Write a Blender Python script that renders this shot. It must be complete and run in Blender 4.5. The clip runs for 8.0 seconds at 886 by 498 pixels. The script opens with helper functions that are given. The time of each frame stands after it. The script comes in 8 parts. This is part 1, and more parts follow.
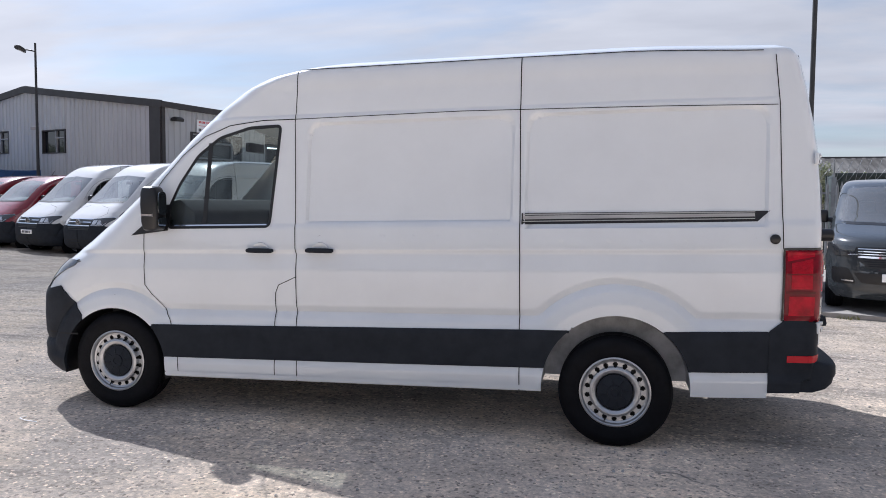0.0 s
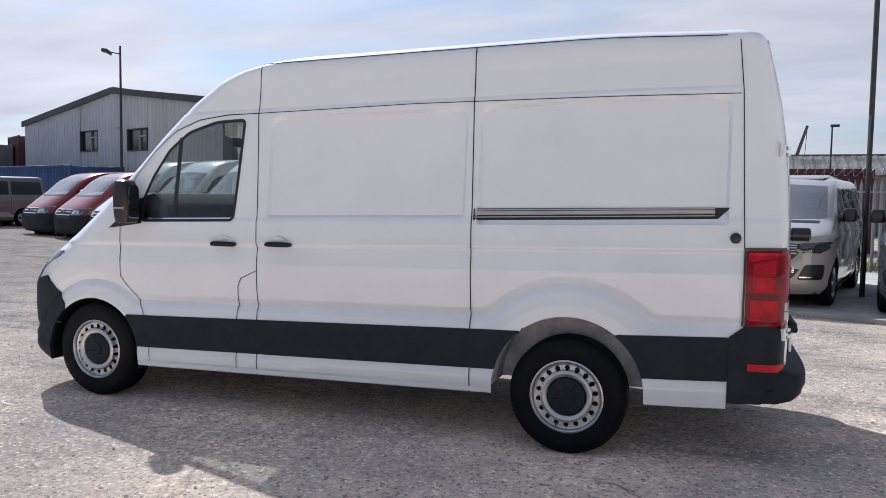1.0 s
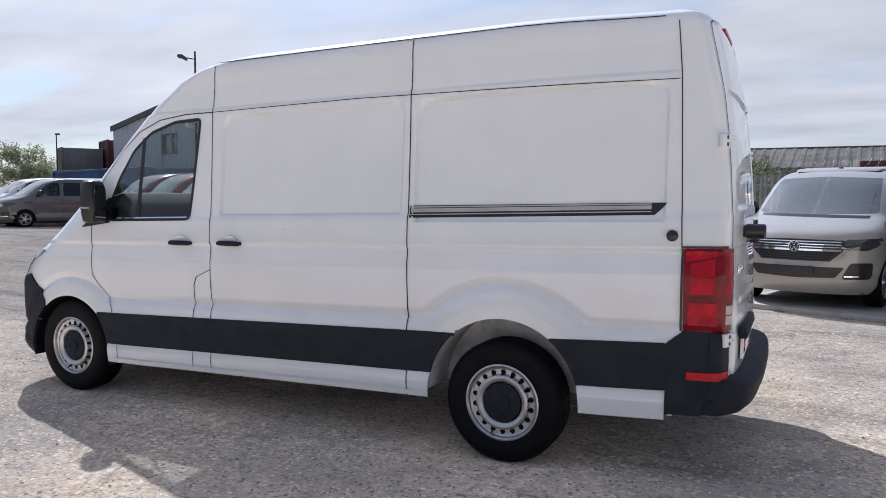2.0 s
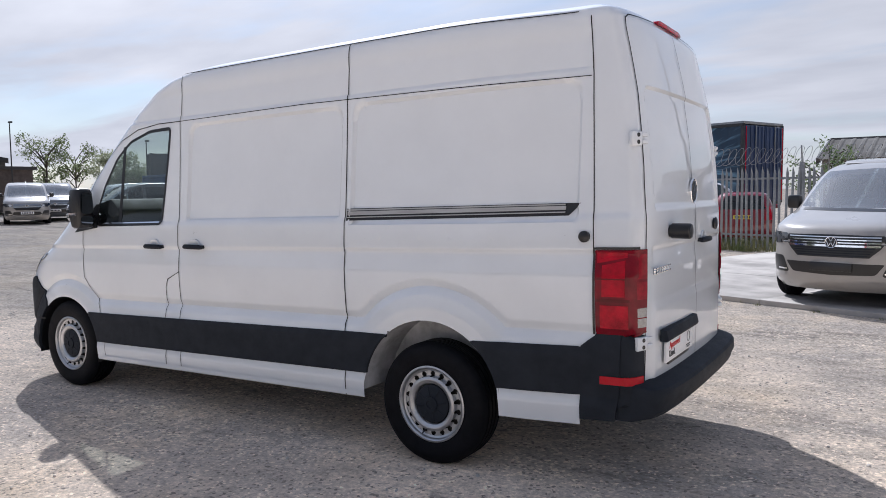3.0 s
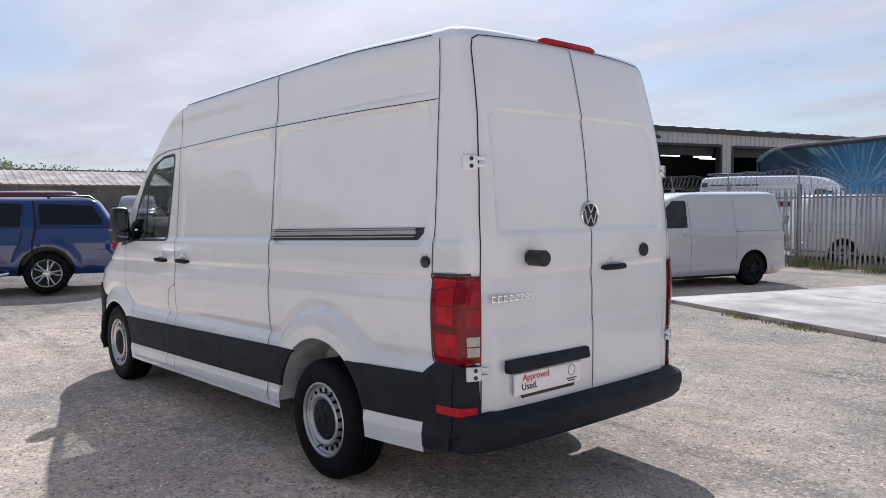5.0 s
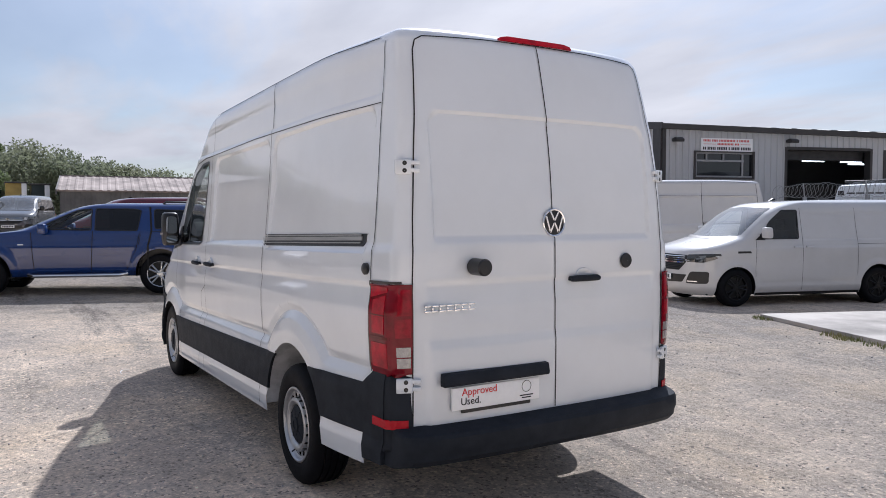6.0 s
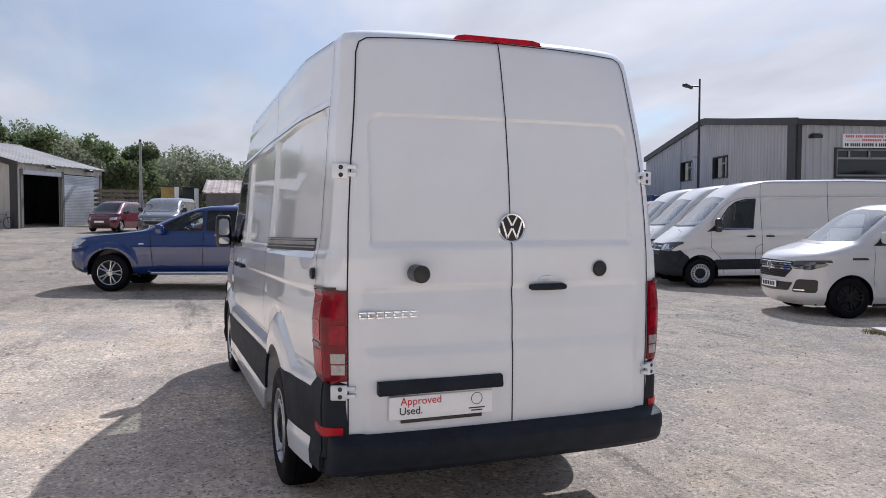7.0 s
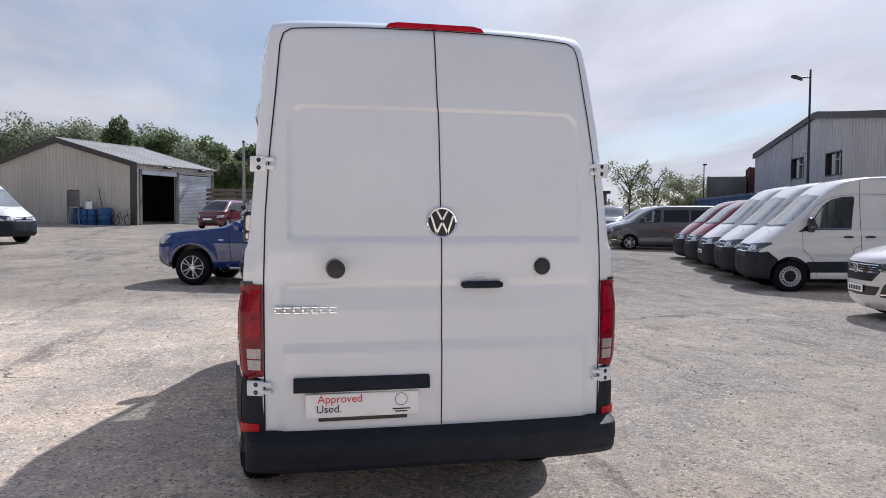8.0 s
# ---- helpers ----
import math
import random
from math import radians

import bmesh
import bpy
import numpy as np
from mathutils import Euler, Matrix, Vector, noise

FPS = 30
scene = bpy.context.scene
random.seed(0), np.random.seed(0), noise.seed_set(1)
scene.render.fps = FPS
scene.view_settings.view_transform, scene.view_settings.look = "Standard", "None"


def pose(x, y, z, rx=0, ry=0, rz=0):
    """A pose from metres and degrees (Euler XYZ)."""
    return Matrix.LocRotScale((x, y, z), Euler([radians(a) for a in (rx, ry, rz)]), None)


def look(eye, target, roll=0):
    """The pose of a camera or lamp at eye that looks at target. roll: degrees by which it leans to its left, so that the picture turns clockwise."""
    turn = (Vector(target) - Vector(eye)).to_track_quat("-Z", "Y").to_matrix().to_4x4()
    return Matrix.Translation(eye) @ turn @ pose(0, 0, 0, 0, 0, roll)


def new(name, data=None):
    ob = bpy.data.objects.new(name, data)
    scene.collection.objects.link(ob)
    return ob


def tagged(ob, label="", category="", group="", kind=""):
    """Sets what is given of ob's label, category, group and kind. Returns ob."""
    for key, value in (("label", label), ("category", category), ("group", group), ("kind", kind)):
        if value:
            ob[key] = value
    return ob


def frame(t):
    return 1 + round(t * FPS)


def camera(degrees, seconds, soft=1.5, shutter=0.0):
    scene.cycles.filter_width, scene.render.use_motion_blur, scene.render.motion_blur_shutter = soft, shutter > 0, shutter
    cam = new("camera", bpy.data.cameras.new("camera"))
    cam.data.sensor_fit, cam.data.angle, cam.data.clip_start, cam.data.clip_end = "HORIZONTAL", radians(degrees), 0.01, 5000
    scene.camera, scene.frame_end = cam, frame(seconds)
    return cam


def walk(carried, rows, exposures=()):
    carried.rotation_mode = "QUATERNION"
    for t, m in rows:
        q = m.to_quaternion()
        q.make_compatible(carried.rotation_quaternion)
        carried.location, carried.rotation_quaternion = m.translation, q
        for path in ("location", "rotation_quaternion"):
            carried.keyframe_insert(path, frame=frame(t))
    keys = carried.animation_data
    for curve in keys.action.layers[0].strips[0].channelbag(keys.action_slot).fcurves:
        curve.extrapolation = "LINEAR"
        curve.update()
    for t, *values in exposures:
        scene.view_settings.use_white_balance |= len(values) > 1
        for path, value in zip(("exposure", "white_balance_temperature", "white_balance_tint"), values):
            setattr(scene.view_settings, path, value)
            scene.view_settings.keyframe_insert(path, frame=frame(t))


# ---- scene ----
cam = camera(61.1, 8.0, 0.9)
METRES, EYE, TILT, LEAN, TURN = 7.54, 1.59, 0.6, 0.0, 12.65
ROWS = [
    (0.0, 0.0, 0.0, 0.0, 0.04, -4.26, -0.58),
    (0.5, 0.0558, 0.0047, 0.001, 2.97, -4.36, -0.76),
    (1.0, 0.1142, 0.0217, -0.0014, 6.49, -4.51, -0.85),
    (1.5, 0.1709, 0.0434, -0.0018, 9.71, -4.63, -0.69),
    (3.0, 0.3526, 0.095, 0.0022, 19.58, -4.91, 0.8),
    (3.5, 0.4047, 0.1089, 0.0028, 22.99, -4.84, 0.98),
    (4.0, 0.4627, 0.1341, 0.0049, 27.06, -4.56, 1.02),
    (5.5, 0.6278, 0.2543, 0.0055, 40.9, -3.2, 0.53),
    (6.0, 0.6673, 0.3061, 0.0034, 46.43, -2.93, 0.42),
    (6.5, 0.7003, 0.3573, 0.0036, 51.55, -2.82, 0.37),
    (7.0, 0.7343, 0.4129, 0.0048, 56.88, -2.76, 0.36),
    (7.5, 0.7533, 0.4697, 0.0031, 61.3, -2.76, 0.32),
    (8.0, 0.7754, 0.5243, 0.0008, 65.19, -2.78, 0.2),
]
walk(cam, [(t, pose(0, 0, EYE, TILT, LEAN, TURN) @ pose(METRES * x, METRES * y, METRES * z, 90 + pitch, roll, yaw)) for t, x, y, z, yaw, pitch, roll in ROWS], [(0.0, 0.56, 5700, 11), (8.0, 0.43, 5800, 12)])

# ---- world and sun ----
SUN = Vector((-1.18, 1.0, 1.62)).normalized()
world = bpy.data.worlds.new("sky")
scene.world = world
world.use_nodes = True
wn, wl = world.node_tree.nodes, world.node_tree.links
wn.clear()
sky = wn.new("ShaderNodeTexSky")
sky.sky_type, sky.sun_disc = "NISHITA", False
sky.sun_elevation = math.asin(SUN.z)
sky.sun_rotation = math.atan2(SUN.x, SUN.y)
sky.dust_density = 0.5
tc = wn.new("ShaderNodeTexCoord")
sep = wn.new("ShaderNodeSeparateXYZ")
wl.new(tc.outputs["Generated"], sep.inputs[0])
# clouds lie on a flat layer: direction divided by its height
up = wn.new("ShaderNodeMath"); up.operation = "MAXIMUM"; up.inputs[1].default_value = 0.03
wl.new(sep.outputs["Z"], up.inputs[0])
up2 = wn.new("ShaderNodeMath"); up2.operation = "ADD"; up2.inputs[1].default_value = 0.12
wl.new(up.outputs[0], up2.inputs[0])
dvx = wn.new("ShaderNodeMath"); dvx.operation = "DIVIDE"
dvy = wn.new("ShaderNodeMath"); dvy.operation = "DIVIDE"
wl.new(sep.outputs["X"], dvx.inputs[0]); wl.new(up2.outputs[0], dvx.inputs[1])
wl.new(sep.outputs["Y"], dvy.inputs[0]); wl.new(up2.outputs[0], dvy.inputs[1])
cmb = wn.new("ShaderNodeCombineXYZ")
wl.new(dvx.outputs[0], cmb.inputs[0]); wl.new(dvy.outputs[0], cmb.inputs[1])
mp = wn.new("ShaderNodeMapping"); mp.inputs["Rotation"].default_value = (0, 0, radians(25)); mp.inputs["Scale"].default_value = (0.55, 1.0, 1)
wl.new(cmb.outputs[0], mp.inputs[0])
cl = wn.new("ShaderNodeTexNoise"); cl.inputs["Scale"].default_value = 0.9; cl.inputs["Detail"].default_value = 9; cl.inputs["Roughness"].default_value = 0.55; cl.inputs["Distortion"].default_value = 0.35
wl.new(mp.outputs[0], cl.inputs["Vector"])
rmp = wn.new("ShaderNodeValToRGB")
rmp.color_ramp.elements[0].position, rmp.color_ramp.elements[0].color = 0.40, (0.46, 0.44, 0.43, 1)
rmp.color_ramp.elements[1].position, rmp.color_ramp.elements[1].color = 0.55, (1, 1, 1, 1)
wl.new(cl.outputs["Fac"], rmp.inputs[0])
cl2 = wn.new("ShaderNodeTexNoise"); cl2.inputs["Scale"].default_value = 1.7; cl2.inputs["Detail"].default_value = 6
wl.new(mp.outputs[0], cl2.inputs["Vector"])
shade = wn.new("ShaderNodeMix"); shade.data_type = "RGBA"
shade.inputs[6].default_value, shade.inputs[7].default_value = (4.1, 4.1, 4.5, 1), (9.7, 9.3, 9.1, 1)
wl.new(cl2.outputs["Fac"], shade.inputs[0])
mixc = wn.new("ShaderNodeMix"); mixc.data_type = "RGBA"
thin = wn.new("ShaderNodeMapRange"); thin.interpolation_type = "SMOOTHSTEP"
thin.inputs["From Min"].default_value, thin.inputs["From Max"].default_value, thin.inputs["To Min"].default_value, thin.inputs["To Max"].default_value = 0.22, 0.62, 1.0, 0.45
wl.new(sep.outputs["Z"], thin.inputs["Value"])
cover = wn.new("ShaderNodeMath"); cover.operation = "MULTIPLY"
wl.new(rmp.outputs[0], cover.inputs[0]); wl.new(thin.outputs[0], cover.inputs[1])
wl.new(cover.outputs[0], mixc.inputs[0]); wl.new(sky.outputs[0], mixc.inputs[6]); wl.new(shade.outputs[2], mixc.inputs[7])
bg = wn.new("ShaderNodeBackground"); bg.inputs["Strength"].default_value = 0.068
# thin high cloud: bright round the sun, dimmer away from it
high = wn.new("ShaderNodeMapRange"); high.inputs["From Min"].default_value, high.inputs["From Max"].default_value = 0.20, 0.80
high.inputs["To Min"].default_value, high.inputs["To Max"].default_value = 1.0, 1.25
wl.new(sep.outputs["Z"], high.inputs["Value"])
lit = wn.new("ShaderNodeVectorMath"); lit.operation = "SCALE"
toward = wn.new("ShaderNodeVectorMath"); toward.operation = "DOT_PRODUCT"; toward.inputs[1].default_value = SUN
wl.new(tc.outputs["Generated"], toward.inputs[0])
away = wn.new("ShaderNodeMapRange"); away.interpolation_type = "SMOOTHSTEP"
away.inputs["From Min"].default_value, away.inputs["From Max"].default_value, away.inputs["To Min"].default_value, away.inputs["To Max"].default_value = -0.7, 0.45, 0.60, 0.92
wl.new(toward.outputs["Value"], away.inputs["Value"])
glow = wn.new("ShaderNodeMath"); glow.operation = "POWER"; glow.inputs[1].default_value = 5.0; glow.use_clamp = False
ahead = wn.new("ShaderNodeMath"); ahead.operation = "MAXIMUM"; ahead.inputs[1].default_value = 0.0
wl.new(toward.outputs["Value"], ahead.inputs[0]); wl.new(ahead.outputs[0], glow.inputs[0])
veil = wn.new("ShaderNodeMath"); veil.operation = "MULTIPLY_ADD"; veil.inputs[1].default_value = 0.6
wl.new(glow.outputs[0], veil.inputs[0]); wl.new(away.outputs[0], veil.inputs[2])
both = wn.new("ShaderNodeMath"); both.operation = "MULTIPLY"
wl.new(veil.outputs[0], both.inputs[0]); wl.new(high.outputs[0], both.inputs[1])
wl.new(mixc.outputs[2], lit.inputs[0]); wl.new(both.outputs[0], lit.inputs["Scale"])
wl.new(lit.outputs[0], bg.inputs["Color"])
wo = wn.new("ShaderNodeOutputWorld"); wl.new(bg.outputs[0], wo.inputs[0])
sun = new("sun", bpy.data.lights.new("sun", "SUN"))
sun.data.energy, sun.data.angle, sun.data.color = 5.0, radians(0.7), (1.0, 0.95, 0.89)
sun.matrix_world = look(SUN * 60, (0, 0, 0))

# ---- materials ----
def material(name, color, rough=0.5, metal=0.0, coat=0.0, vary=0.0, scale=6.0, bump=0.0, bscale=60.0, spec=0.5, color2=None, stretch=None, island=0.0):
    """A plain surface with optional blotches (two colours mixed by noise at two sizes) and fine relief."""
    m = bpy.data.materials.new(name)
    m.use_nodes = True
    n, l = m.node_tree.nodes, m.node_tree.links
    b = n["Principled BSDF"]
    b.inputs["Roughness"].default_value, b.inputs["Metallic"].default_value = rough, metal
    b.inputs["Coat Weight"].default_value, b.inputs["Coat Roughness"].default_value = coat, 0.012
    b.inputs["Specular IOR Level"].default_value = spec
    b.inputs["Coat IOR"].default_value = 1.6
    b.inputs["Base Color"].default_value = (*color, 1)
    vec = None
    if vary or bump:
        tcn = n.new("ShaderNodeTexCoord")
        vec = tcn.outputs["Object"]
        if stretch:
            mpn = n.new("ShaderNodeMapping")
            mpn.inputs["Scale"].default_value = stretch
            l.new(vec, mpn.inputs[0])
            vec = mpn.outputs[0]
    if vary:
        a = n.new("ShaderNodeTexNoise")
        a.inputs["Scale"].default_value, a.inputs["Detail"].default_value, a.inputs["Roughness"].default_value = scale, 8, 0.62
        l.new(vec, a.inputs["Vector"])
        mx = n.new("ShaderNodeMix"); mx.data_type = "RGBA"
        c2 = color2 or tuple(c * (1 - vary) for c in color)
        mx.inputs[6].default_value, mx.inputs[7].default_value = (*color, 1), (*c2, 1)
        rp = n.new("ShaderNodeValToRGB")
        rp.color_ramp.elements[0].position, rp.color_ramp.elements[1].position = 0.38, 0.66
        l.new(a.outputs["Fac"], rp.inputs[0]); l.new(rp.outputs[0], mx.inputs[0])
        l.new(mx.outputs[2], b.inputs["Base Color"])
        rg = n.new("ShaderNodeMapRange")
        rg.inputs["To Min"].default_value, rg.inputs["To Max"].default_value = rough * 0.85, min(1, rough * 1.2)
        l.new(a.outputs["Fac"], rg.inputs["Value"]); l.new(rg.outputs[0], b.inputs["Roughness"])
    if bump:
        a2 = n.new("ShaderNodeTexNoise")
        a2.inputs["Scale"].default_value, a2.inputs["Detail"].default_value = bscale, 4
        l.new(vec, a2.inputs["Vector"])
        bp = n.new("ShaderNodeBump"); bp.inputs["Strength"].default_value = bump; bp.inputs["Distance"].default_value = 0.01
        l.new(a2.outputs["Fac"], bp.inputs["Height"]); l.new(bp.outputs[0], b.inputs["Normal"])
    return m


def paint(name, color, rough=0.28):
    return material(name, color, rough, coat=1.0, vary=0.05, scale=2.2, spec=0.12)


WHITE = paint("white_paint", (0.67, 0.70, 0.735), 0.30)
DUSTY_WHITE = paint("dusty_white_paint", (0.56, 0.555, 0.555))
SILVER_WHITE = paint("pale_beige_paint", (0.30, 0.285, 0.27))
RED_PAINT = paint("red_paint", (0.17, 0.008, 0.016))
BLUE_PAINT = paint("blue_paint", (0.003, 0.026, 0.135))
DARK_GREY = paint("dark_grey_paint", (0.035, 0.040, 0.045), 0.22)
MID_GREY = paint("grey_paint", (0.10, 0.105, 0.115), 0.25)
BURGUNDY = paint("burgundy_paint", (0.10, 0.012, 0.025))
PLASTIC = material("dark_plastic", (0.023, 0.027, 0.035), 0.60, spec=0.11, vary=0.25, scale=9, bump=0.10, bscale=420)
BLACK = material("black_plastic", (0.010, 0.010, 0.012), 0.35, vary=0.2, scale=12)
GAP = material("shut_line", (0.006, 0.006, 0.007), 0.8)
RUBBER = material("tyre_rubber", (0.006, 0.0065, 0.009), 0.62, spec=0.12, vary=0.35, scale=14, bump=0.15, bscale=120)
STEEL = material("silver_wheel", (0.47, 0.48, 0.50), 0.36, metal=0.85, vary=0.12, scale=20)
ALLOY = material("alloy_wheel", (0.55, 0.56, 0.57), 0.25, metal=0.85, vary=0.08, scale=10)
BLACK_ALLOY = material("black_alloy", (0.008, 0.008, 0.009), 0.4, spec=0.2, coat=0.1)
CHROME = material("chrome", (0.80, 0.81, 0.83), 0.10, metal=1.0)
MIRROR = material("mirror_glass", (0.32, 0.34, 0.36), 0.02, metal=1.0)
ALUMINIUM = material("aluminium_rail", (0.52, 0.50, 0.48), 0.38, metal=0.9, vary=0.25, scale=8, stretch=(0.4, 6, 8))
RED_LENS = material("red_lens", (0.46, 0.003, 0.018), 0.16, spec=0.12, coat=0.10, vary=0.45, scale=14, color2=(0.24, 0.002, 0.012), bump=0.25, bscale=160)
LENS_BODY = material("tail_lamp_red", (0.19, 0.002, 0.012), 0.14, spec=0.15, coat=0.15, vary=0.4, scale=12)
LENS_MID = material("crimson_lens", (0.30, 0.003, 0.016), 0.15, spec=0.15, coat=0.12, vary=0.4, scale=30)
DEEP_RED = material("dark_red_lens", (0.10, 0.001, 0.004), 0.14, spec=0.2, coat=0.1)
CLEAR_LENS = material("clear_lens", (0.30, 0.28, 0.28), 0.15, coat=1.0, vary=0.3, scale=60)
REFLECTOR = material("red_reflector", (0.42, 0.004, 0.014), 0.25, spec=0.15, coat=0.1, bump=0.2, bscale=300)
LAMP = material("headlamp", (0.62, 0.63, 0.66), 0.12, metal=0.3, coat=1.0, vary=0.5, scale=26)
LAMP_DARK = material("headlamp_housing", (0.030, 0.032, 0.036), 0.08, coat=1.0, vary=0.5, scale=18)
LINER = material("wheel_arch_paint", (0.50, 0.51, 0.53), 0.6, vary=0.45, scale=7)
UNDER = material("underbody", (0.02, 0.02, 0.02), 0.8, vary=0.3, scale=6)
INTERIOR = material("cab_trim", (0.020, 0.021, 0.024), 0.7, vary=0.25, scale=12)
SEAT = material("seat_cloth", (0.030, 0.030, 0.033), 0.9, vary=0.3, scale=40, bump=0.2, bscale=200)
PLATE = material("white_plate", (0.90, 0.90, 0.90), 0.4, vary=0.05, scale=30)
YELLOW_PLATE = material("yellow_plate", (0.75, 0.55, 0.06), 0.4, vary=0.05, scale=30)
INK_RED = material("red_print", (0.62, 0.03, 0.03), 0.5)
INK = material("black_print", (0.012, 0.012, 0.018), 0.5)


def glass_material(name, tint, rough=0.0, base=0.055, dust=0.0):
    m = bpy.data.materials.new(name)
    m.use_nodes = True
    n, l = m.node_tree.nodes, m.node_tree.links
    n.remove(n["Principled BSDF"])
    tr = n.new("ShaderNodeBsdfTransparent"); tr.inputs["Color"].default_value = (*tint, 1)
    gl = n.new("ShaderNodeBsdfGlossy"); gl.inputs["Roughness"].default_value = rough + 0.01
    lw = n.new("ShaderNodeLayerWeight"); lw.inputs["Blend"].default_value = 0.5
    pw = n.new("ShaderNodeMath"); pw.operation = "POWER"; pw.inputs[1].default_value = 4.0
    l.new(lw.outputs["Facing"], pw.inputs[0])
    fr = n.new("ShaderNodeMath"); fr.operation = "MULTIPLY_ADD"; fr.inputs[1].default_value, fr.inputs[2].default_value = 0.90, base
    l.new(pw.outputs[0], fr.inputs[0])
    mx = n.new("ShaderNodeMixShader")
    l.new(fr.outputs[0], mx.inputs[0]); l.new(tr.outputs[0], mx.inputs[1]); l.new(gl.outputs[0], mx.inputs[2])
    # even white diffuse part: dust film, and sky glare put into the glass colour
    if dust:
        df = n.new("ShaderNodeBsdfDiffuse"); df.inputs["Color"].default_value = (0.75, 0.76, 0.76, 1)
        m2 = n.new("ShaderNodeMixShader"); m2.inputs[0].default_value = dust
        l.new(mx.outputs[0], m2.inputs[1]); l.new(df.outputs[0], m2.inputs[2])
        mx = m2
    l.new(mx.outputs[0], n["Material Output"].inputs[0])
    return m


# paled by the diffuse part for dust and for painted-in sky reflection
SCREEN = glass_material("windscreen_glass", (0.74, 0.80, 0.78), base=0.20, dust=0.09)
GLASS = glass_material("cab_glass", (0.86, 0.91, 0.89))
DARK_GLASS = glass_material("privacy_glass", (0.06, 0.065, 0.07))


# ---- helpers for things ----
def part(name, bm, mat, parent=None, label="", smooth=35.0):
    me = bpy.data.meshes.new(name)
    bm.normal_update()
    bm.to_mesh(me)
    bm.free()
    return link_mesh(name, me, mat, parent, label, smooth)


def link_mesh(name, me, mat, parent=None, label="", smooth=35.0):
    if mat:
        me.materials.append(mat)
    if smooth:
        me.shade_smooth()
        me.set_sharp_from_angle(angle=radians(smooth))
    ob = new(name, me)
    if parent:
        ob.parent = parent
    if label:
        tagged(ob, label)
    return ob


def mesh_from(name, verts, faces, mat, parent=None, label="", smooth=35.0):
    me = bpy.data.meshes.new(name)
    me.from_pydata([tuple(map(float, v)) for v in verts], [], [tuple(map(int, f)) for f in faces])
    me.update()
    return link_mesh(name, me, mat, parent, label, smooth)


def empty(name, m=None, label="", category="", group="", kind=""):
    ob = new(name)
    ob.empty_display_size = 0.2
    if m is not None:
        ob.matrix_world = m
    return tagged(ob, label, category, group, kind)


def box_bm(x0, x1, y0, y1, z0, z1, bevel=0.0, seg=2, bm=None):
    out = bm or bmesh.new()
    tmp = bmesh.new()
    bmesh.ops.create_cube(tmp, size=1.0)
    for v in tmp.verts:
        v.co = Vector(((x0 + x1) / 2 + v.co.x * (x1 - x0), (y0 + y1) / 2 + v.co.y * (y1 - y0), (z0 + z1) / 2 + v.co.z * (z1 - z0)))
    if bevel:
        bmesh.ops.bevel(tmp, geom=tmp.edges[:], offset=bevel, segments=seg, profile=0.5, affect="EDGES")
    me = bpy.data.meshes.new("tmp")
    tmp.to_mesh(me); tmp.free()
    out.from_mesh(me)
    bpy.data.meshes.remove(me)
    return out


def tube_bm(path, r, seg=8, bm=None, closed=False):
    """A round bar along a list of points; r is one radius or one for each point."""
    out = bm or bmesh.new()
    pts = [Vector(p) for p in path]
    rs = r if isinstance(r, (list, tuple)) else [r] * len(pts)
    rings = []
    for i, p in enumerate(pts):
        a, b = pts[max(0, i - 1)], pts[min(len(pts) - 1, i + 1)]
        if closed:
            a, b = pts[i - 1], pts[(i + 1) % len(pts)]
        q = (b - a).to_track_quat("Z", "Y") if (b - a).length > 1e-6 else Euler((0, 0, 0)).to_quaternion()
        rings.append([out.verts.new(p + q @ Vector((math.cos(k * 2 * math.pi / seg) * rs[i], math.sin(k * 2 * math.pi / seg) * rs[i], 0))) for k in range(seg)])
    for a, b in zip(rings, rings[1:] + ([rings[0]] if closed else [])):
        for k in range(seg):
            out.faces.new((a[k], a[(k + 1) % seg], b[(k + 1) % seg], b[k]))
    if not closed:
        out.faces.new(rings[0][::-1]); out.faces.new(rings[-1])
    return out


def lathe_bm(profile, seg=48, axis="Y", centre=(0, 0, 0), bm=None):
    """Turns (radius, along) pairs round an axis."""
    out = bm or bmesh.new()
    c = Vector(centre)
    rings = []
    for r, h in profile:
        ring = []
        for k in range(seg):
            a = 2 * math.pi * k / seg
            u, v = math.cos(a) * r, math.sin(a) * r
            ring.append(out.verts.new(c + (Vector((u, h, v)) if axis == "Y" else Vector((u, v, h)) if axis == "Z" else Vector((h, u, v)))))
        rings.append(ring)
    for a, b in zip(rings, rings[1:]):
        for k in range(seg):
            out.faces.new((a[k], a[(k + 1) % seg], b[(k + 1) % seg], b[k]))
    bmesh.ops.recalc_face_normals(out, faces=out.faces)
    return out


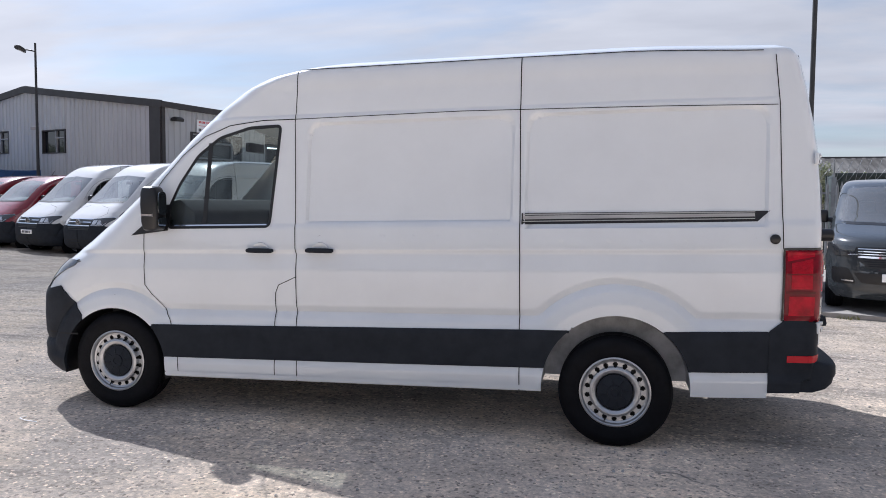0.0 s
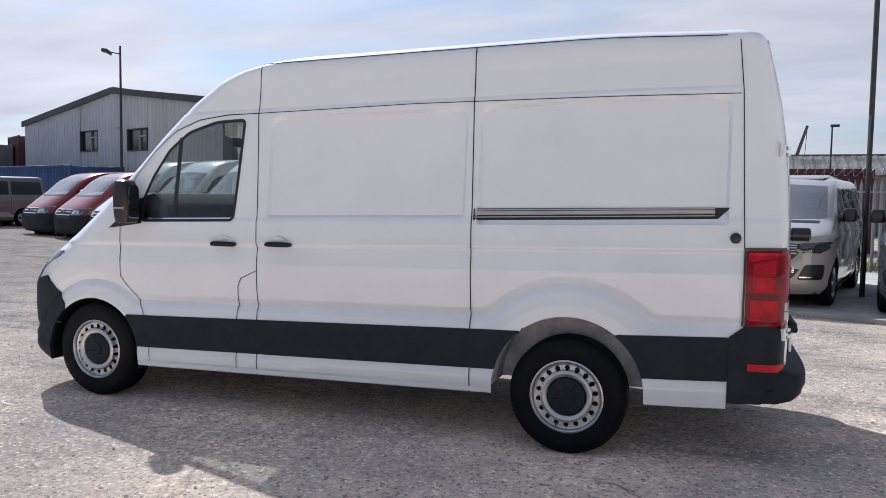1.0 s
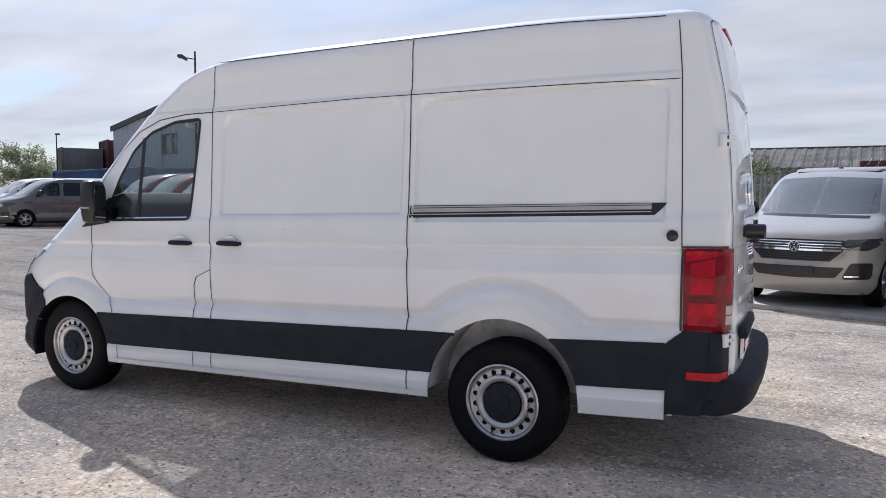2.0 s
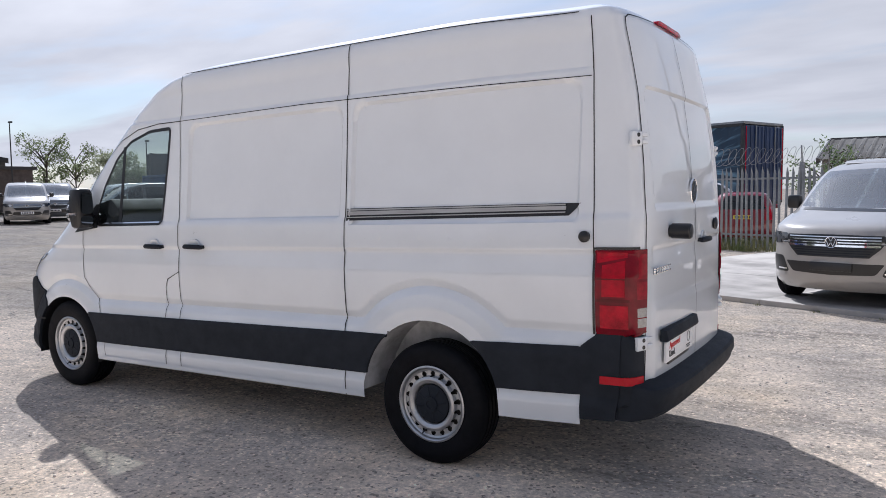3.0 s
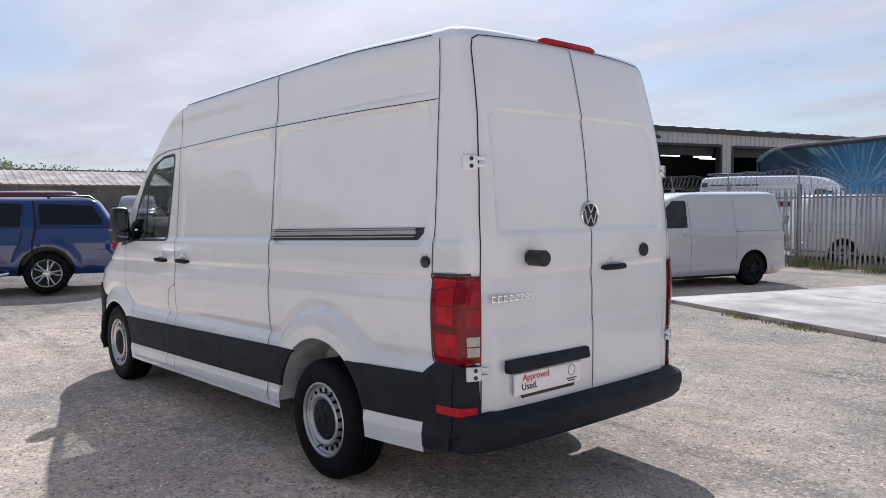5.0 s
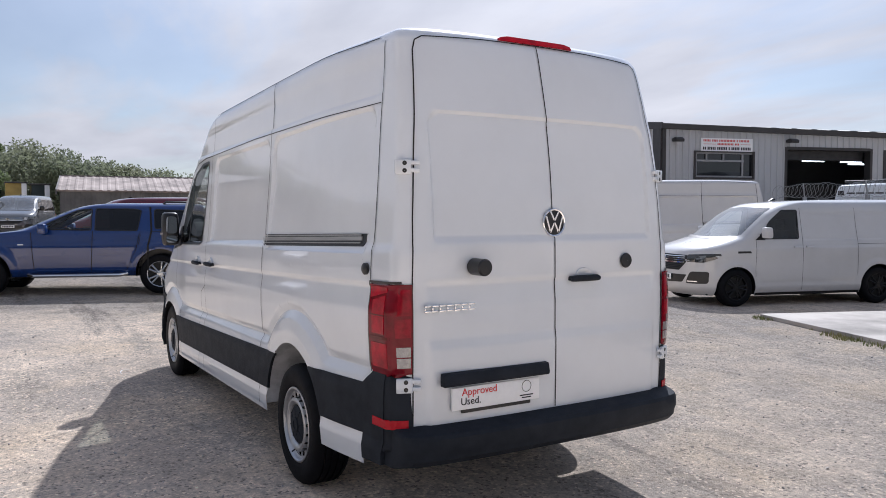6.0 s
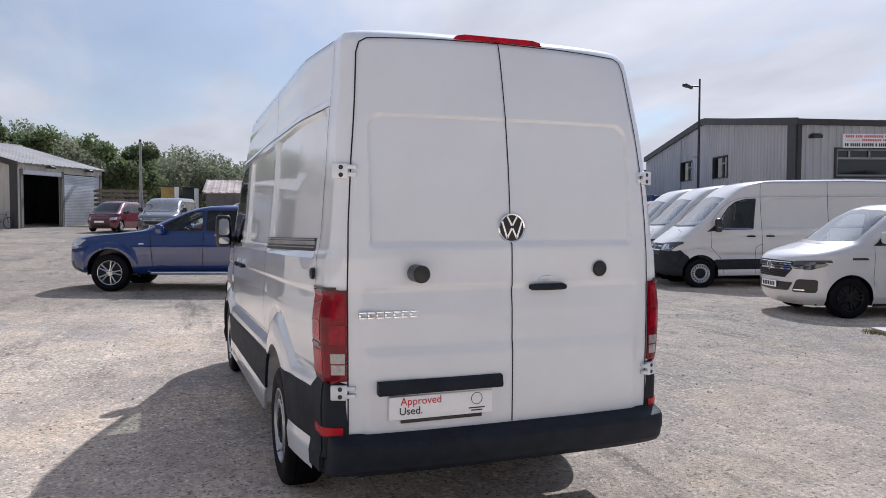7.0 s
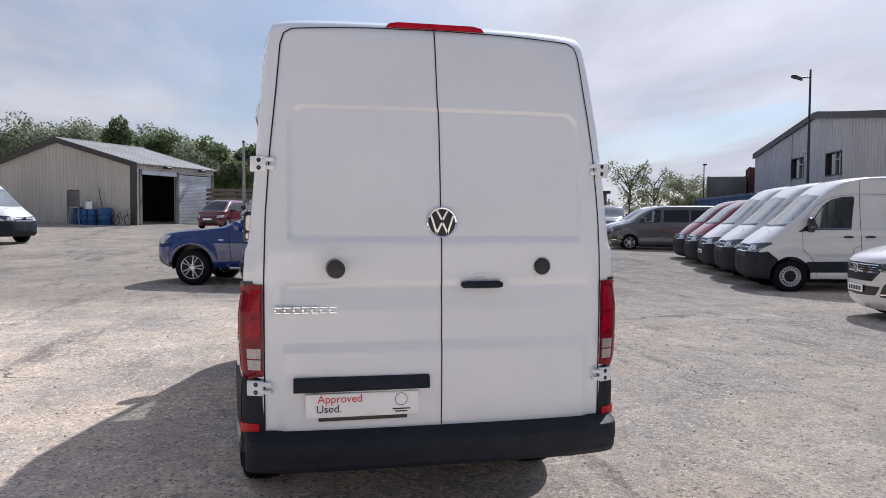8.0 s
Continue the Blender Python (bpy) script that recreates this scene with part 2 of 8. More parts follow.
def prism_bm(poly, y0, y1, bevel=0.0, bm=None, axis="Y"):
    """A flat outline pulled out to a solid: (x, z) pairs along y, or (x, y) pairs along z, or (y, z) pairs along x."""
    out = bm or bmesh.new()
    tmp = bmesh.new()
    def at(p, h):
        return (p[0], h, p[1]) if axis == "Y" else (p[0], p[1], h) if axis == "Z" else (h, p[0], p[1])
    a = [tmp.verts.new(at(p, y0)) for p in poly]
    b = [tmp.verts.new(at(p, y1)) for p in poly]
    tmp.faces.new(a); tmp.faces.new(b[::-1])
    for i in range(len(poly)):
        j = (i + 1) % len(poly)
        tmp.faces.new((a[j], a[i], b[i], b[j]))
    bmesh.ops.recalc_face_normals(tmp, faces=tmp.faces)
    if bevel:
        bmesh.ops.bevel(tmp, geom=tmp.edges[:], offset=bevel, segments=2, profile=0.5, affect="EDGES")
    me = bpy.data.meshes.new("tmp")
    tmp.to_mesh(me); tmp.free()
    out.from_mesh(me)
    bpy.data.meshes.remove(me)
    return out


def words(name, text, size, mat, parent, m, depth=0.002, squeeze=1.0):
    """Lettering in the built-in font, turned into a mesh."""
    cu = bpy.data.curves.new(name, "FONT")
    cu.body, cu.size, cu.extrude, cu.align_x, cu.align_y = text, size, depth, "CENTER", "CENTER"
    tmp = bpy.data.objects.new(name, cu)
    scene.collection.objects.link(tmp)
    me = bpy.data.meshes.new_from_object(tmp.evaluated_get(bpy.context.evaluated_depsgraph_get()))
    bpy.data.objects.remove(tmp)
    me.materials.clear()
    ob = link_mesh(name, me, mat, parent, smooth=0)
    ob.matrix_basis = m @ Matrix.Diagonal((squeeze, 1, 1, 1))
    return ob


def ground_z(x, y):
    """The yard rises gently towards its far end."""
    k = 1.0 - 0.45 * np.clip((np.asarray(y, float) - 4) / 18, 0, 1)
    return 0.027 * k * np.clip(-12.0 - np.asarray(x, float), 0, 60)

# ---- vehicle bodies ----
class Shell:
    """A car body as a stack of rounded outlines. Rows: z, front x, rear x, half width, front corner length and power, rear corner length and power. The nose points to -x."""

    def __init__(self, rows, step=0.025, relief=None, rear_relief=None, rake=0.0, soft=2.0, taper=None, crown=False, lines=(), creases=()):
        k = np.array(rows, float)
        s = np.concatenate([[0], np.cumsum(np.hypot(np.hypot(np.diff(k[:, 0]), 0.6 * np.diff(k[:, 1])), np.diff(k[:, 3])))])
        n = int(s[-1] / step) + 1
        t = np.linspace(0, s[-1], n)
        a = np.stack([np.interp(t, s, k[:, i]) for i in range(8)], 1)
        w = np.exp(-0.5 * (np.arange(-8, 9) / soft) ** 2); w /= w.sum()
        pad = np.concatenate([2 * a[:1] - a[8:0:-1], a, 2 * a[-1:] - a[-2:-10:-1]])
        a = np.stack([np.convolve(pad[:, i], w, "valid") for i in range(8)], 1)
        if lines:
            far = np.min(np.abs(a[:, :1] - np.array(lines)[None, :]), 1) > 0.45 * step
            far[[0, -1]] = True
            zz = np.unique(np.concatenate([a[far, 0], [z for z in lines if a[0, 0] < z < a[-1, 0]]]))
            a = np.stack([zz] + [np.interp(zz, a[:, 0], a[:, i]) for i in range(1, 8)], 1)
        self.rows, self.step, self.rake, self.creases, self.wrap = a, step, rake, creases, bool(lines)
        self.relief, self.rear_relief = relief, rear_relief
        self.crown = crown
        self.taper = taper or (lambda x, z: np.ones_like(np.asarray(x, float) + np.asarray(z, float)))

    def lift(self, x, z):
        k = np.clip((np.asarray(z, float) - 2.15) / 0.35, 0, 1) if self.crown else 0.0
        q = np.clip((np.asarray(x, float) - 0.0) / 1.0, 0, 1)
        return self.rake * x + k * (0.026 - 0.026 * q * q * (3 - 2 * q))

    def at(self, z):
        return [np.interp(z, self.rows[:, 0], self.rows[:, i]) for i in range(1, 8)]

    def width(self, x, z):
        return self.plain(x, z) * self.taper(x, z)

    def plain(self, x, z):
        xf, xr, w, lf, nf, lr, nr = self.at(z)
        f = np.clip((xf + lf - x) / lf, 0, 1); r = np.clip((x - xr + lr) / lr, 0, 1)
        y = w * (1 - f ** nf) ** (1 / nf) * (1 - r ** nr) ** (1 / nr)
        return y + (self.relief(x, z) if self.relief else 0)

    def rear(self, y, z):
        y = np.abs(y / self.taper(1e3, z))
        xf, xr, w, lf, nf, lr, nr = self.at(z)
        if self.wrap:
            y = y - self.relief(1.2, z) * smooth01((y / w - 0.60) / 0.25)
        return xr - lr + lr * (1 - np.clip(np.abs(y) / w, 0, 1) ** nr) ** (1 / nr) + (self.rear_relief(np.abs(y), z) if self.rear_relief else 0)

    def front(self, y, z):
        xf, xr, w, lf, nf, lr, nr = self.at(z)
        return xf + lf - lf * (1 - np.clip(np.abs(y) / w, 0, 1) ** nf) ** (1 / nf)

    def grid(self):
        """Points of the half with y below 0: rows x columns x 3; columns run from the rear centre to the front centre."""
        a, st = self.rows, self.step
        big = a[len(a) // 3]
        nr_, ns_, nf_ = int(1.1 / st), int((big[2] - big[1] - big[4] - big[6]) / st), int(1.6 / st)
        out = np.zeros((len(a), nr_ + ns_ + nf_ + 1, 3))
        th = np.linspace(0, math.pi / 2, 400)
        for i, (z, xf, xr, w, lf, nf, lr, nr) in enumerate(a):
            w = max(w, 0.001)
            ry, rx_ = w * np.sin(th) ** (2 / nr), xr - lr + lr * np.cos(th) ** (2 / nr)
            d = np.concatenate([[0], np.cumsum(np.hypot(np.diff(ry), np.diff(rx_)))])
            q = np.linspace(0, d[-1], nr_ + 1)
            ry, rx_ = np.interp(q, d, ry), np.interp(q, d, rx_)
            fy, fx = w * np.cos(th) ** (2 / nf), xf + lf - lf * np.sin(th) ** (2 / nf)
            d = np.concatenate([[0], np.cumsum(np.hypot(np.diff(fy), np.diff(fx)))])
            q = np.linspace(0, d[-1], nf_ + 1)
            fy, fx = np.interp(q, d, fy), np.interp(q, d, fx)
            sx = np.linspace(xr - lr, xf + lf, ns_ + 1)[1:-1]
            out[i, :, 0] = np.concatenate([rx_, sx, fx])
            out[i, :, 1] = -np.concatenate([ry, np.full(len(sx), w), fy])
            out[i, :, 2] = z
        self.nr, self.nf = nr_, nf_
        return out


def inside(poly, x, y):
    r = np.zeros(x.shape, bool)
    n = len(poly)
    for i in range(n):
        (x0, y0), (x1, y1) = poly[i], poly[(i + 1) % n]
        c = ((y0 > y) != (y1 > y)) & (x < (x1 - x0) * (y - y0) / ((y1 - y0) or 1e-9) + x0)
        r ^= c
    return r


def snap(px, py, poly, tol):
    """Moves the chart points that lie near the outline on to it."""
    box = np.array(poly)
    near = (px > box[:, 0].min() - tol) & (px < box[:, 0].max() + tol) & (py > box[:, 1].min() - tol) & (py < box[:, 1].max() + tol)
    ox, oy = px.copy(), py.copy()
    px, py = px[near], py[near]
    best = np.full(px.shape, 1e9); bx, by = px.copy(), py.copy()
    n = len(poly)
    for i in range(n):
        (x0, y0), (x1, y1) = poly[i], poly[(i + 1) % n]
        dx, dy = x1 - x0, y1 - y0
        t = np.clip(((px - x0) * dx + (py - y0) * dy) / (dx * dx + dy * dy + 1e-12), 0, 1)
        qx, qy = x0 + t * dx, y0 + t * dy
        d = np.hypot(px - qx, py - qy)
        m = d < best
        best[m], bx[m], by[m] = d[m], qx[m], qy[m]
    m = best < tol
    ox[near], oy[near] = np.where(m, bx, px), np.where(m, by, py)
    return ox, oy


def round_poly(pts, r=0.04, seg=4):
    out = []
    n = len(pts)
    for i in range(n):
        p, a, b = Vector(pts[i]), Vector(pts[i - 1]), Vector(pts[(i + 1) % n])
        u, v = (a - p), (b - p)
        k = min(r, 0.45 * u.length, 0.45 * v.length)
        s, e = p + u.normalized() * k, p + v.normalized() * k
        for j in range(seg + 1):
            t = j / seg
            q = s * (1 - t) ** 2 + p * 2 * t * (1 - t) + e * t * t
            out.append((q.x, q.y))
    return out


def arc_poly(cx, cz, r, low, seg=28):
    """A wheel arch: a half round with straight sides down to low."""
    return [(cx + r * math.cos(math.pi * i / seg), cz + r * math.sin(math.pi * i / seg)) for i in range(seg + 1)] + [(cx - r, low), (cx + r, low)]


def make_body(shell, regions, thing, paint_mat):
    """Splits the body into its panels. Regions: name, chart ('side', 'front', 'rear'), outline, material or None (a hole), outward offset, both halves in one mesh, label."""
    g = shell.grid()
    nrow, ncol = g.shape[:2]
    col = np.arange(ncol)
    X, Y, Z = g[..., 0].copy(), g[..., 1].copy(), g[..., 2].copy()
    fr = np.broadcast_to(col >= ncol - 1 - shell.nf, X.shape); rr = np.broadcast_to(col <= shell.nr, X.shape)
    tol = shell.step * 0.75
    held = np.zeros(X.shape, bool)
    for name, chart, poly, mat, off, both, lab in [("", "side", c, None, 0, False, "") for c in shell.creases] + list(regions):
        if chart == "side":
            m = np.broadcast_to(col > shell.nr * 0.8, X.shape)
            nx, nz = snap(X, Z, poly, tol)
            m = m & ((nx != X) | (nz != Z))
            X, Z = np.where(m, nx, X), np.where(m, nz, Z)
            yy = -shell.plain(X, Z)
            held |= m & (np.abs(Y) > 0.02)
            Y = np.where(m & (np.abs(Y) > 0.02), yy, Y)
        else:
            sel = fr if chart == "front" else rr
            ny, nz = snap(-Y, Z, poly, tol)
            m = sel & ((ny != -Y) | (nz != Z))
            Y, Z = np.where(m, -ny, Y), np.where(m, nz, Z)
            X = np.where(m, shell.front(Y, Z) if chart == "front" else shell.rear(Y, Z), X)
    # relief on the parts that stayed on the grid
    sidem = ~fr & ~rr
    if shell.relief:
        Y = np.where(sidem, -shell.plain(X, Z), Y)
        yy = -shell.plain(X, Z)
        Y = np.where(fr & (np.abs(Y) > 0.5), np.where(np.abs(yy - Y) < 0.06, yy, Y), Y)
    if shell.wrap:
        k = smooth01((np.abs(Y) / np.interp(Z, shell.rows[:, 0], shell.rows[:, 3]) - 0.60) / 0.25)
        Y = np.where(rr & ~held, Y - shell.relief(X, Z) * k, Y)
    if shell.rear_relief:
        X = np.where(rr, X + shell.rear_relief(np.abs(Y), Z) * (np.abs(Y) < 0.86 * np.interp(Z, shell.rows[:, 0], shell.rows[:, 3])), X)
    idx = np.arange(nrow * ncol).reshape(nrow, ncol)
    F = np.stack([idx[:-1, :-1], idx[1:, :-1], idx[1:, 1:], idx[:-1, 1:]], -1).reshape(-1, 4)
    Y = Y * shell.taper(X, Z)
    P = np.stack([X, Y, Z], -1).reshape(-1, 3)
    C = P[F].mean(1)
    cc = np.broadcast_to(np.arange(ncol - 1), (nrow - 1, ncol - 1)).reshape(-1)
    tag = np.full(len(F), -1)
    for k, (name, chart, poly, mat, off, both, lab) in enumerate(regions):
        if chart == "side":
            m = inside(poly, C[:, 0], C[:, 2]) & (cc > shell.nr * 0.8)
        elif chart == "front":
            m = inside(poly, -C[:, 1], C[:, 2]) & (cc >= ncol - 1 - shell.nf)
        else:
            m = inside(poly, -C[:, 1], C[:, 2]) & (cc <= shell.nr)
        tag[m] = k
    # normals for offsets
    fn = np.cross(P[F[:, 2]] - P[F[:, 0]], P[F[:, 3]] - P[F[:, 1]])
    N = np.zeros_like(P)
    for j in range(4):
        np.add.at(N, F[:, j], fn)
    N /= np.linalg.norm(N, axis=1, keepdims=True) + 1e-12
    out = N * np.sign(np.sum(N * (P - np.array([P[:, 0].mean(), 0, 0.8])), 1, keepdims=True).mean())
    P[:, 2] += shell.lift(P[:, 0], P[:, 2])
    made = {}

    def emit(name, faces, mat, off, both, lab):
        if len(faces) == 0:
            return
        halves = []
        for sgn in (1, -1):
            used = np.unique(faces)
            lut = np.zeros(len(P), int); lut[used] = np.arange(len(used))
            V = (P + out * off)[used] * np.array([1, sgn, 1])
            Fq = lut[faces]
            if sgn < 0:
                Fq = Fq[:, ::-1]
            halves.append((V, Fq, out[used] * np.array([1, sgn, 1])))
        def finish(V, Fq, Nn, nm):
            if off > 0:
                # a rim round the raised piece
                e = {}
                for f in Fq:
                    for j in range(4):
                        a, b = int(f[j]), int(f[(j + 1) % 4])
                        if a != b:
                            e[(a, b)] = 1
                rim = [(a, b) for a, b in e if (b, a) not in e]
                base = len(V)
                V = np.concatenate([V, V - Nn * (off + 0.012)])
                Fl = [tuple(f) for f in Fq] + [(b, a, a + base, b + base) for a, b in rim]
            else:
                Fl = [tuple(f) for f in Fq]
            bm = bmesh.new()
            vs = [bm.verts.new(v) for v in V]
            for f in Fl:
                f = list(dict.fromkeys(f))
                if len(f) > 2:
                    try:
                        bm.faces.new([vs[j] for j in f])
                    except ValueError:
                        pass
            bmesh.ops.remove_doubles(bm, verts=bm.verts, dist=0.0015)
            bmesh.ops.delete(bm, geom=[v for v in bm.verts if not v.link_faces], context="VERTS")
            bmesh.ops.recalc_face_normals(bm, faces=bm.faces) if off > 0 else None
            return part(nm, bm, mat, thing, lab, 40)
        if both:
            V = np.concatenate([halves[0][0], halves[1][0]]); n0 = len(halves[0][0])
            made[name] = finish(V, np.concatenate([halves[0][1], halves[1][1] + n0]), np.concatenate([halves[0][2], halves[1][2]]), name)
        else:
            made[name] = finish(*halves[0], name)
            made[name + "_far"] = finish(*halves[1], name)

    emit("body", F[tag == -1], paint_mat, 0.0, True, "")
    for k, (name, chart, poly, mat, off, both, lab) in enumerate(regions):
        if mat:
            emit(name, F[tag == k], mat, off, both, lab)
    return made


def seam(shell, pts, thing, width=0.007, chart="side", sign=-1, mat=None, off=0.0026, name="shut_line"):
    """A dark gap line that follows the body along (x, z) points, or (y, z) points on the rear."""
    dense = []
    for (a0, b0), (a1, b1) in zip(pts, pts[1:]):
        n = max(1, int(math.hypot(a1 - a0, b1 - b0) / (0.014 if shell.step < 0.03 else 0.03)))
        dense += [(a0 + (a1 - a0) * i / n, b0 + (b1 - b0) * i / n) for i in range(n)]
    dense.append(pts[-1])
    bm = bmesh.new()
    rows = []
    for i, (a, b) in enumerate(dense):
        p, q = dense[max(0, i - 1)], dense[min(len(dense) - 1, i + 1)]
        d = Vector((q[0] - p[0], q[1] - p[1])).normalized()
        n = Vector((-d.y, d.x)) * width / 2
        r = []
        for s in (-1, 1):
            u, z = a + n.x * s, b + n.y * s
            if chart == "side":
                r.append(bm.verts.new((u, sign * (max(float(shell.width(u, z + e)) for e in (-0.009, 0, 0.009)) + off), z + float(shell.lift(u, z)))))
            elif chart == "rear":
                x = max(float(shell.rear(u, z + e)) for e in (-0.009, 0, 0.009)) + off
                r.append(bm.verts.new((x, u, z + float(shell.lift(x, z)))))
            else:
                x = float(shell.front(u, z)) - off
                r.append(bm.verts.new((x, u, z + float(shell.lift(x, z)))))
        rows.append(r)
    for a, b in zip(rows, rows[1:]):
        bm.faces.new((a[0], a[1], b[1], b[0]))
    return part(name, bm, mat or GAP, thing)


# ---- wheels ----
WHEELS = {}


def wheel(thing, x, y, style, radius=0.35, width=0.22, z=None):
    """A wheel with its tyre and rim; the outer face looks to -y, or +y on the far side."""
    key = (style, radius, width)
    ob = empty("wheel")
    ob.parent = thing
    ob.matrix_basis = pose(x, y, radius if z is None else z, 0, 0, 0 if y < 0 else 180)
    if key not in WHEELS:
        WHEELS[key] = wheel_meshes(style, radius, width)
    for nm, me in WHEELS[key]:
        o = new(nm, me)
        o.parent = ob
    return ob


def wheel_meshes(style, R, w):
    rr = R * (0.625 if style == "steel" else 0.66)
    made = []
    def done(nm, bm, mat):
        o = part(nm, bm, mat, smooth=38)
        made.append((nm, o.data))
        bpy.data.objects.remove(o)
    h = w / 2
    prof = [(rr - 0.005, -h + 0.012), (rr + 0.012, -h + 0.001), (rr + 0.03, -h - 0.002), ((rr + R) / 2, -h - 0.008), (R - 0.045, -h - 0.004), (R - 0.022, -h + 0.006), (R - 0.008, -h + 0.022), (R - 0.002, -h + 0.04)]
    tread = []
    for gpos in (-0.55, -0.18, 0.18, 0.55):
        c = gpos * h
        tread += [(R, c - 0.007), (R - 0.009, c - 0.006), (R - 0.009, c + 0.006), (R, c + 0.007)]
    done("tyre", lathe_bm(prof + tread + [(r, -a) for r, a in prof[::-1]], 64), RUBBER)
    if style == "steel":
        rim = [(rr - 0.004, -h + 0.012), (rr, -h + 0.002), (rr - 0.010, -h - 0.001), (rr - 0.018, -h + 0.006), (rr - 0.022, -h + 0.020), (rr - 0.034, -h + 0.026)]
        done("rim", lathe_bm(rim, 64), STEEL)
        # disc with a ring of round openings
        r0, r1, n = R * 0.315, rr - 0.034, 18
        na, nrr = n * 16, 20
        A, Q = np.meshgrid(np.arange(na) * 2 * math.pi / na, np.linspace(r0, r1, nrr), indexing="ij")
        cr, hr = rr - 0.052, 0.0165
        for k in range(n):
            ca = (k + 0.5) * 2 * math.pi / n
            da = (A - ca + math.pi) % (2 * math.pi) - math.pi
            u, v = da * cr, (Q - cr)
            d = np.hypot(u, v / 0.95)
            m = (np.abs(d - hr) < 0.0042)
            sc = np.where(m, hr / np.maximum(d, 1e-6), 1)
            A, Q = np.where(m, ca + u * sc / cr, A), np.where(m, cr + v * sc, Q)
        def depth(r):
            return np.interp(r, [R * 0.315, R * 0.34, R * 0.40, R * 0.45, rr - 0.068, rr - 0.034], [-h + 0.030, -h + 0.008, -h - 0.002, -h + 0.006, -h + 0.030, -h + 0.028])
        V = np.stack([Q * np.cos(A), depth(Q), Q * np.sin(A)], -1)
        bm = bmesh.new()
        vs = [[bm.verts.new(V[i, j]) for j in range(nrr)] for i in range(na)]
        for i in range(na):
            for j in range(nrr - 1):
                i2 = (i + 1) % na
                am = (A[i, j] + (A[i2, j] if i2 else A[i2, j] + 2 * math.pi)) / 2
                qm = (Q[i, j] + Q[i, j + 1] + Q[i2, j] + Q[i2, j + 1]) / 4
                k = math.floor(am / (2 * math.pi / n))
                ca = (k + 0.5) * 2 * math.pi / n
                if math.hypot((am - ca) * cr, (qm - cr) / 0.95) < hr * 0.93:
                    continue
                bm.faces.new((vs[i][j], vs[i2][j], vs[i2][j + 1], vs[i][j + 1]))
        bmesh.ops.recalc_face_normals(bm, faces=bm.faces)
        done("wheel_disc", bm, STEEL)
        cap = [(R * 0.315, -h + 0.026), (R * 0.31, -h + 0.012), (R * 0.27, -h + 0.004), (R * 0.13, -h + 0.002), (R * 0.125, -h - 0.006), (R * 0.07, -h - 0.008), (R * 0.065, -h - 0.002), (0.001, -h - 0.002)]
        done("hub_cap", lathe_bm(cap, 40), PLASTIC)
        for k in range(8):
            a = k * math.pi / 4 + 0.2
            done("cap_rib", tube_bm([(math.cos(a) * R * 0.15, -h + 0.004, math.sin(a) * R * 0.15), (math.cos(a) * R * 0.28, -h + 0.007, math.sin(a) * R * 0.28)], 0.006, 6), PLASTIC)
        done("valve", tube_bm([((rr - 0.06) * math.cos(4.4), -h + 0.03, (rr - 0.06) * math.sin(4.4)), ((rr - 0.035) * math.cos(4.4), -h - 0.004, (rr - 0.035) * math.sin(4.4))], 0.005, 6), BLACK)
    else:
        mat = BLACK_ALLOY if style == "black" else ALLOY
        rim = [(rr - 0.002, h * 0.5), (rr - 0.03, h * 0.3), (rr - 0.03, -h + 0.03), (rr - 0.018, -h + 0.006), (rr - 0.004, -h), (rr, -h + 0.01)]
        bm = lathe_bm(rim, 56)
        for k in range(5):
            for s in (-0.16, 0.16):
                a, b = k * 2 * math.pi / 5 + s * 0.75, k * 2 * math.pi / 5 + s * 1.25
                p = [(math.cos(a) * 0.045, -h + 0.012, math.sin(a) * 0.045), (math.cos(b) * (rr * 0.6), -h + 0.004, math.sin(b) * rr * 0.6), (math.cos(b) * (rr - 0.02), -h + 0.012, math.sin(b) * (rr - 0.02))]
                tube_bm(p, [0.022, 0.017, 0.020], 6, bm)
        lathe_bm([(0.075, -h + 0.03), (0.07, -h + 0.004), (0.03, -h - 0.004), (0.001, -h - 0.004)], 24, bm=bm)
        done("rim", bm, mat)
    back = [(rr - 0.03, -h + 0.055), (R * 0.2, -h + 0.06), (0.001, -h + 0.06)]
    done("brake_disc", lathe_bm(back, 32), UNDER)
    return made


def emblem(thing, m, r=0.075):
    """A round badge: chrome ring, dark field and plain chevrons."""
    ob = empty("badge"); ob.parent = thing; ob.matrix_basis = m
    part("badge_field", lathe_bm([(r * 0.93, 0.0), (r * 0.93, 0.006), (0.001, 0.008)], 36, "Z"), BLACK, ob)
    bm = lathe_bm([(r, 0.0), (r, 0.010), (r * 0.96, 0.013), (r * 0.88, 0.010), (r * 0.88, 0.004)], 36, "Z")
    def stroke(pts):
        for a, b in zip(pts, pts[1:]):
            d = Vector((b[0] - a[0], b[1] - a[1])).normalized(); n = Vector((-d.y, d.x)) * 0.062
            q = [(a[0] - n.x, a[1] - n.y), (b[0] - n.x, b[1] - n.y), (b[0] + n.x, b[1] + n.y), (a[0] + n.x, a[1] + n.y)]
            part("badge_stroke", prism_bm([(u * r, v * r) for u, v in q], 0.006, 0.013, axis="Z"), CHROME, ob)
    stroke([(-0.37, 0.80), (-0.02, 0.17)])
    stroke([(0.02, 0.17), (0.37, 0.80)])
    stroke([(-0.74, 0.46), (-0.36, -0.70), (-0.03, -0.02)])
    stroke([(0.03, -0.02), (0.36, -0.70), (0.74, 0.46)])
    part("badge_ring", bm, CHROME, ob)
    return ob


def smooth01(t):
    t = np.clip(t, 0, 1)
    return t * t * (3 - 2 * t)


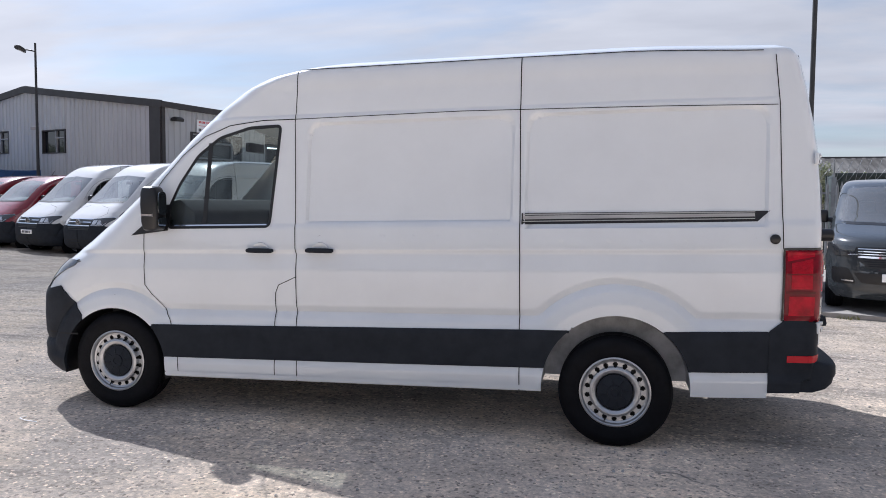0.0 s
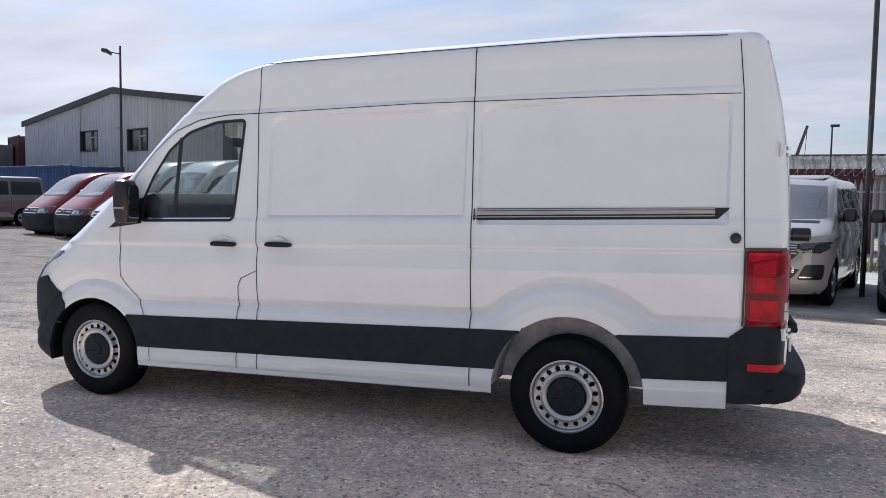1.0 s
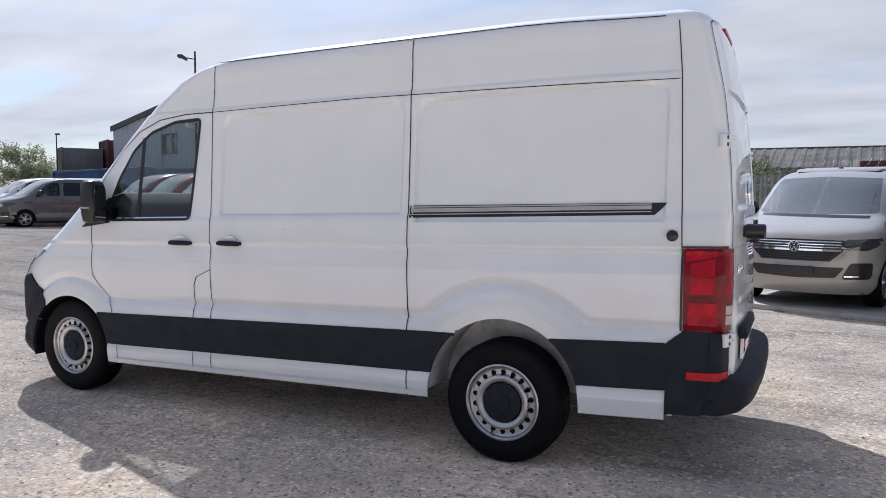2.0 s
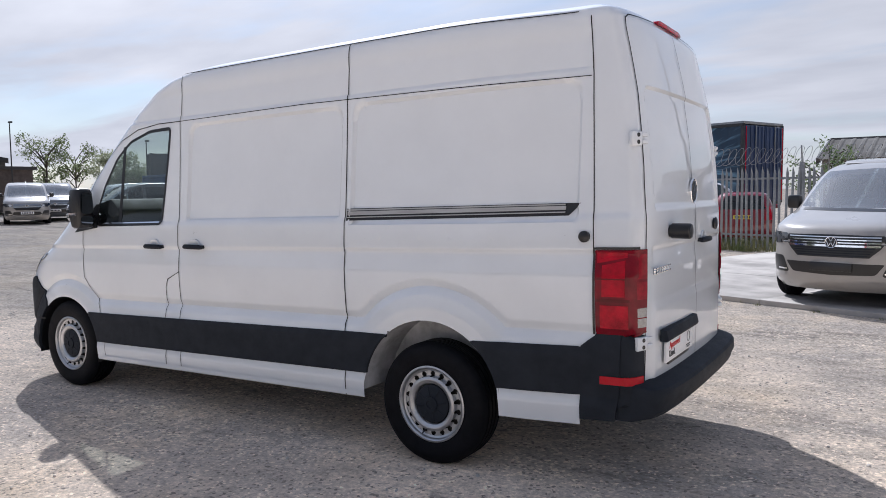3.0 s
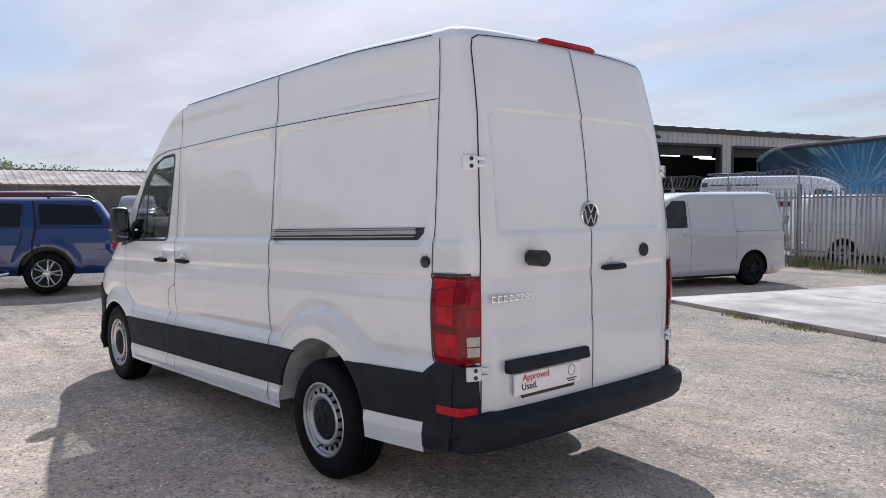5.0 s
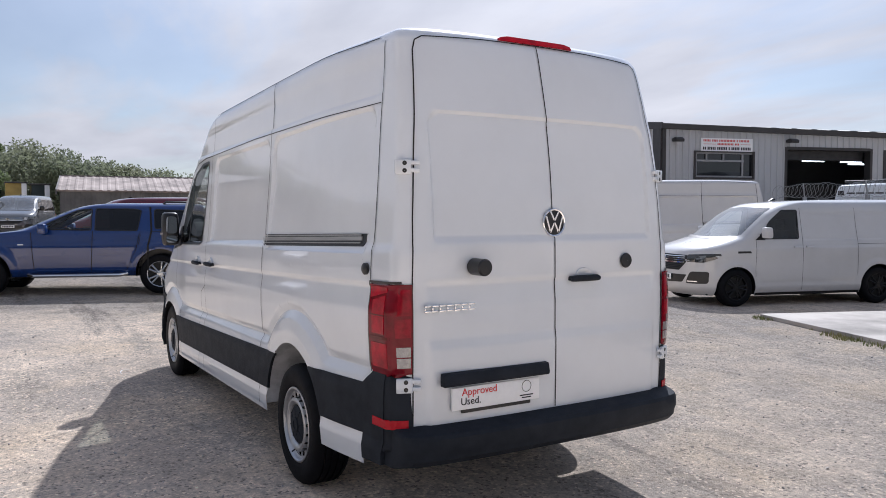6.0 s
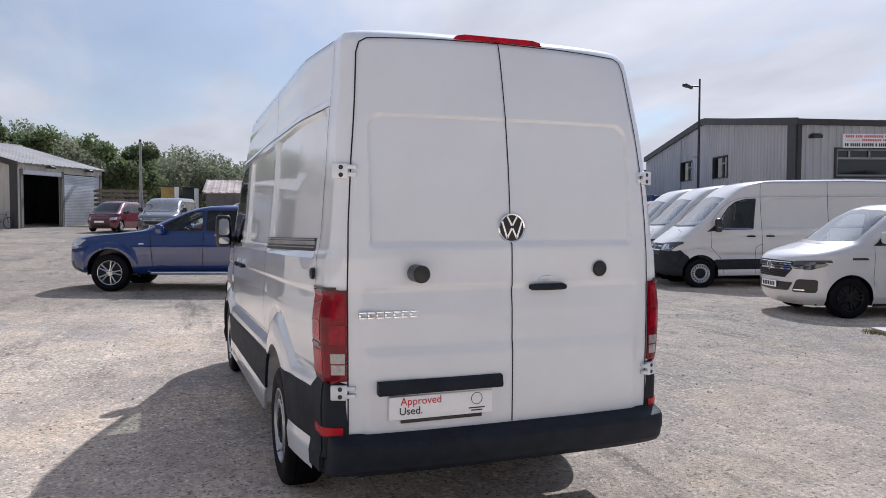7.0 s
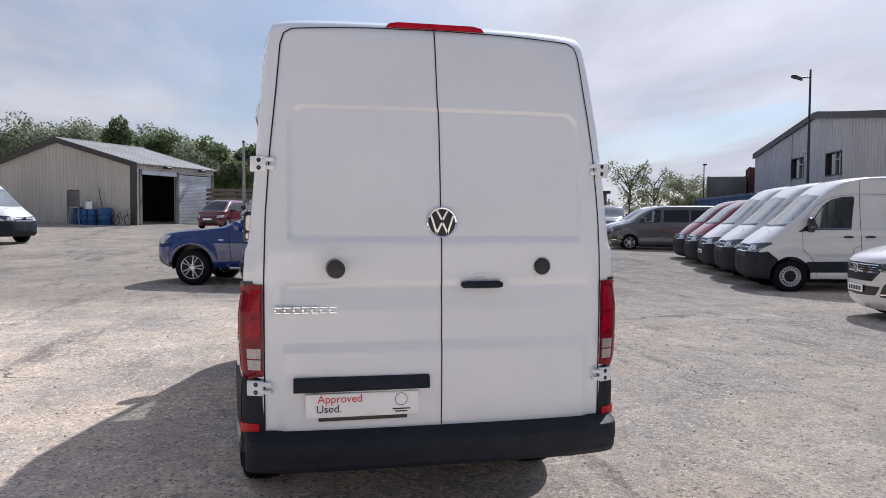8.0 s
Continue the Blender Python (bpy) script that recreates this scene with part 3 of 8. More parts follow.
def box_mask(x, z, x0, x1, z0, z1, s=0.022):
    return smooth01((x - x0) / s) * smooth01((x1 - x) / s) * smooth01((z - z0) / s) * smooth01((z1 - z) / s)


def patch(shell, quad, mat, thing, name, chart="side", sign=-1, off=0.004, n=(10, 4), label="", rim=0.006):
    """A thin plate on the body between four chart corners: lower front, lower rear, upper rear, upper front."""
    bm = bmesh.new()
    def at(u, v):
        a = (Vector(quad[0]) * (1 - u) + Vector(quad[1]) * u) * (1 - v) + (Vector(quad[3]) * (1 - u) + Vector(quad[2]) * u) * v
        return a
    def place(a, o):
        if chart == "side":
            return (a.x, sign * (float(shell.width(a.x, a.y)) + o), a.y + shell.rake * a.x)
        x = float(shell.rear(a.x, a.y)) + o if chart == "rear" else float(shell.front(a.x, a.y)) - o
        return (x, a.x, a.y + shell.rake * x)
    top = [[bm.verts.new(place(at(i / n[0], j / n[1]), off)) for j in range(n[1] + 1)] for i in range(n[0] + 1)]
    low = [[bm.verts.new(place(at(i / n[0], j / n[1]), off - rim)) for j in range(n[1] + 1)] for i in range(n[0] + 1)]
    for i in range(n[0]):
        for j in range(n[1]):
            bm.faces.new((top[i][j], top[i + 1][j], top[i + 1][j + 1], top[i][j + 1]))
    for j in range(n[1]):
        bm.faces.new((top[0][j], top[0][j + 1], low[0][j + 1], low[0][j]))
        bm.faces.new((top[-1][j + 1], top[-1][j], low[-1][j], low[-1][j + 1]))
    for i in range(n[0]):
        bm.faces.new((top[i + 1][0], top[i][0], low[i][0], low[i + 1][0]))
        bm.faces.new((top[i][-1], top[i + 1][-1], low[i + 1][-1], low[i][-1]))
    bmesh.ops.delete(bm, geom=[v for v in bm.verts if not v.link_faces], context="VERTS")
    bmesh.ops.recalc_face_normals(bm, faces=bm.faces)
    return part(name, bm, mat, thing, label)


def sweep(shell, z, section, mat, thing, name, end="rear", reach=0.97, side_k=0.12, label=""):
    """A bumper: (outward, z) points carried round the front or rear outline at height z, thinner along the sides."""
    xf, xr, w, lf, nf, lr, nr = [float(v) for v in shell.at(z)]
    pts = []
    n = 40
    for i in range(-n, n + 1):
        th = abs(i) / n * math.pi / 2
        if end == "rear":
            y, x = w * math.sin(th) ** (2 / nr), xr - lr + lr * math.cos(th) ** (2 / nr)
        else:
            y, x = w * math.sin(th) ** (2 / nf), xf + lf - lf * math.cos(th) ** (2 / nf)
        pts.append((x, y if i > 0 else -y))
    pts = [(reach, -w)] + pts + [(reach, w)]
    bm = bmesh.new()
    rows = []
    for i, (x, y) in enumerate(pts):
        a, b = pts[max(0, i - 1)], pts[min(len(pts) - 1, i + 1)]
        d = Vector((b[0] - a[0], b[1] - a[1])).normalized()
        nrm = Vector((d.y, -d.x))
        if (end == "rear") != (nrm.x * 1.0 + (0.001 if end == "rear" else -0.001) > 0) and abs(nrm.x) > 0.05:
            nrm = -nrm
        if abs(nrm.x) <= 0.05:
            nrm = Vector((0, 1 if y > 0 else -1))
        k = side_k + (1 - side_k) * smooth01(np.array((abs(nrm.x) - 0.15) / 0.6)).item()
        tp = float(shell.taper(x, 0.5))
        if shell.wrap and end == "rear":
            y += math.copysign(0.5 * float(shell.relief(x, z) * smooth01((abs(y) / w - 0.60) / 0.25)), y)
        rows.append([bm.verts.new((x + nrm.x * o * k, y * tp + nrm.y * min(o, 0.014) * k, zz - (0 if end == "front" else (1 - k) / (1 - side_k) * max(0.0, zz - 0.552)) + shell.rake * x)) for o, zz in section])
    for a, b in zip(rows, rows[1:]):
        for j in range(len(section) - 1):
            bm.faces.new((a[j], a[j + 1], b[j + 1], b[j]))
    bmesh.ops.recalc_face_normals(bm, faces=bm.faces)
    return part(name, bm, mat, thing, label, 30)


def arch_liner(thing, shell, cx, cz, r, mat, sign, depth=0.30, low=0.34):
    bm = bmesh.new()
    rows = []
    for i in range(25):
        a = math.pi * (i / 24)
        x, z = cx + r * math.cos(a), cz + r * math.sin(a)
        y = float(shell.width(x, max(z, 0.45))) - 0.004
        rows.append([bm.verts.new((x, sign * (y - d), z + shell.rake * cx)) for d in (0, 0.05, depth)])
    for side in (0, -1):
        x = cx + (r if side == 0 else -r)
        y = float(shell.width(x, 0.45)) - 0.004
        row = [bm.verts.new((x, sign * (y - d), low + shell.rake * cx)) for d in (0, 0.05, depth)]
        rows.insert(0, row) if side == 0 else rows.append(row)
    for a, b in zip(rows, rows[1:]):
        for j in range(2):
            bm.faces.new((a[j], a[j + 1], b[j + 1], b[j]))
    c = bm.verts.new((cx, sign * (float(shell.width(cx, 0.6)) - depth), cz))
    for a, b in zip(rows, rows[1:]):
        bm.faces.new((a[2], b[2], c))
    return part("wheel_arch", bm, mat, thing)


def mirror_unit(thing, x, y, z, sign, mat, size=(0.16, 0.24, 0.36), glass=True):
    """A door mirror on a short arm: housing, glass, indicator."""
    ob = empty("door_mirror"); ob.parent = thing
    ob.matrix_basis = pose(x, sign * y, z, 0, 0, 0)
    dx, dy, dz = size
    bm = bmesh.new()
    rows = []
    for zz, sx, sy in ((-0.5, 0.50, 0.72), (-0.46, 0.80, 0.92), (-0.3, 0.96, 1.0), (0.1, 1.0, 1.0), (0.36, 0.90, 0.96), (0.46, 0.72, 0.84), (0.5, 0.42, 0.60)):
        row = []
        for k in range(20):
            a = 2 * math.pi * k / 20
            u, v = math.cos(a), math.sin(a)
            u, v = math.copysign(abs(u) ** 0.55, u), math.copysign(abs(v) ** 0.55, v)
            row.append(bm.verts.new((u * sx * dx / 2 - (0.0 if u > 0 else 0.02) - 0.10 * dx * zz, sign * v * sy * dy / 2, zz * dz)))
        rows.append(row)
    for a, b in zip(rows, rows[1:]):
        for k in range(20):
            bm.faces.new((a[k], a[(k + 1) % 20], b[(k + 1) % 20], b[k]))
    bm.faces.new(rows[0]); bm.faces.new(rows[-1])
    bmesh.ops.recalc_face_normals(bm, faces=bm.faces)
    part("housing", bm, mat, ob)
    if glass:
        bm = prism_bm(round_poly([(-dy * 0.34, -dz * 0.14), (dy * 0.34, -dz * 0.14), (dy * 0.31, dz * 0.38), (-dy * 0.31, dz * 0.38)], 0.04), dx / 2 + 0.002, dx / 2 + 0.006, axis="X")
        part("mirror_glass", bm, MIRROR, ob)
        bm = prism_bm(round_poly([(-dy * 0.33, -dz * 0.41), (dy * 0.33, -dz * 0.41), (dy * 0.34, -dz * 0.2), (-dy * 0.34, -dz * 0.2)], 0.03), dx / 2 + 0.002, dx / 2 + 0.005, axis="X")
        part("wide_mirror_glass", bm, MIRROR, ob)
        part("side_indicator", box_bm(-dx * 0.42, dx * 0.30, sign * dy * 0.48, sign * (dy * 0.5 + 0.006), -dz * 0.17, -dz * 0.12, 0.003), CLEAR_LENS, ob)
    part("arm", tube_bm([(0, -sign * dy * 0.4, -dz * 0.25), (-0.03, -sign * (dy * 0.5 + 0.16), -dz * 0.28)], [0.035, 0.05], 8), BLACK, ob)
    return ob


def grip(thing, shell, x, z, sign, mat=PLASTIC, w=0.20, cup=WHITE, chart="side"):
    """A pull handle: rounded bar over a shallow painted cup."""
    ob = empty("handle"); ob.parent = thing
    if chart == "side":
        y = float(shell.width(x, z))
        ob.matrix_basis = pose(x, sign * y, z + shell.rake * x, 0, 0, 0 if sign < 0 else 180)
    else:
        xx = float(shell.rear(x, z))
        ob.matrix_basis = pose(xx, x, z + shell.rake * xx, 0, 0, 90)
    bm = tube_bm([(-w / 2 + 0.012, -0.022, -0.003), (-w / 2 + 0.03, -0.030, 0), (0, -0.034, 0), (w / 2 - 0.03, -0.030, 0), (w / 2 - 0.012, -0.022, -0.003)], [0.013, 0.017, 0.0175, 0.017, 0.013], 12)
    box_bm(-w / 2 + 0.01, -w / 2 + 0.05, -0.026, 0.004, -0.012, 0.012, 0.005, bm=bm)
    box_bm(w / 2 - 0.05, w / 2 - 0.01, -0.026, 0.004, -0.012, 0.012, 0.005, bm=bm)
    part("bar", bm, mat, ob)
    bm = bmesh.new()
    rows = []
    for d, f in ((0.0, 1.0), (0.015, 0.98), (0.016, 0.93), (0.005, 0.35), (0.003, 0.02)):
        rows.append([bm.verts.new((math.copysign(abs(math.cos(b)) ** 0.8, math.cos(b)) * 0.058 * f, -d, 0.004 + math.sin(b) ** 0.8 * 0.052 * f)) for b in [j / 16 * math.pi for j in range(17)]])
    for a, b in zip(rows, rows[1:]):
        for j in range(16):
            bm.faces.new((a[j], a[j + 1], b[j + 1], b[j]))
    bmesh.ops.recalc_face_normals(bm, faces=bm.faces)
    part("cup", bm, cup, ob)
    return ob


def hinge(thing, m, mat):
    ob = empty("hinge"); ob.parent = thing; ob.matrix_basis = m
    bm = box_bm(-0.012, 0.012, -0.058, 0.022, -0.036, 0.036, 0.006)
    for zz in (-0.026, 0.010):
        box_bm(-0.010, 0.014, 0.018, 0.062, zz, zz + 0.020, 0.004, bm=bm)
    part("hinge_plate", bm, mat, ob)
    for zz in (-0.018, 0.018):
        part("bolt", lathe_bm([(0.011, 0.010), (0.011, 0.0135), (0.001, 0.0135)], 14, "X", (0, -0.012, zz)), BLACK, ob)
    return ob


CR_ROWS = [
    (0.36, -4.32, 1.28, 0.942, 0.52, 3.2, 0.12, 3), (0.42, -4.41, 1.29, 0.948, 0.54, 3.3, 0.12, 3), (0.55, -4.455, 1.31, 0.956, 0.55, 3.4, 0.12, 3),
    (0.78, -4.465, 1.315, 0.960, 0.55, 3.4, 0.12, 3), (0.95, -4.45, 1.315, 0.970, 0.55, 3.4, 0.12, 3), (1.06, -4.39, 1.315, 0.976, 0.55, 3.3, 0.12, 3),
    (1.16, -4.312, 1.315, 0.975, 0.55, 3.2, 0.12, 3), (1.24, -4.226, 1.315, 0.973, 0.56, 3.0, 0.12, 3), (1.34, -4.088, 1.315, 0.968, 0.56, 2.9, 0.12, 3),
    (1.44, -3.96, 1.315, 0.960, 0.54, 2.9, 0.12, 3), (1.53, -3.81, 1.312, 0.948, 0.44, 3.0, 0.12, 3), (1.7, -3.59, 1.302, 0.932, 0.36, 3.1, 0.12, 3),
    (1.88, -3.39, 1.285, 0.916, 0.34, 3.2, 0.12, 3), (2.09, -3.18, 1.255, 0.900, 0.34, 3.2, 0.12, 3), (2.3, -2.95, 1.21, 0.887, 0.36, 3.0, 0.12, 3),
    (2.43, -2.77, 1.18, 0.877, 0.4, 2.8, 0.12, 3), (2.5, -2.63, 1.16, 0.866, 0.44, 2.6, 0.12, 3), (2.545, -2.46, 1.13, 0.842, 0.48, 2.5, 0.12, 3),
    (2.572, -2.28, 1.07, 0.795, 0.5, 2.4, 0.14, 3), (2.589, -2.08, 1.01, 0.69, 0.5, 2.3, 0.14, 3), (2.602, -1.8, 0.95, 0.50, 0.5, 2.2, 0.14, 3), (2.61, -1.2, 0.7, 0.28, 0.4, 2.2, 0.14, 3),
    (2.615, -0.6, 0.2, 0.04, 0.2, 2.2, 0.05, 3)]


def ramp(v, lo, hi):
    return np.clip((v - lo) / (hi - lo), 0, 1)


def round_box(x, z, x0, x1, z0, z1, r):
    """How far a point lies outside a box with rounded corners (negative inside)."""
    qx, qz = np.abs(x - (x0 + x1) / 2) - (x1 - x0) / 2 + r, np.abs(z - (z0 + z1) / 2) - (z1 - z0) / 2 + r
    return np.hypot(np.maximum(qx, 0), np.maximum(qz, 0)) + np.minimum(np.maximum(qx, qz), 0) - r


def box_outline(x0, x1, z0, z1, r):
    return round_poly([(x0, z0), (x1, z0), (x1, z1), (x0, z1)], r * 1.4, 6)


CR_PANELS = ((-2.10, -0.64, 1.487, 2.178, 0.085), (-0.56, 0.945, 1.442, 2.182, 0.085))
CR_LINES = (0.46, 0.515, 0.725, 0.802, 0.848, 0.852, 0.898, 1.15, 1.262, 1.288, 1.427, 1.442, 1.457, 1.472, 1.487, 2.160, 2.182, 2.222, 2.234, 2.50, 2.515, 2.53)
CR_ARCHES = ((0.04, 0.40, 0.668), (-3.62, 0.42, 0.580))
CR_CREASES = [[(cx + q * math.cos(k * math.pi / 32), cz + q * math.sin(k * math.pi / 32)) for k in range(64)] for cx, cz, rr in CR_ARCHES for q in (rr - 0.125, rr - 0.048, rr, rr + 0.045)]
CR_CREASES += [box_outline(x0 + q, x1 - q, z0 - 0.1, z1 - q, r) for x0, x1, z0, z1, r in CR_PANELS for q in (0.0, 0.018)]


def cr_relief(x, z):
    # pressed panels, belt ledge, crease under the handles, arch flares that run into the sill flare
    x, z = np.asarray(x, float), np.asarray(z, float)
    r = 0.0 * x
    for x0, x1, z0, z1, q in CR_PANELS:
        r = r - 0.019 * ramp(-round_box(x, z, x0, x1, z0 - 0.3, z1, q), 0.0, 0.018) * ramp(z, z0 - 0.015, z0)
    body = smooth01((x + 3.3) / 0.4)
    r = r + 0.010 * ramp(-z, -1.472, -1.442) * body
    r = r - 0.012 * ramp(-z, -1.288, -1.262) + 0.014 * ramp(-z, -1.262, -1.15)
    flare = [(0.850 - z) - 0.25 * (1 - smooth01((x + 3.45) / 0.2))]
    flare += [rr - np.hypot(x - cx, z - cz) for cx, cz, rr in CR_ARCHES]
    sharp = 90.0
    s = np.log(sum(np.exp(np.clip(sharp * f, -60, 60)) for f in flare)) / sharp
    tail = 1 - 0.62 * smooth01((x - 0.62) / 0.55)
    r = r + (0.034 * ramp(s, 0.0, 0.048) + 0.018 * ramp(s, 0.048, 0.125) - 0.018 * ramp(s, -0.046, -0.002)) * tail
    r = r + 0.014 * ramp(-z, -0.515, -0.46)
    r = r - 0.010 * ramp(z, 2.222, 2.234) * smooth01((1.03 - x) / 0.10) * smooth01((2.47 - z) / 0.10)
    return r


def cr_taper(x, z):
    return 1 - (0.052 + 0.018 * ramp(np.asarray(z, float), 2.05, 2.42)) * smooth01((np.asarray(x, float) - 0.25) / 1.0)


def cr_rear(y, z):
    # pressed upper panel, belt, crease under the stops and a soft ledge above the plate
    r = -0.017 * ramp(-round_box(y, z, -1, 0.765, 1.0, 2.130, 0.08), 0.0, 0.016) * ramp(z, 1.482, 1.505)
    r = r - 0.009 * ramp(-z, -1.295, -1.270) + 0.011 * ramp(-z, -1.270, -1.16) + 0.008 * ramp(-z, -1.010, -0.960)
    return r * smooth01((0.815 - y) / 0.04)


def crafter(place, colour, label, roof="high", fine=False, band=True, plate=True):
    """A long panel van."""
    van = empty("panel_van", place, label, "van", "parked panel vans" if not fine else "")
    rows = [r for r in CR_ROWS]
    if roof == "low":
        rows = [(z if z < 1.9 else 1.9 + (z - 1.9) * 0.62, xf + (0.0 if z < 2.0 else -0.05), *rest) for z, xf, *rest in rows]
    lines = [z if roof == "high" or z < 1.9 else 1.9 + (z - 1.9) * 0.62 for z in CR_LINES + ((0.970, 1.000, 1.16, 1.270, 1.295, 1.505, 2.114, 2.130) if fine else ())]
    sh = Shell(rows, 0.0125 if fine else 0.04, cr_relief, cr_rear, 0.024 if fine else 0.012, 1.6 if fine else 1.2, cr_taper, roof == "high", lines, CR_CREASES if fine else CR_CREASES[2:8:4])
    top = 0.0 if roof == "high" else -0.09
    up = 0.09 if fine else 0.045
    win = round_poly([(-3.17, 1.452), (-2.375, 1.455), (-2.31, 2.165 + top), (-2.55, 2.158 + top), (-2.78, 2.095 + top), (-2.95, 1.97 + top * 0.8), (-3.09, 1.77 + top * 0.3), (-3.17, 1.60)], 0.03)
    reg = []
    if band:
        reg += [("side_moulding", "side", [(-3.30, 0.50), (0.966, 0.52), (0.966, 0.778), (-3.30, 0.74)], PLASTIC, 0.006, False, "dark grey plastic strip")]
    reg += [("corner_moulding", "side", [(0.968, 0.36), (1.272, 0.36), (1.272, 0.845), (1.055, 0.845), (0.968, 0.780)], PLASTIC, 0.010, False, "dark plastic corner"),
            ("corner_return", "rear", [(0.840, 0.40), (1.2, 0.40), (1.2, 0.848), (0.840, 0.848)], PLASTIC, 0.004, False, "dark plastic corner"),
            ("tail_lamp", "side", [(1.050, 0.850), (1.262, 0.850), (1.262, 1.285), (1.046, 1.285)], LENS_BODY, 0.014, False, "red tail lamp lens"),
            ("front_bumper", "side", [(-3.90, 0.20), (-3.89, 0.80), (-4.09, 0.925 + up), (-4.20, 0.90 + up), (-5, 0.90 + up), (-5, 0.20)], PLASTIC, 0.012, True, "dark grey plastic bumper"),
            ("grille", "front", [(-0.02, 0.80 + up), (0.46, 0.80 + up), (0.49, 0.90 + up), (0.49, 1.085 + up), (-0.02, 1.085 + up)], BLACK, 0.006, True, "black grille"),
            ("headlamp", "front", round_poly([(0.50, 0.905 + up), (0.86, 0.905 + up), (0.962, 1.08 + up), (0.945, 1.12 + up), (0.50, 1.085 + up)], 0.02), LAMP_DARK, 0.008, False, "clear headlamp"),
            ("windscreen", "front", round_poly([(-0.02, 1.53), (0.83, 1.56), (0.75, 2.20 + top), (-0.02, 2.25 + top)], 0.03), SCREEN, 0.0, True, "clear windscreen"),
            ("door_window", "side", win, GLASS, 0.0, False, "clear door glass"),
            ("corner_cut", "side", [(0.966, 0.2), (0.966, 0.395), (1.5, 0.405), (1.5, 0.2)], None, 0, False, ""), ("rear_lower", "rear", [(-0.05, 0.2), (1.2, 0.2), (1.2, 0.47), (-0.05, 0.47)], None, 0, True, ""), ("rear_arch", "side", arc_poly(0.04, 0.40, 0.468, 0.1), None, 0, False, ""), ("front_arch", "side", arc_poly(-3.62, 0.43, 0.425, 0.1), None, 0, False, "")]
    made = make_body(sh, reg, van, colour)
    # a dark rubber edge and bar in the door window
    for s in (-1, 1):
        seam(sh, win + [win[0]], van, 0.022, "side", s, BLACK, 0.002, "window_seal")
        seam(sh, [(-2.885, 1.455), (-2.85, 2.06 + top)], van, 0.035, "side", s, BLACK, 0.003, "window_bar")
        seam(sh, [(-3.372, 1.43), (-3.368, 1.20), (-3.362, 1.03), (-3.31, 0.965), (-3.25, 0.904), (-3.19, 0.84), (-3.15, 0.778), (-3.105, 0.67), (-3.085, 0.525), (-3.08, 0.40)], van, 0.0055 if fine else 0.010, "side", s)
        seam(sh, [(-3.12, 1.466), (-2.39, 1.468)], van, 0.010, "side", s, CHROME, 0.006, "waist_trim")
        b = 0.0055 if fine else 0.010
        seam(sh, [(-2.145, 0.36), (-2.15, 0.76), (-2.158, 0.95), (-2.160, 1.26), (-2.168, 1.30), (-2.175, 1.5), (-2.20, 2.18 + top), (-2.19, 2.52 + top * 2)], van, b, "side", s)
        seam(sh, [(-2.155, 1.10), (-2.29, 1.04), (-2.315, 0.98), (-2.315, 0.38)], van, b, "side", s)
        seam(sh, [(-0.572, 0.36), (-0.578, 0.80), (-0.580, 1.0), (-0.59, 1.5), (-0.605, 2.2 + top), (-0.605, 2.53 + top * 2)], van, b * 1.2, "side", s)
        seam(sh, [(1.035, 1.29), (1.0, 2.2 + top), (0.972, 2.50 + top * 2)], van, b, "side", s)
        seam(sh, [(-2.20, 2.205 + top), (-1.0, 2.214 + top), (0.99, 2.186 + top)], van, 0.0045, "side", s)
        seam(sh, [(-2.19, 2.532 + top * 2.2), (-0.60, 2.535 + top * 2.2), (0.90, 2.530 + top * 2.2)], van, 0.006, "side", s, GAP, 0.0005, "roof_gutter")
        curve = [(-3.36, 1.62), (-3.24, 1.80), (-3.08, 1.98 + top * 0.6), (-2.90, 2.11 + top), (-2.70, 2.18 + top), (-2.45, 2.205 + top), (-2.20, 2.205 + top)]
        seam(sh, curve, van, 0.006, "side", s)
        patch(sh, [(-3.47, 1.395), (-3.17, 1.43), (-3.15, 1.62), (-3.19, 1.62)], BLACK, van, "mirror_base", "side", s, 0.014, (4, 4))
        mirror_unit(van, -3.22, 1.06, 1.515, s, BLACK, (0.12, 0.155, 0.32))
        grip(van, sh, -2.43, 1.285, s, PLASTIC, 0.215, colour)
        grip(van, sh, -1.98, 1.285, s, PLASTIC, 0.215, colour)
        arch_liner(van, sh, 0.04, 0.40, 0.468, LINER, s, 0.30, 0.62)
        arch_liner(van, sh, -3.62, 0.43, 0.425, BLACK, s)
        seam(sh, [(-3.14, 0.385), (-0.44, 0.385)], van, 0.028, "side", s, colour, 0.012, "sill_ledge")
        # sliding rail
        rail = empty("door_rail"); rail.parent = van
        patch(sh, [(-0.58, 1.455), (0.875, 1.462), (0.875, 1.528), (-0.58, 1.53)], BLACK, rail, "rail_recess", "side", s, 0.002, (16, 2))
        patch(sh, [(0.875, 1.462), (0.885, 1.462), (0.955, 1.528), (0.875, 1.528)], BLACK, rail, "rail_end", "side", s, 0.003, (2, 2))
        patch(sh, [(-0.57, 1.472), (0.868, 1.478), (0.868, 1.484), (-0.57, 1.478)], ALUMINIUM, rail, "rail_lip", "side", s, 0.014, (16, 1))
        patch(sh, [(-0.57, 1.488), (0.868, 1.493), (0.868, 1.514), (-0.57, 1.512)], ALUMINIUM, rail, "rail_bar", "side", s, 0.008, (16, 1))
        patch(sh, [(-0.57, 1.517), (0.868, 1.518), (0.868, 1.525), (-0.57, 1.525)], ALUMINIUM, rail, "rail_lip", "side", s, 0.014, (16, 1))
        y = float(sh.width(0.985, 1.35))
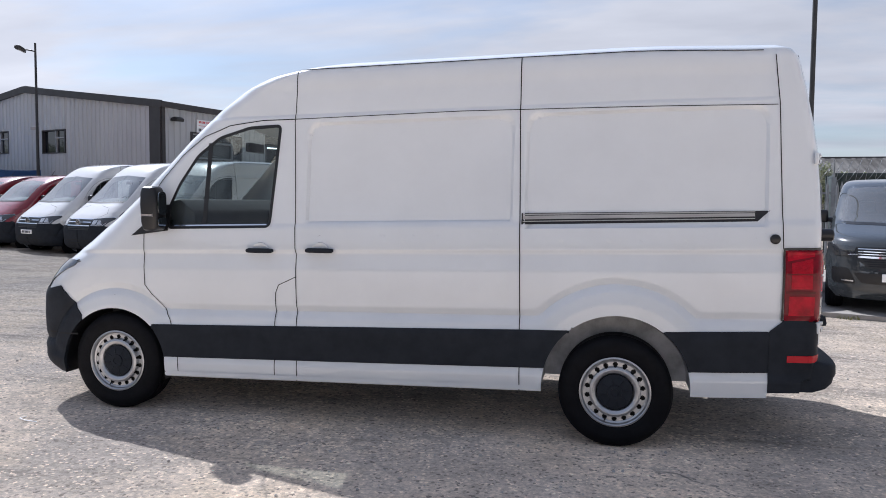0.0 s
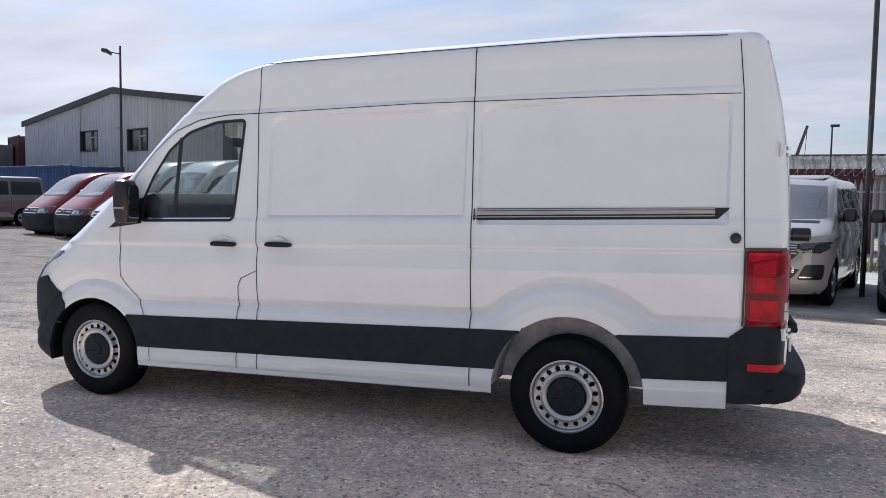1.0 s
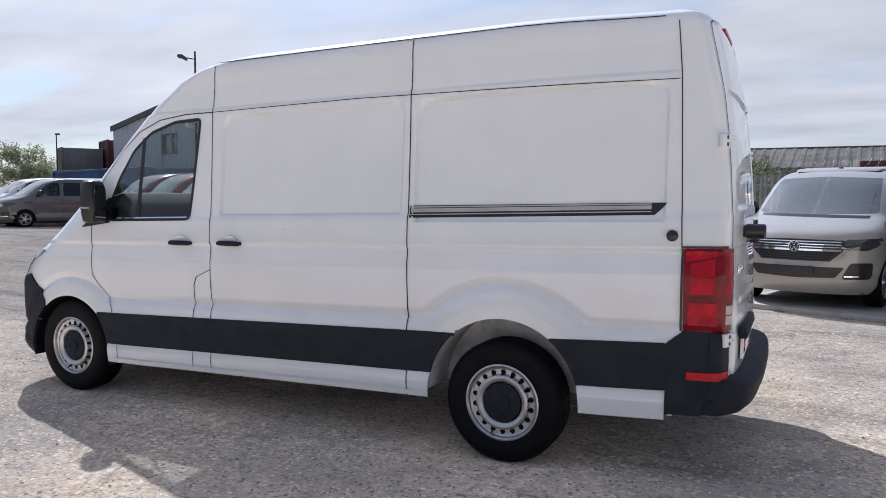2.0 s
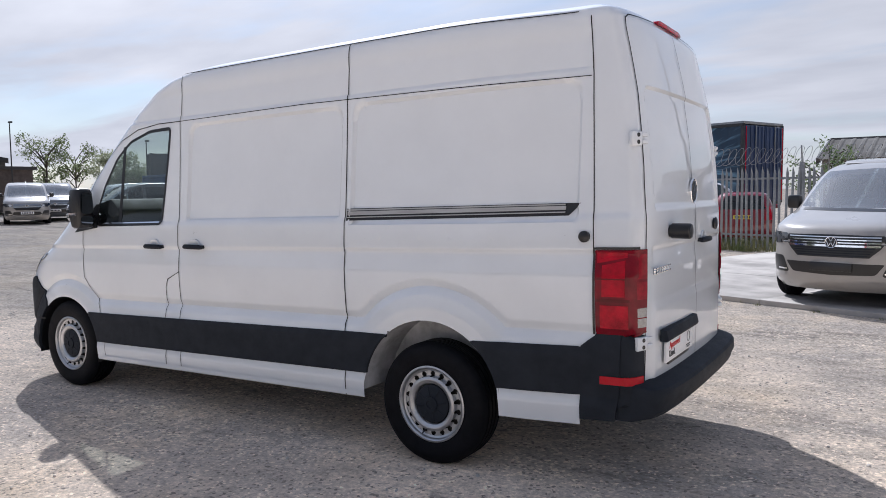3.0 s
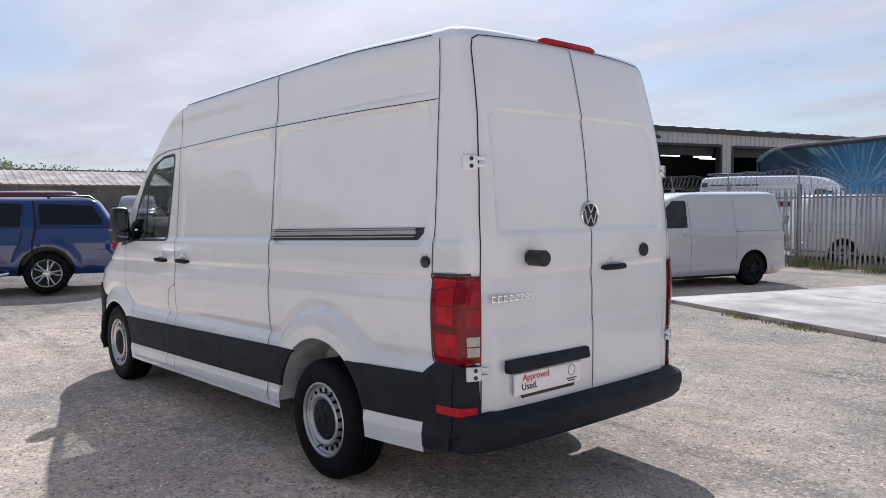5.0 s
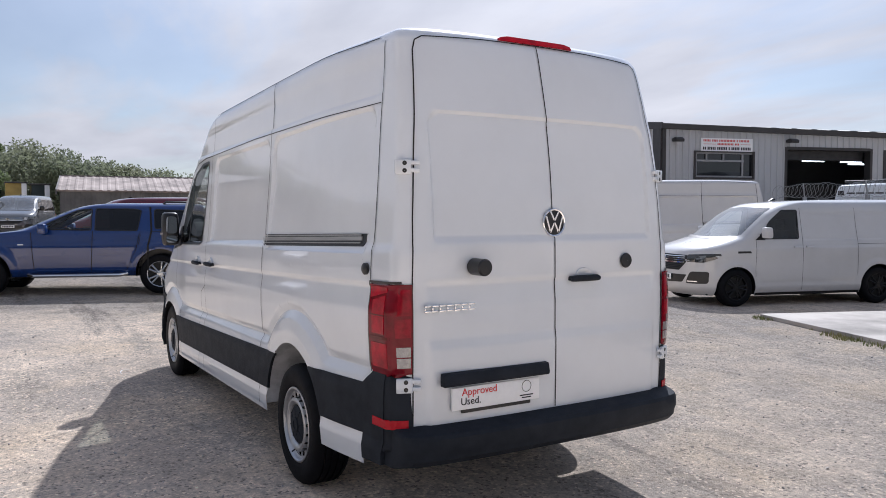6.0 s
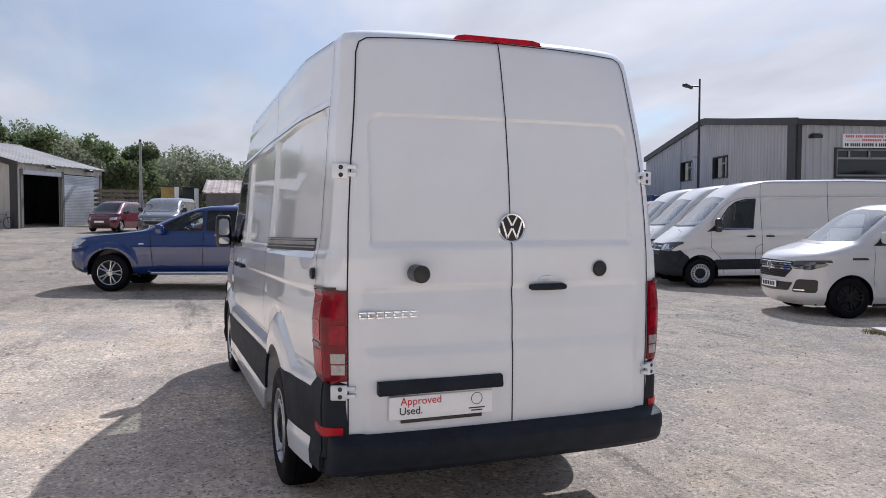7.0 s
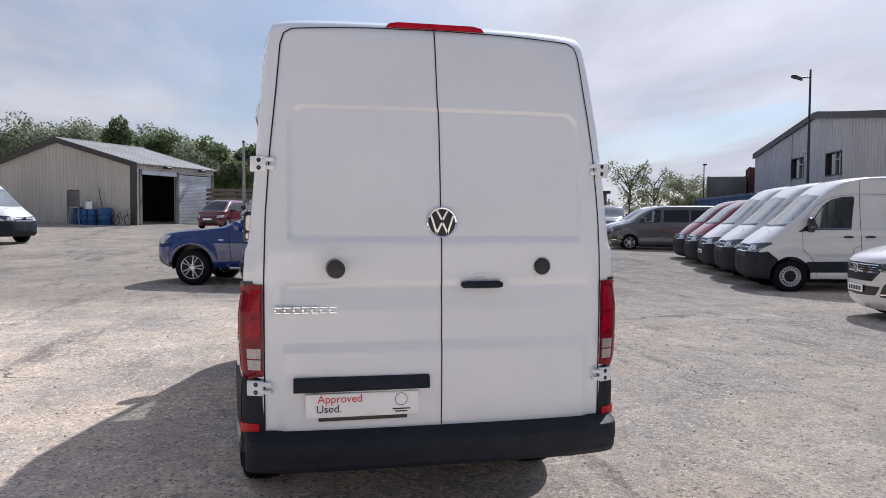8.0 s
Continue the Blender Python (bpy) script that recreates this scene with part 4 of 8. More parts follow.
        part("rubber_stop", lathe_bm([(0.030, -s * 0.01), (0.030, s * 0.014), (0.022, s * 0.020), (0.001, s * 0.021)], 24, "Y", (0.985, s * y, 1.352 + sh.rake)), BLACK, van, "round black rubber stop")
        # rear reflector and lamp lenses
        if fine:
            patch(sh, [(1.075, 0.588), (1.262, 0.588), (1.262, 0.630), (1.075, 0.630)], REFLECTOR, van, "reflector", "side", s, 0.014, (8, 2), "red reflector strip")
            patch(sh, [(s * 0.855, 0.590), (s * 0.945, 0.590), (s * 0.945, 0.632), (s * 0.855, 0.632)], REFLECTOR, van, "reflector", "rear", s, 0.012, (6, 2), "red reflector strip")
            lamp = empty("lamp_lens"); lamp.parent = van
            patch(sh, [(s * 0.838, 0.853), (s * 0.928, 0.853), (s * 0.928, 1.283), (s * 0.838, 1.283)], LENS_BODY, lamp, "lamp_face", "rear", s, 0.013, (6, 4))
            for z0, z1, mt, nm in ((0.885, 0.932, CLEAR_LENS, "reverse_lens"), (0.938, 0.985, CLEAR_LENS, "indicator_lens"), (1.03, 1.12, LENS_MID, "brake_lens"), (1.135, 1.26, LENS_MID, "tail_lens")):
                patch(sh, [(s * 0.848, z0), (s * 0.922, z0), (s * 0.922, z1), (s * 0.848, z1)], mt, lamp, nm, "rear", s, 0.018, (4, 2))
            for quad, nm in (([(1.085, 1.045), (1.205, 1.045), (1.205, 1.232), (1.085, 1.205)], "tail_block"), ([(1.075, 0.880), (1.222, 0.880), (1.222, 1.000), (1.075, 1.000)], "brake_block"), ([(1.058, 1.215), (1.215, 1.246), (1.215, 1.272), (1.058, 1.272)], "top_block")):
                patch(sh, quad, RED_LENS, lamp, nm, "side", s, 0.0175, (6, 3))
            for z0, z1 in ((1.018, 1.032), (1.132, 1.138)):
                patch(sh, [(1.055, z0), (1.24, z0), (1.24, z1), (1.055, z1)], DEEP_RED, lamp, "lens_rib", "side", s, 0.019, (6, 1))
            seam(sh, [(1.040, 0.845), (1.040, 1.292), (1.262, 1.292)], van, 0.012, "side", s, BLACK, 0.010, "lamp_seal")
    # rear doors
    edge = [(0.83, 0.60), (0.833, 1.30), (0.825, 1.60), (0.805, 1.90), (0.775, 2.20 + top * 0.6), (0.755, 2.43 + top * 2), (0.738, 2.482 + top * 2), (0.70, 2.504 + top * 2), (0.35, 2.520 + top * 2), (0.0, 2.526 + top * 2)]
    full = [(-a, b) for a, b in edge] + [(a, b) for a, b in edge[::-1]][1:]
    seam(sh, full, van, 0.0065, "rear")
    seam(sh, [(0.003, 0.60), (0.002, 1.30), (0.0, 1.52), (-0.003, 2.10), (-0.010, 2.14), (-0.011, 2.522 + top * 2)], van, 0.006, "rear")
    for s in (-1, 1):
        for z, yy in ((1.845, 0.838), (0.80, 0.855)):
            x = float(sh.rear(s * yy, z))
            hinge(van, pose(x + 0.006, s * yy, z + sh.rake * x, 0, 0, s * 22) @ Matrix.Diagonal((1, -s, 1, 1)), colour)
        x = float(sh.rear(0.51, 1.36))
        ln = 0.115 if s < 0 else 0.02
        part("rubber_stop", lathe_bm([(0.034, -0.01), (0.034, 0.01), (0.042, 0.012), (0.042, ln - 0.008), (0.036, ln), (0.001, ln + 0.002)], 28, "X", (x, s * 0.51, 1.36 + sh.rake * x)), BLACK, van, "black rubber door stop")
    grip(van, sh, 0.20, 1.275, 1, PLASTIC, 0.22, colour, "rear")
    emblem(van, pose(float(sh.rear(0, 1.575)) + 0.002, 0.005, 1.575 + sh.rake * 1.26, 90, 0, 90), 0.074)
    emblem(van, pose(float(sh.front(0, 0.97 + up)) - 0.022, 0, 0.975 + up + sh.rake * -4.5, 90, 0, -90), 0.105)
    x = float(sh.rear(0.3, 0.84))
    part("plate_light_bar", prism_bm([(x - 0.01, 0.815), (x + 0.030, 0.815), (x + 0.036, 0.83), (x + 0.026, 0.876), (x - 0.01, 0.880)], -0.70, -0.06, 0.004), PLASTIC, van, "black bar over the plate")
    sweep(sh, 0.5, [(-0.02, 0.660), (0.000, 0.655), (0.004, 0.604), (0.012, 0.598), (0.092, 0.582), (0.118, 0.572), (0.129, 0.555), (0.131, 0.505), (0.118, 0.480), (0.112, 0.450), (0.080, 0.418), (0.02, 0.400), (-0.10, 0.400)], PLASTIC, van, "rear_bumper", "rear", 1.0, 0.36, "dark grey plastic step bumper")
    part("brake_light", prism_bm([(-0.25, 2.560 + top * 2), (0.25, 2.560 + top * 2), (0.235, 2.578 + top * 2), (0.19, 2.587 + top * 2), (-0.19, 2.587 + top * 2), (-0.235, 2.578 + top * 2)], 1.055, 1.15, 0.005, axis="X"), RED_LENS, van, "red high brake light")
    # underside, floor of the cab, dashboard, seats
    for x0, x1, hw, z0 in ((-4.30, -0.50, 0.78, 0.36), (-0.50, 0.60, 0.42, 0.44), (0.60, 1.20, 0.78, 0.38)):
        part("underbody", box_bm(x0, x1, -hw, hw, z0, 0.50, 0.03), UNDER, van)
    part("bulkhead", box_bm(-2.12, -2.08, -0.80, 0.80, 0.50, 2.10, 0.01), INTERIOR, van)
    part("cab_floor", box_bm(-3.6, -2.1, -0.88, 0.88, 0.50, 0.62, 0.01), INTERIOR, van)
    rk = sh.rake * 3
    part("dashboard", prism_bm([(-3.62, 0.6), (-3.05, 0.6), (-2.98, 1.15), (-3.02, 1.56 - rk), (-3.14, 1.66 - rk), (-3.40, 1.60 - rk), (-3.62, 1.46 - rk)], -0.86, 0.86, 0.02), INTERIOR, van, "dark grey dashboard")
    for yy in (-0.48, 0.48):
        seat = empty("cab_seat"); seat.parent = van
        part("cushion", box_bm(-2.72, -2.2, yy - 0.26, yy + 0.26, 0.88, 1.04, 0.05), SEAT, seat)
        part("backrest", prism_bm([(-2.32, 1.0), (-2.18, 1.0), (-2.12, 1.62), (-2.20, 1.62)], yy - 0.25, yy + 0.25, 0.03), SEAT, seat)
        part("headrest", box_bm(-2.22, -2.12, yy - 0.13, yy + 0.13, 1.64, 1.82, 0.04), SEAT, seat)
    ring = [(-2.86 + 0.08 * math.sin(a) , 0.48 + 0.19 * math.cos(a), 1.47 + 0.18 * math.sin(a)) for a in [k * 2 * math.pi / 28 for k in range(28)]]
    sw = part("steering_wheel", tube_bm(ring, 0.014, 8, closed=True), BLACK, van)
    part("steering_hub", prism_bm([(-2.88, 1.43), (-2.85, 1.53), (-3.00, 1.51), (-3.00, 1.39)], 0.40, 0.56, 0.01), BLACK, sw)
    part("rear_view_mirror", box_bm(-2.98, -2.94, -0.14, 0.14, 1.98, 2.06, 0.012), BLACK, van)
    for xx in (0.045, -3.61):
        for s in (-1, 1):
            wheel(van, xx, s * 0.865, "steel", 0.366, 0.225)
    part("rear_axle", tube_bm([(0, -0.75, 0.35), (0, 0.75, 0.35)], 0.06, 10), UNDER, van)
    # grille bars, wipers, aerial
    for z, bright in ((0.835, False), (0.875, False), (0.915, True), (0.96, False), (1.005, True), (1.045, False), (1.083, True)):
        z += up
        seam(sh, [(-0.48, z), (0, z), (0.48, z)], van, 0.022 if bright else 0.014, "front", 1, CHROME if bright else PLASTIC, 0.018, "grille_bar")
    for s in (-1, 1):
        unit = empty("lamp_unit"); unit.parent = van
        for y0, y1 in ((0.54, 0.66), (0.69, 0.82)):
            patch(sh, [(s * y0, 0.945 + up), (s * y1, 0.945 + up), (s * y1, 1.055 + up), (s * y0, 1.05 + up)], LAMP, unit, "reflector", "front", s, 0.012, (4, 3))
        seam(sh, [(s * 0.51, 0.922 + up), (s * 0.84, 0.922 + up), (s * 0.93, 1.06 + up), (s * 0.94, 1.10 + up)], unit, 0.014, "front", s, LAMP, 0.014, "running_light")
        seam(sh, [(s * 0.50, 1.088 + up), (s * 0.70, 1.10 + up), (s * 0.945, 1.124 + up)], unit, 0.012, "front", s, CHROME, 0.010, "lamp_trim")
        seam(sh, [(-3.92, 0.655), (-4.25, 0.655)] , van, 0.012, "side", s, GAP, 0.013, "bumper_groove")
    for z in (0.45, 0.52, 0.59):
        seam(sh, [(-0.48, z), (0, z), (0.48, z)], van, 0.02, "front", 1, GAP, 0.014, "bumper_slot")
    seam(sh, [(-0.80, 1.552), (0, 1.535), (0.80, 1.552)], van, 0.035, "front", 1, BLACK, 0.010, "scuttle")
    for s in (-1, 1):
        seam(sh, [(s * 0.25, 1.46), (s * 0.60, 1.40), (s * 0.74, 1.26), (s * 0.60, 1.115 + up)], van, 0.005, "front", s, GAP, 0.001, "bonnet_gap")
    part("aerial", tube_bm([(-2.42, -0.05, 2.47 + top * 2), (-2.30, -0.05, 2.62 + top * 2)], [0.012, 0.004], 6), BLACK, van)
    if plate:
        pl = part("number_plate", box_bm(-4.495, -4.45, -0.26, 0.26, 0.62, 0.73, 0.004), PLATE, van, "white plate with dark bars")
        for k in range(6):
            part("plate_bar", box_bm(-4.498, -4.494, -0.20 + k * 0.068, -0.155 + k * 0.068, 0.645, 0.705), INK, pl)
    return van, sh


# ---- the white van in the middle ----
hero, hsh = crafter(pose(0.0, 5.89, 0), WHITE, "white high-roof panel van with dark grey trim and steel wheels", fine=True, plate=False)
xx = float(hsh.rear(-0.38, 0.72)) + 0.012
board = part("plate_board", box_bm(xx - 0.014, xx, -0.645, -0.11, 0.690, 0.802, 0.003), PLATE, hero, "white dealer plate with red and black print")
words("lettering", "Approved", 0.052, INK_RED, board, pose(xx + 0.002, -0.485, 0.776, 90, 0, 90), 0.001, 1.0)
words("lettering", "Used.", 0.052, INK, board, pose(xx + 0.002, -0.537, 0.730, 90, 0, 90), 0.001, 1.0)
part("plate_badge", lathe_bm([(0.030, 0.0), (0.030, 0.002), (0.0275, 0.002), (0.0275, 0.0)], 28, "X", (xx, -0.195, 0.765)), INK, board)
for k, ww in enumerate((0.085, 0.06)):
    part("small_print", box_bm(xx, xx + 0.0015, -0.195 - ww / 2, -0.195 + ww / 2, 0.716 - k * 0.012, 0.722 - k * 0.012), INK, board)
part("plate_base", box_bm(xx - 0.016, xx - 0.004, -0.585, -0.165, 0.672, 0.694, 0.002), BLACK, hero, "black dealer strip under the plate")
name_x = float(hsh.rear(-0.6, 1.17)) + 0.001
for k in range(7):
    y0, y1, z0, z1, w = -0.785 + k * 0.042, -0.749 + k * 0.042, 1.178, 1.213, 0.0095
    bm = box_bm(name_x - 0.008, name_x + 0.006, y0, y1, z1 - w, z1, 0.002)
    box_bm(name_x - 0.008, name_x + 0.006, y0, y1 - 0.004 * (k % 2), z0, z0 + w, 0.002, bm=bm)
    box_bm(name_x - 0.008, name_x + 0.006, y0, y0 + w, z0 + w, z1 - w, 0.002, bm=bm)
    part("name_bar", bm, CHROME, hero, "chrome lettering bar")

# ---- ground ----
def tarmac():
    m = bpy.data.materials.new("worn_tarmac")
    m.use_nodes = True
    n, l = m.node_tree.nodes, m.node_tree.links
    b = n["Principled BSDF"]
    b.inputs["Roughness"].default_value = 0.92
    b.inputs["Diffuse Roughness"].default_value = 1.0
    b.inputs["Specular IOR Level"].default_value = 0.25
    t = n.new("ShaderNodeTexCoord").outputs["Object"]
    def noise_node(scale, detail=6, rough=0.6, stretch=None):
        v = t
        if stretch:
            mpn = n.new("ShaderNodeMapping"); mpn.inputs["Scale"].default_value = stretch; mpn.inputs["Rotation"].default_value = (0, 0, 0.6)
            l.new(t, mpn.inputs[0]); v = mpn.outputs[0]
        a = n.new("ShaderNodeTexNoise"); a.inputs["Scale"].default_value, a.inputs["Detail"].default_value, a.inputs["Roughness"].default_value = scale, detail, rough
        l.new(v, a.inputs["Vector"])
        return a.outputs["Fac"]
    def ramp(f, p0, p1):
        r = n.new("ShaderNodeMapRange"); r.inputs["From Min"].default_value, r.inputs["From Max"].default_value = p0, p1
        l.new(f, r.inputs["Value"])
        return r.outputs[0]
    def mix(f, a, c):
        x = n.new("ShaderNodeMix"); x.data_type = "RGBA"
        l.new(f, x.inputs[0])
        for i, q in ((6, a), (7, c)):
            if isinstance(q, tuple):
                x.inputs[i].default_value = (*q, 1)
            else:
                l.new(q, x.inputs[i])
        return x.outputs[2]
    dust = mix(ramp(noise_node(0.35, 7, 0.65), 0.40, 0.62), (0.31, 0.275, 0.245), (0.504, 0.425, 0.345))
    dust = mix(ramp(noise_node(0.9, 8, 0.7, (0.5, 1.6, 1)), 0.54, 0.70), dust, (0.210, 0.185, 0.156))
    dust = mix(ramp(noise_node(0.5, 8, 0.72, (0.35, 2.2, 1)), 0.55, 0.63), dust, (0.179, 0.155, 0.133))
    dust = mix(ramp(noise_node(0.8, 7, 0.7, (0.4, 1.8, 1)), 0.60, 0.68), dust, (0.578, 0.500, 0.414))
    dust = mix(ramp(noise_node(5.0, 6, 0.75), 0.55, 0.80), dust, (0.263, 0.225, 0.189))
    dust = mix(ramp(noise_node(0.75, 6, 0.6), 0.50, 0.66), dust, (0.452, 0.375, 0.290))
    dust = mix(ramp(noise_node(1.3, 7, 0.72, (0.6, 1.3, 1)), 0.57, 0.70), dust, (0.226, 0.205, 0.179))
    coarse = n.new("ShaderNodeTexVoronoi"); coarse.inputs["Scale"].default_value = 34; coarse.inputs["Randomness"].default_value = 1.0
    l.new(t, coarse.inputs["Vector"])
    lump = n.new("ShaderNodeSeparateColor"); l.new(coarse.outputs["Color"], lump.inputs[0])
    loose = n.new("ShaderNodeMath"); loose.operation = "MULTIPLY"
    l.new(ramp(lump.outputs[2], 0.74, 0.95), loose.inputs[0]); l.new(ramp(noise_node(0.55, 5, 0.6), 0.44, 0.60), loose.inputs[1])
    dust = mix(loose.outputs[0], dust, (0.557, 0.485, 0.396))
    grit = n.new("ShaderNodeTexVoronoi"); grit.inputs["Scale"].default_value = 58
    l.new(t, grit.inputs["Vector"])
    cell = n.new("ShaderNodeSeparateColor"); l.new(grit.outputs["Color"], cell.inputs[0])
    dust = mix(ramp(cell.outputs[0], 0.86, 1.0), dust, (0.588, 0.510, 0.423))
    dust = mix(ramp(cell.outputs[1], 0.90, 0.97), dust, (0.179, 0.155, 0.133))
    fine = noise_node(85, 4, 0.65)
    dust = mix(ramp(fine, 0.52, 0.9), dust, (0.242, 0.205, 0.170))
    for sc, lo, hi in ((1.7, 0.88, 1.14), (9.0, 0.83, 1.18), (34.0, 0.72, 1.30)):
        f = n.new("ShaderNodeMapRange"); f.inputs["From Min"].default_value, f.inputs["From Max"].default_value, f.inputs["To Min"].default_value, f.inputs["To Max"].default_value = 0.32, 0.68, lo, hi
        l.new(noise_node(sc, 5, 0.65), f.inputs["Value"])
        sv = n.new("ShaderNodeVectorMath"); sv.operation = "SCALE"
        l.new(dust, sv.inputs[0]); l.new(f.outputs[0], sv.inputs["Scale"])
        dust = sv.outputs[0]
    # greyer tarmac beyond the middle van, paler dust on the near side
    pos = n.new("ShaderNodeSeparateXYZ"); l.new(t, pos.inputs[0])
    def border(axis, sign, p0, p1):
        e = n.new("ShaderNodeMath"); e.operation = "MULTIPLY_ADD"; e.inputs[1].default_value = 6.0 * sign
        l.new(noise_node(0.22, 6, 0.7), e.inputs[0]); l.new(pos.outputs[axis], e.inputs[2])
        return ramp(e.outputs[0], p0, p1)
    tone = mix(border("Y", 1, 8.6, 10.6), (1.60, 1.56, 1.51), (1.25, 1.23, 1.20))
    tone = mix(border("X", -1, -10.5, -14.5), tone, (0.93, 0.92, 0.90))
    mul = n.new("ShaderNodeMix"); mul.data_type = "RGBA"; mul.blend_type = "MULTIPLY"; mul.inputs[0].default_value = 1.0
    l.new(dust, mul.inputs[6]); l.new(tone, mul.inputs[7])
    crack = n.new("ShaderNodeTexVoronoi"); crack.feature = "DISTANCE_TO_EDGE"; crack.inputs["Scale"].default_value = 0.55
    wob = n.new("ShaderNodeVectorMath"); wob.operation = "MULTIPLY_ADD"
    nz = n.new("ShaderNodeTexNoise"); nz.inputs["Scale"].default_value, nz.inputs["Detail"].default_value = 1.6, 6
    l.new(t, nz.inputs["Vector"]); l.new(nz.outputs["Color"], wob.inputs[0]); wob.inputs[1].default_value = (1.2, 1.2, 0); l.new(t, wob.inputs[2])
    l.new(wob.outputs[0], crack.inputs["Vector"])
    thin = ramp(crack.outputs["Distance"], 0.010, 0.0)
    part_of = n.new("ShaderNodeMath"); part_of.operation = "MULTIPLY"
    l.new(thin, part_of.inputs[0]); l.new(ramp(noise_node(0.3, 4), 0.50, 0.60), part_of.inputs[1])
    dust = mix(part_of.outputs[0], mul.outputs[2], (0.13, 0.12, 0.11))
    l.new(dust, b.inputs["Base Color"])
    add = n.new("ShaderNodeMath"); add.operation = "ADD"
    l.new(fine, add.inputs[0]); l.new(noise_node(18, 5, 0.7), add.inputs[1])
    bp = n.new("ShaderNodeBump"); bp.inputs["Strength"].default_value, bp.inputs["Distance"].default_value = 0.9, 0.012
    l.new(add.outputs[0], bp.inputs["Height"]); l.new(bp.outputs[0], b.inputs["Normal"])
    return m


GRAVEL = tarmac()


def spread(lo, hi, fine, n_far):
    a = np.arange(lo, hi + fine, fine)
    g = np.geomspace(1.0, 2500, n_far)
    return np.concatenate([(lo - g)[::-1], a, hi + g])


gx, gy = spread(-60, 20, 0.5, 16), spread(-12, 40, 0.5, 16)
GX, GY = np.meshgrid(gx, gy, indexing="ij")
GZ = ground_z(GX, GY)
for i in range(GX.shape[0]):
    for j in range(GX.shape[1]):
        d = min(1.0, max(0.0, math.hypot(GX[i, j] + 1.8, GY[i, j] - 5.9) - 3.2) / 4)
        GZ[i, j] += 0.03 * d * noise.noise((GX[i, j] * 0.25, GY[i, j] * 0.25, 0))
GV = np.stack([GX, GY, GZ], -1).reshape(-1, 3)
GI = np.arange(len(GV)).reshape(GX.shape)
GF = np.stack([GI[:-1, :-1], GI[1:, :-1], GI[1:, 1:], GI[:-1, 1:]], -1).reshape(-1, 4)
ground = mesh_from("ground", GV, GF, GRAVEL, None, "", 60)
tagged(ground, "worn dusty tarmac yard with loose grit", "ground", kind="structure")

# concrete hardstanding by the fence
E1, E2 = Vector((0.36, 0.933, 0)), Vector((-0.933, 0.36, 0))
CONCRETE = material("concrete", (0.35, 0.325, 0.30), 0.85, vary=0.5, scale=0.9, bump=0.3, bscale=30)
SLAB = Vector((-3.3, 13.9, 0))


def slab_bay(u0, u1, v0, v1, z):
    c = [SLAB - E2 * u0 + E1 * v0, SLAB - E2 * u1 + E1 * v0, SLAB - E2 * u1 + E1 * v1, SLAB - E2 * u0 + E1 * v1]
    return prism_bm([(p.x, p.y) for p in c], -0.12, z, 0.012, axis="Z")


slab = empty("pavement", None, "pale worn concrete hardstanding beside the fence", "pavement", kind="structure")
for i in range(5):
    for j in range(3):
        part("concrete_bay", slab_bay(i * 4.2 + 0.006, i * 4.2 + 4.194, j * 2.75 + 0.006, j * 2.75 + 2.744, 0.072 + 0.004 * ((i + j) % 2)), CONCRETE, slab)

# grass tufts along the joints
GRASS = material("grass_blades", (0.10, 0.13, 0.035), 0.7, vary=0.5, scale=3, color2=(0.22, 0.20, 0.09))


def tufts(name, spots, label, seed=1):
    rnd = random.Random(seed)
    vs, fs = [], []
    for x, y, z, r, h, n in spots:
        for k in range(n):
            a, q = rnd.random() * 6.28, r * math.sqrt(rnd.random())
            px, py = x + q * math.cos(a), y + q * math.sin(a)
            b, hh, w = rnd.random() * 6.28, h * rnd.uniform(0.4, 1.0), rnd.uniform(0.004, 0.009)
            lx, ly = rnd.uniform(-0.5, 0.5) * hh, rnd.uniform(-0.5, 0.5) * hh
            i = len(vs)
            cx, sx = math.cos(b) * w, math.sin(b) * w
            vs += [(px - cx, py - sx, z), (px + cx, py + sx, z), (px + lx * 0.4 + cx * 0.7, py + ly * 0.4 + sx * 0.7, z + hh * 0.6), (px + lx * 0.4 - cx * 0.7, py + ly * 0.4 - sx * 0.7, z + hh * 0.6), (px + lx, py + ly, z + hh)]
            fs += [(i, i + 1, i + 2, i + 3), (i + 3, i + 2, i + 4)]
    me = bpy.data.meshes.new(name)
    me.from_pydata(vs, [], fs)
    return tagged(link_mesh(name, me, GRASS, None, label, 0), label, "grass", kind="stuff")


rg = random.Random(4)
edge_spots = []
for k in range(46):
    u = rg.uniform(-0.6, 15)
    p = SLAB - E2 * u
    dense = 1 if (1.5 < u < 3.6 or u < 0.3 or 7 < u < 8) else 0
    edge_spots.append((p.x + rg.uniform(-0.05, 0.05), p.y + rg.uniform(-0.10, 0.05), 0.0, 0.16 if dense else 0.06, 0.07 if dense else 0.04, 60 if dense else 8))
tufts("grass_edge", edge_spots, "low green grass tufts along the concrete edge", 2)
fence_spots = []
for k in range(230):
    u = rg.uniform(-9, 16)
    p = SLAB - E2 * u + E1 * (8.2 + rg.uniform(-0.5, 0.7))
    fence_spots.append((p.x, p.y, 0.0, 0.3, rg.uniform(0.15, 0.5), 42))
tufts("grass_verge", fence_spots, "rough grass and weeds along the fence foot", 3)

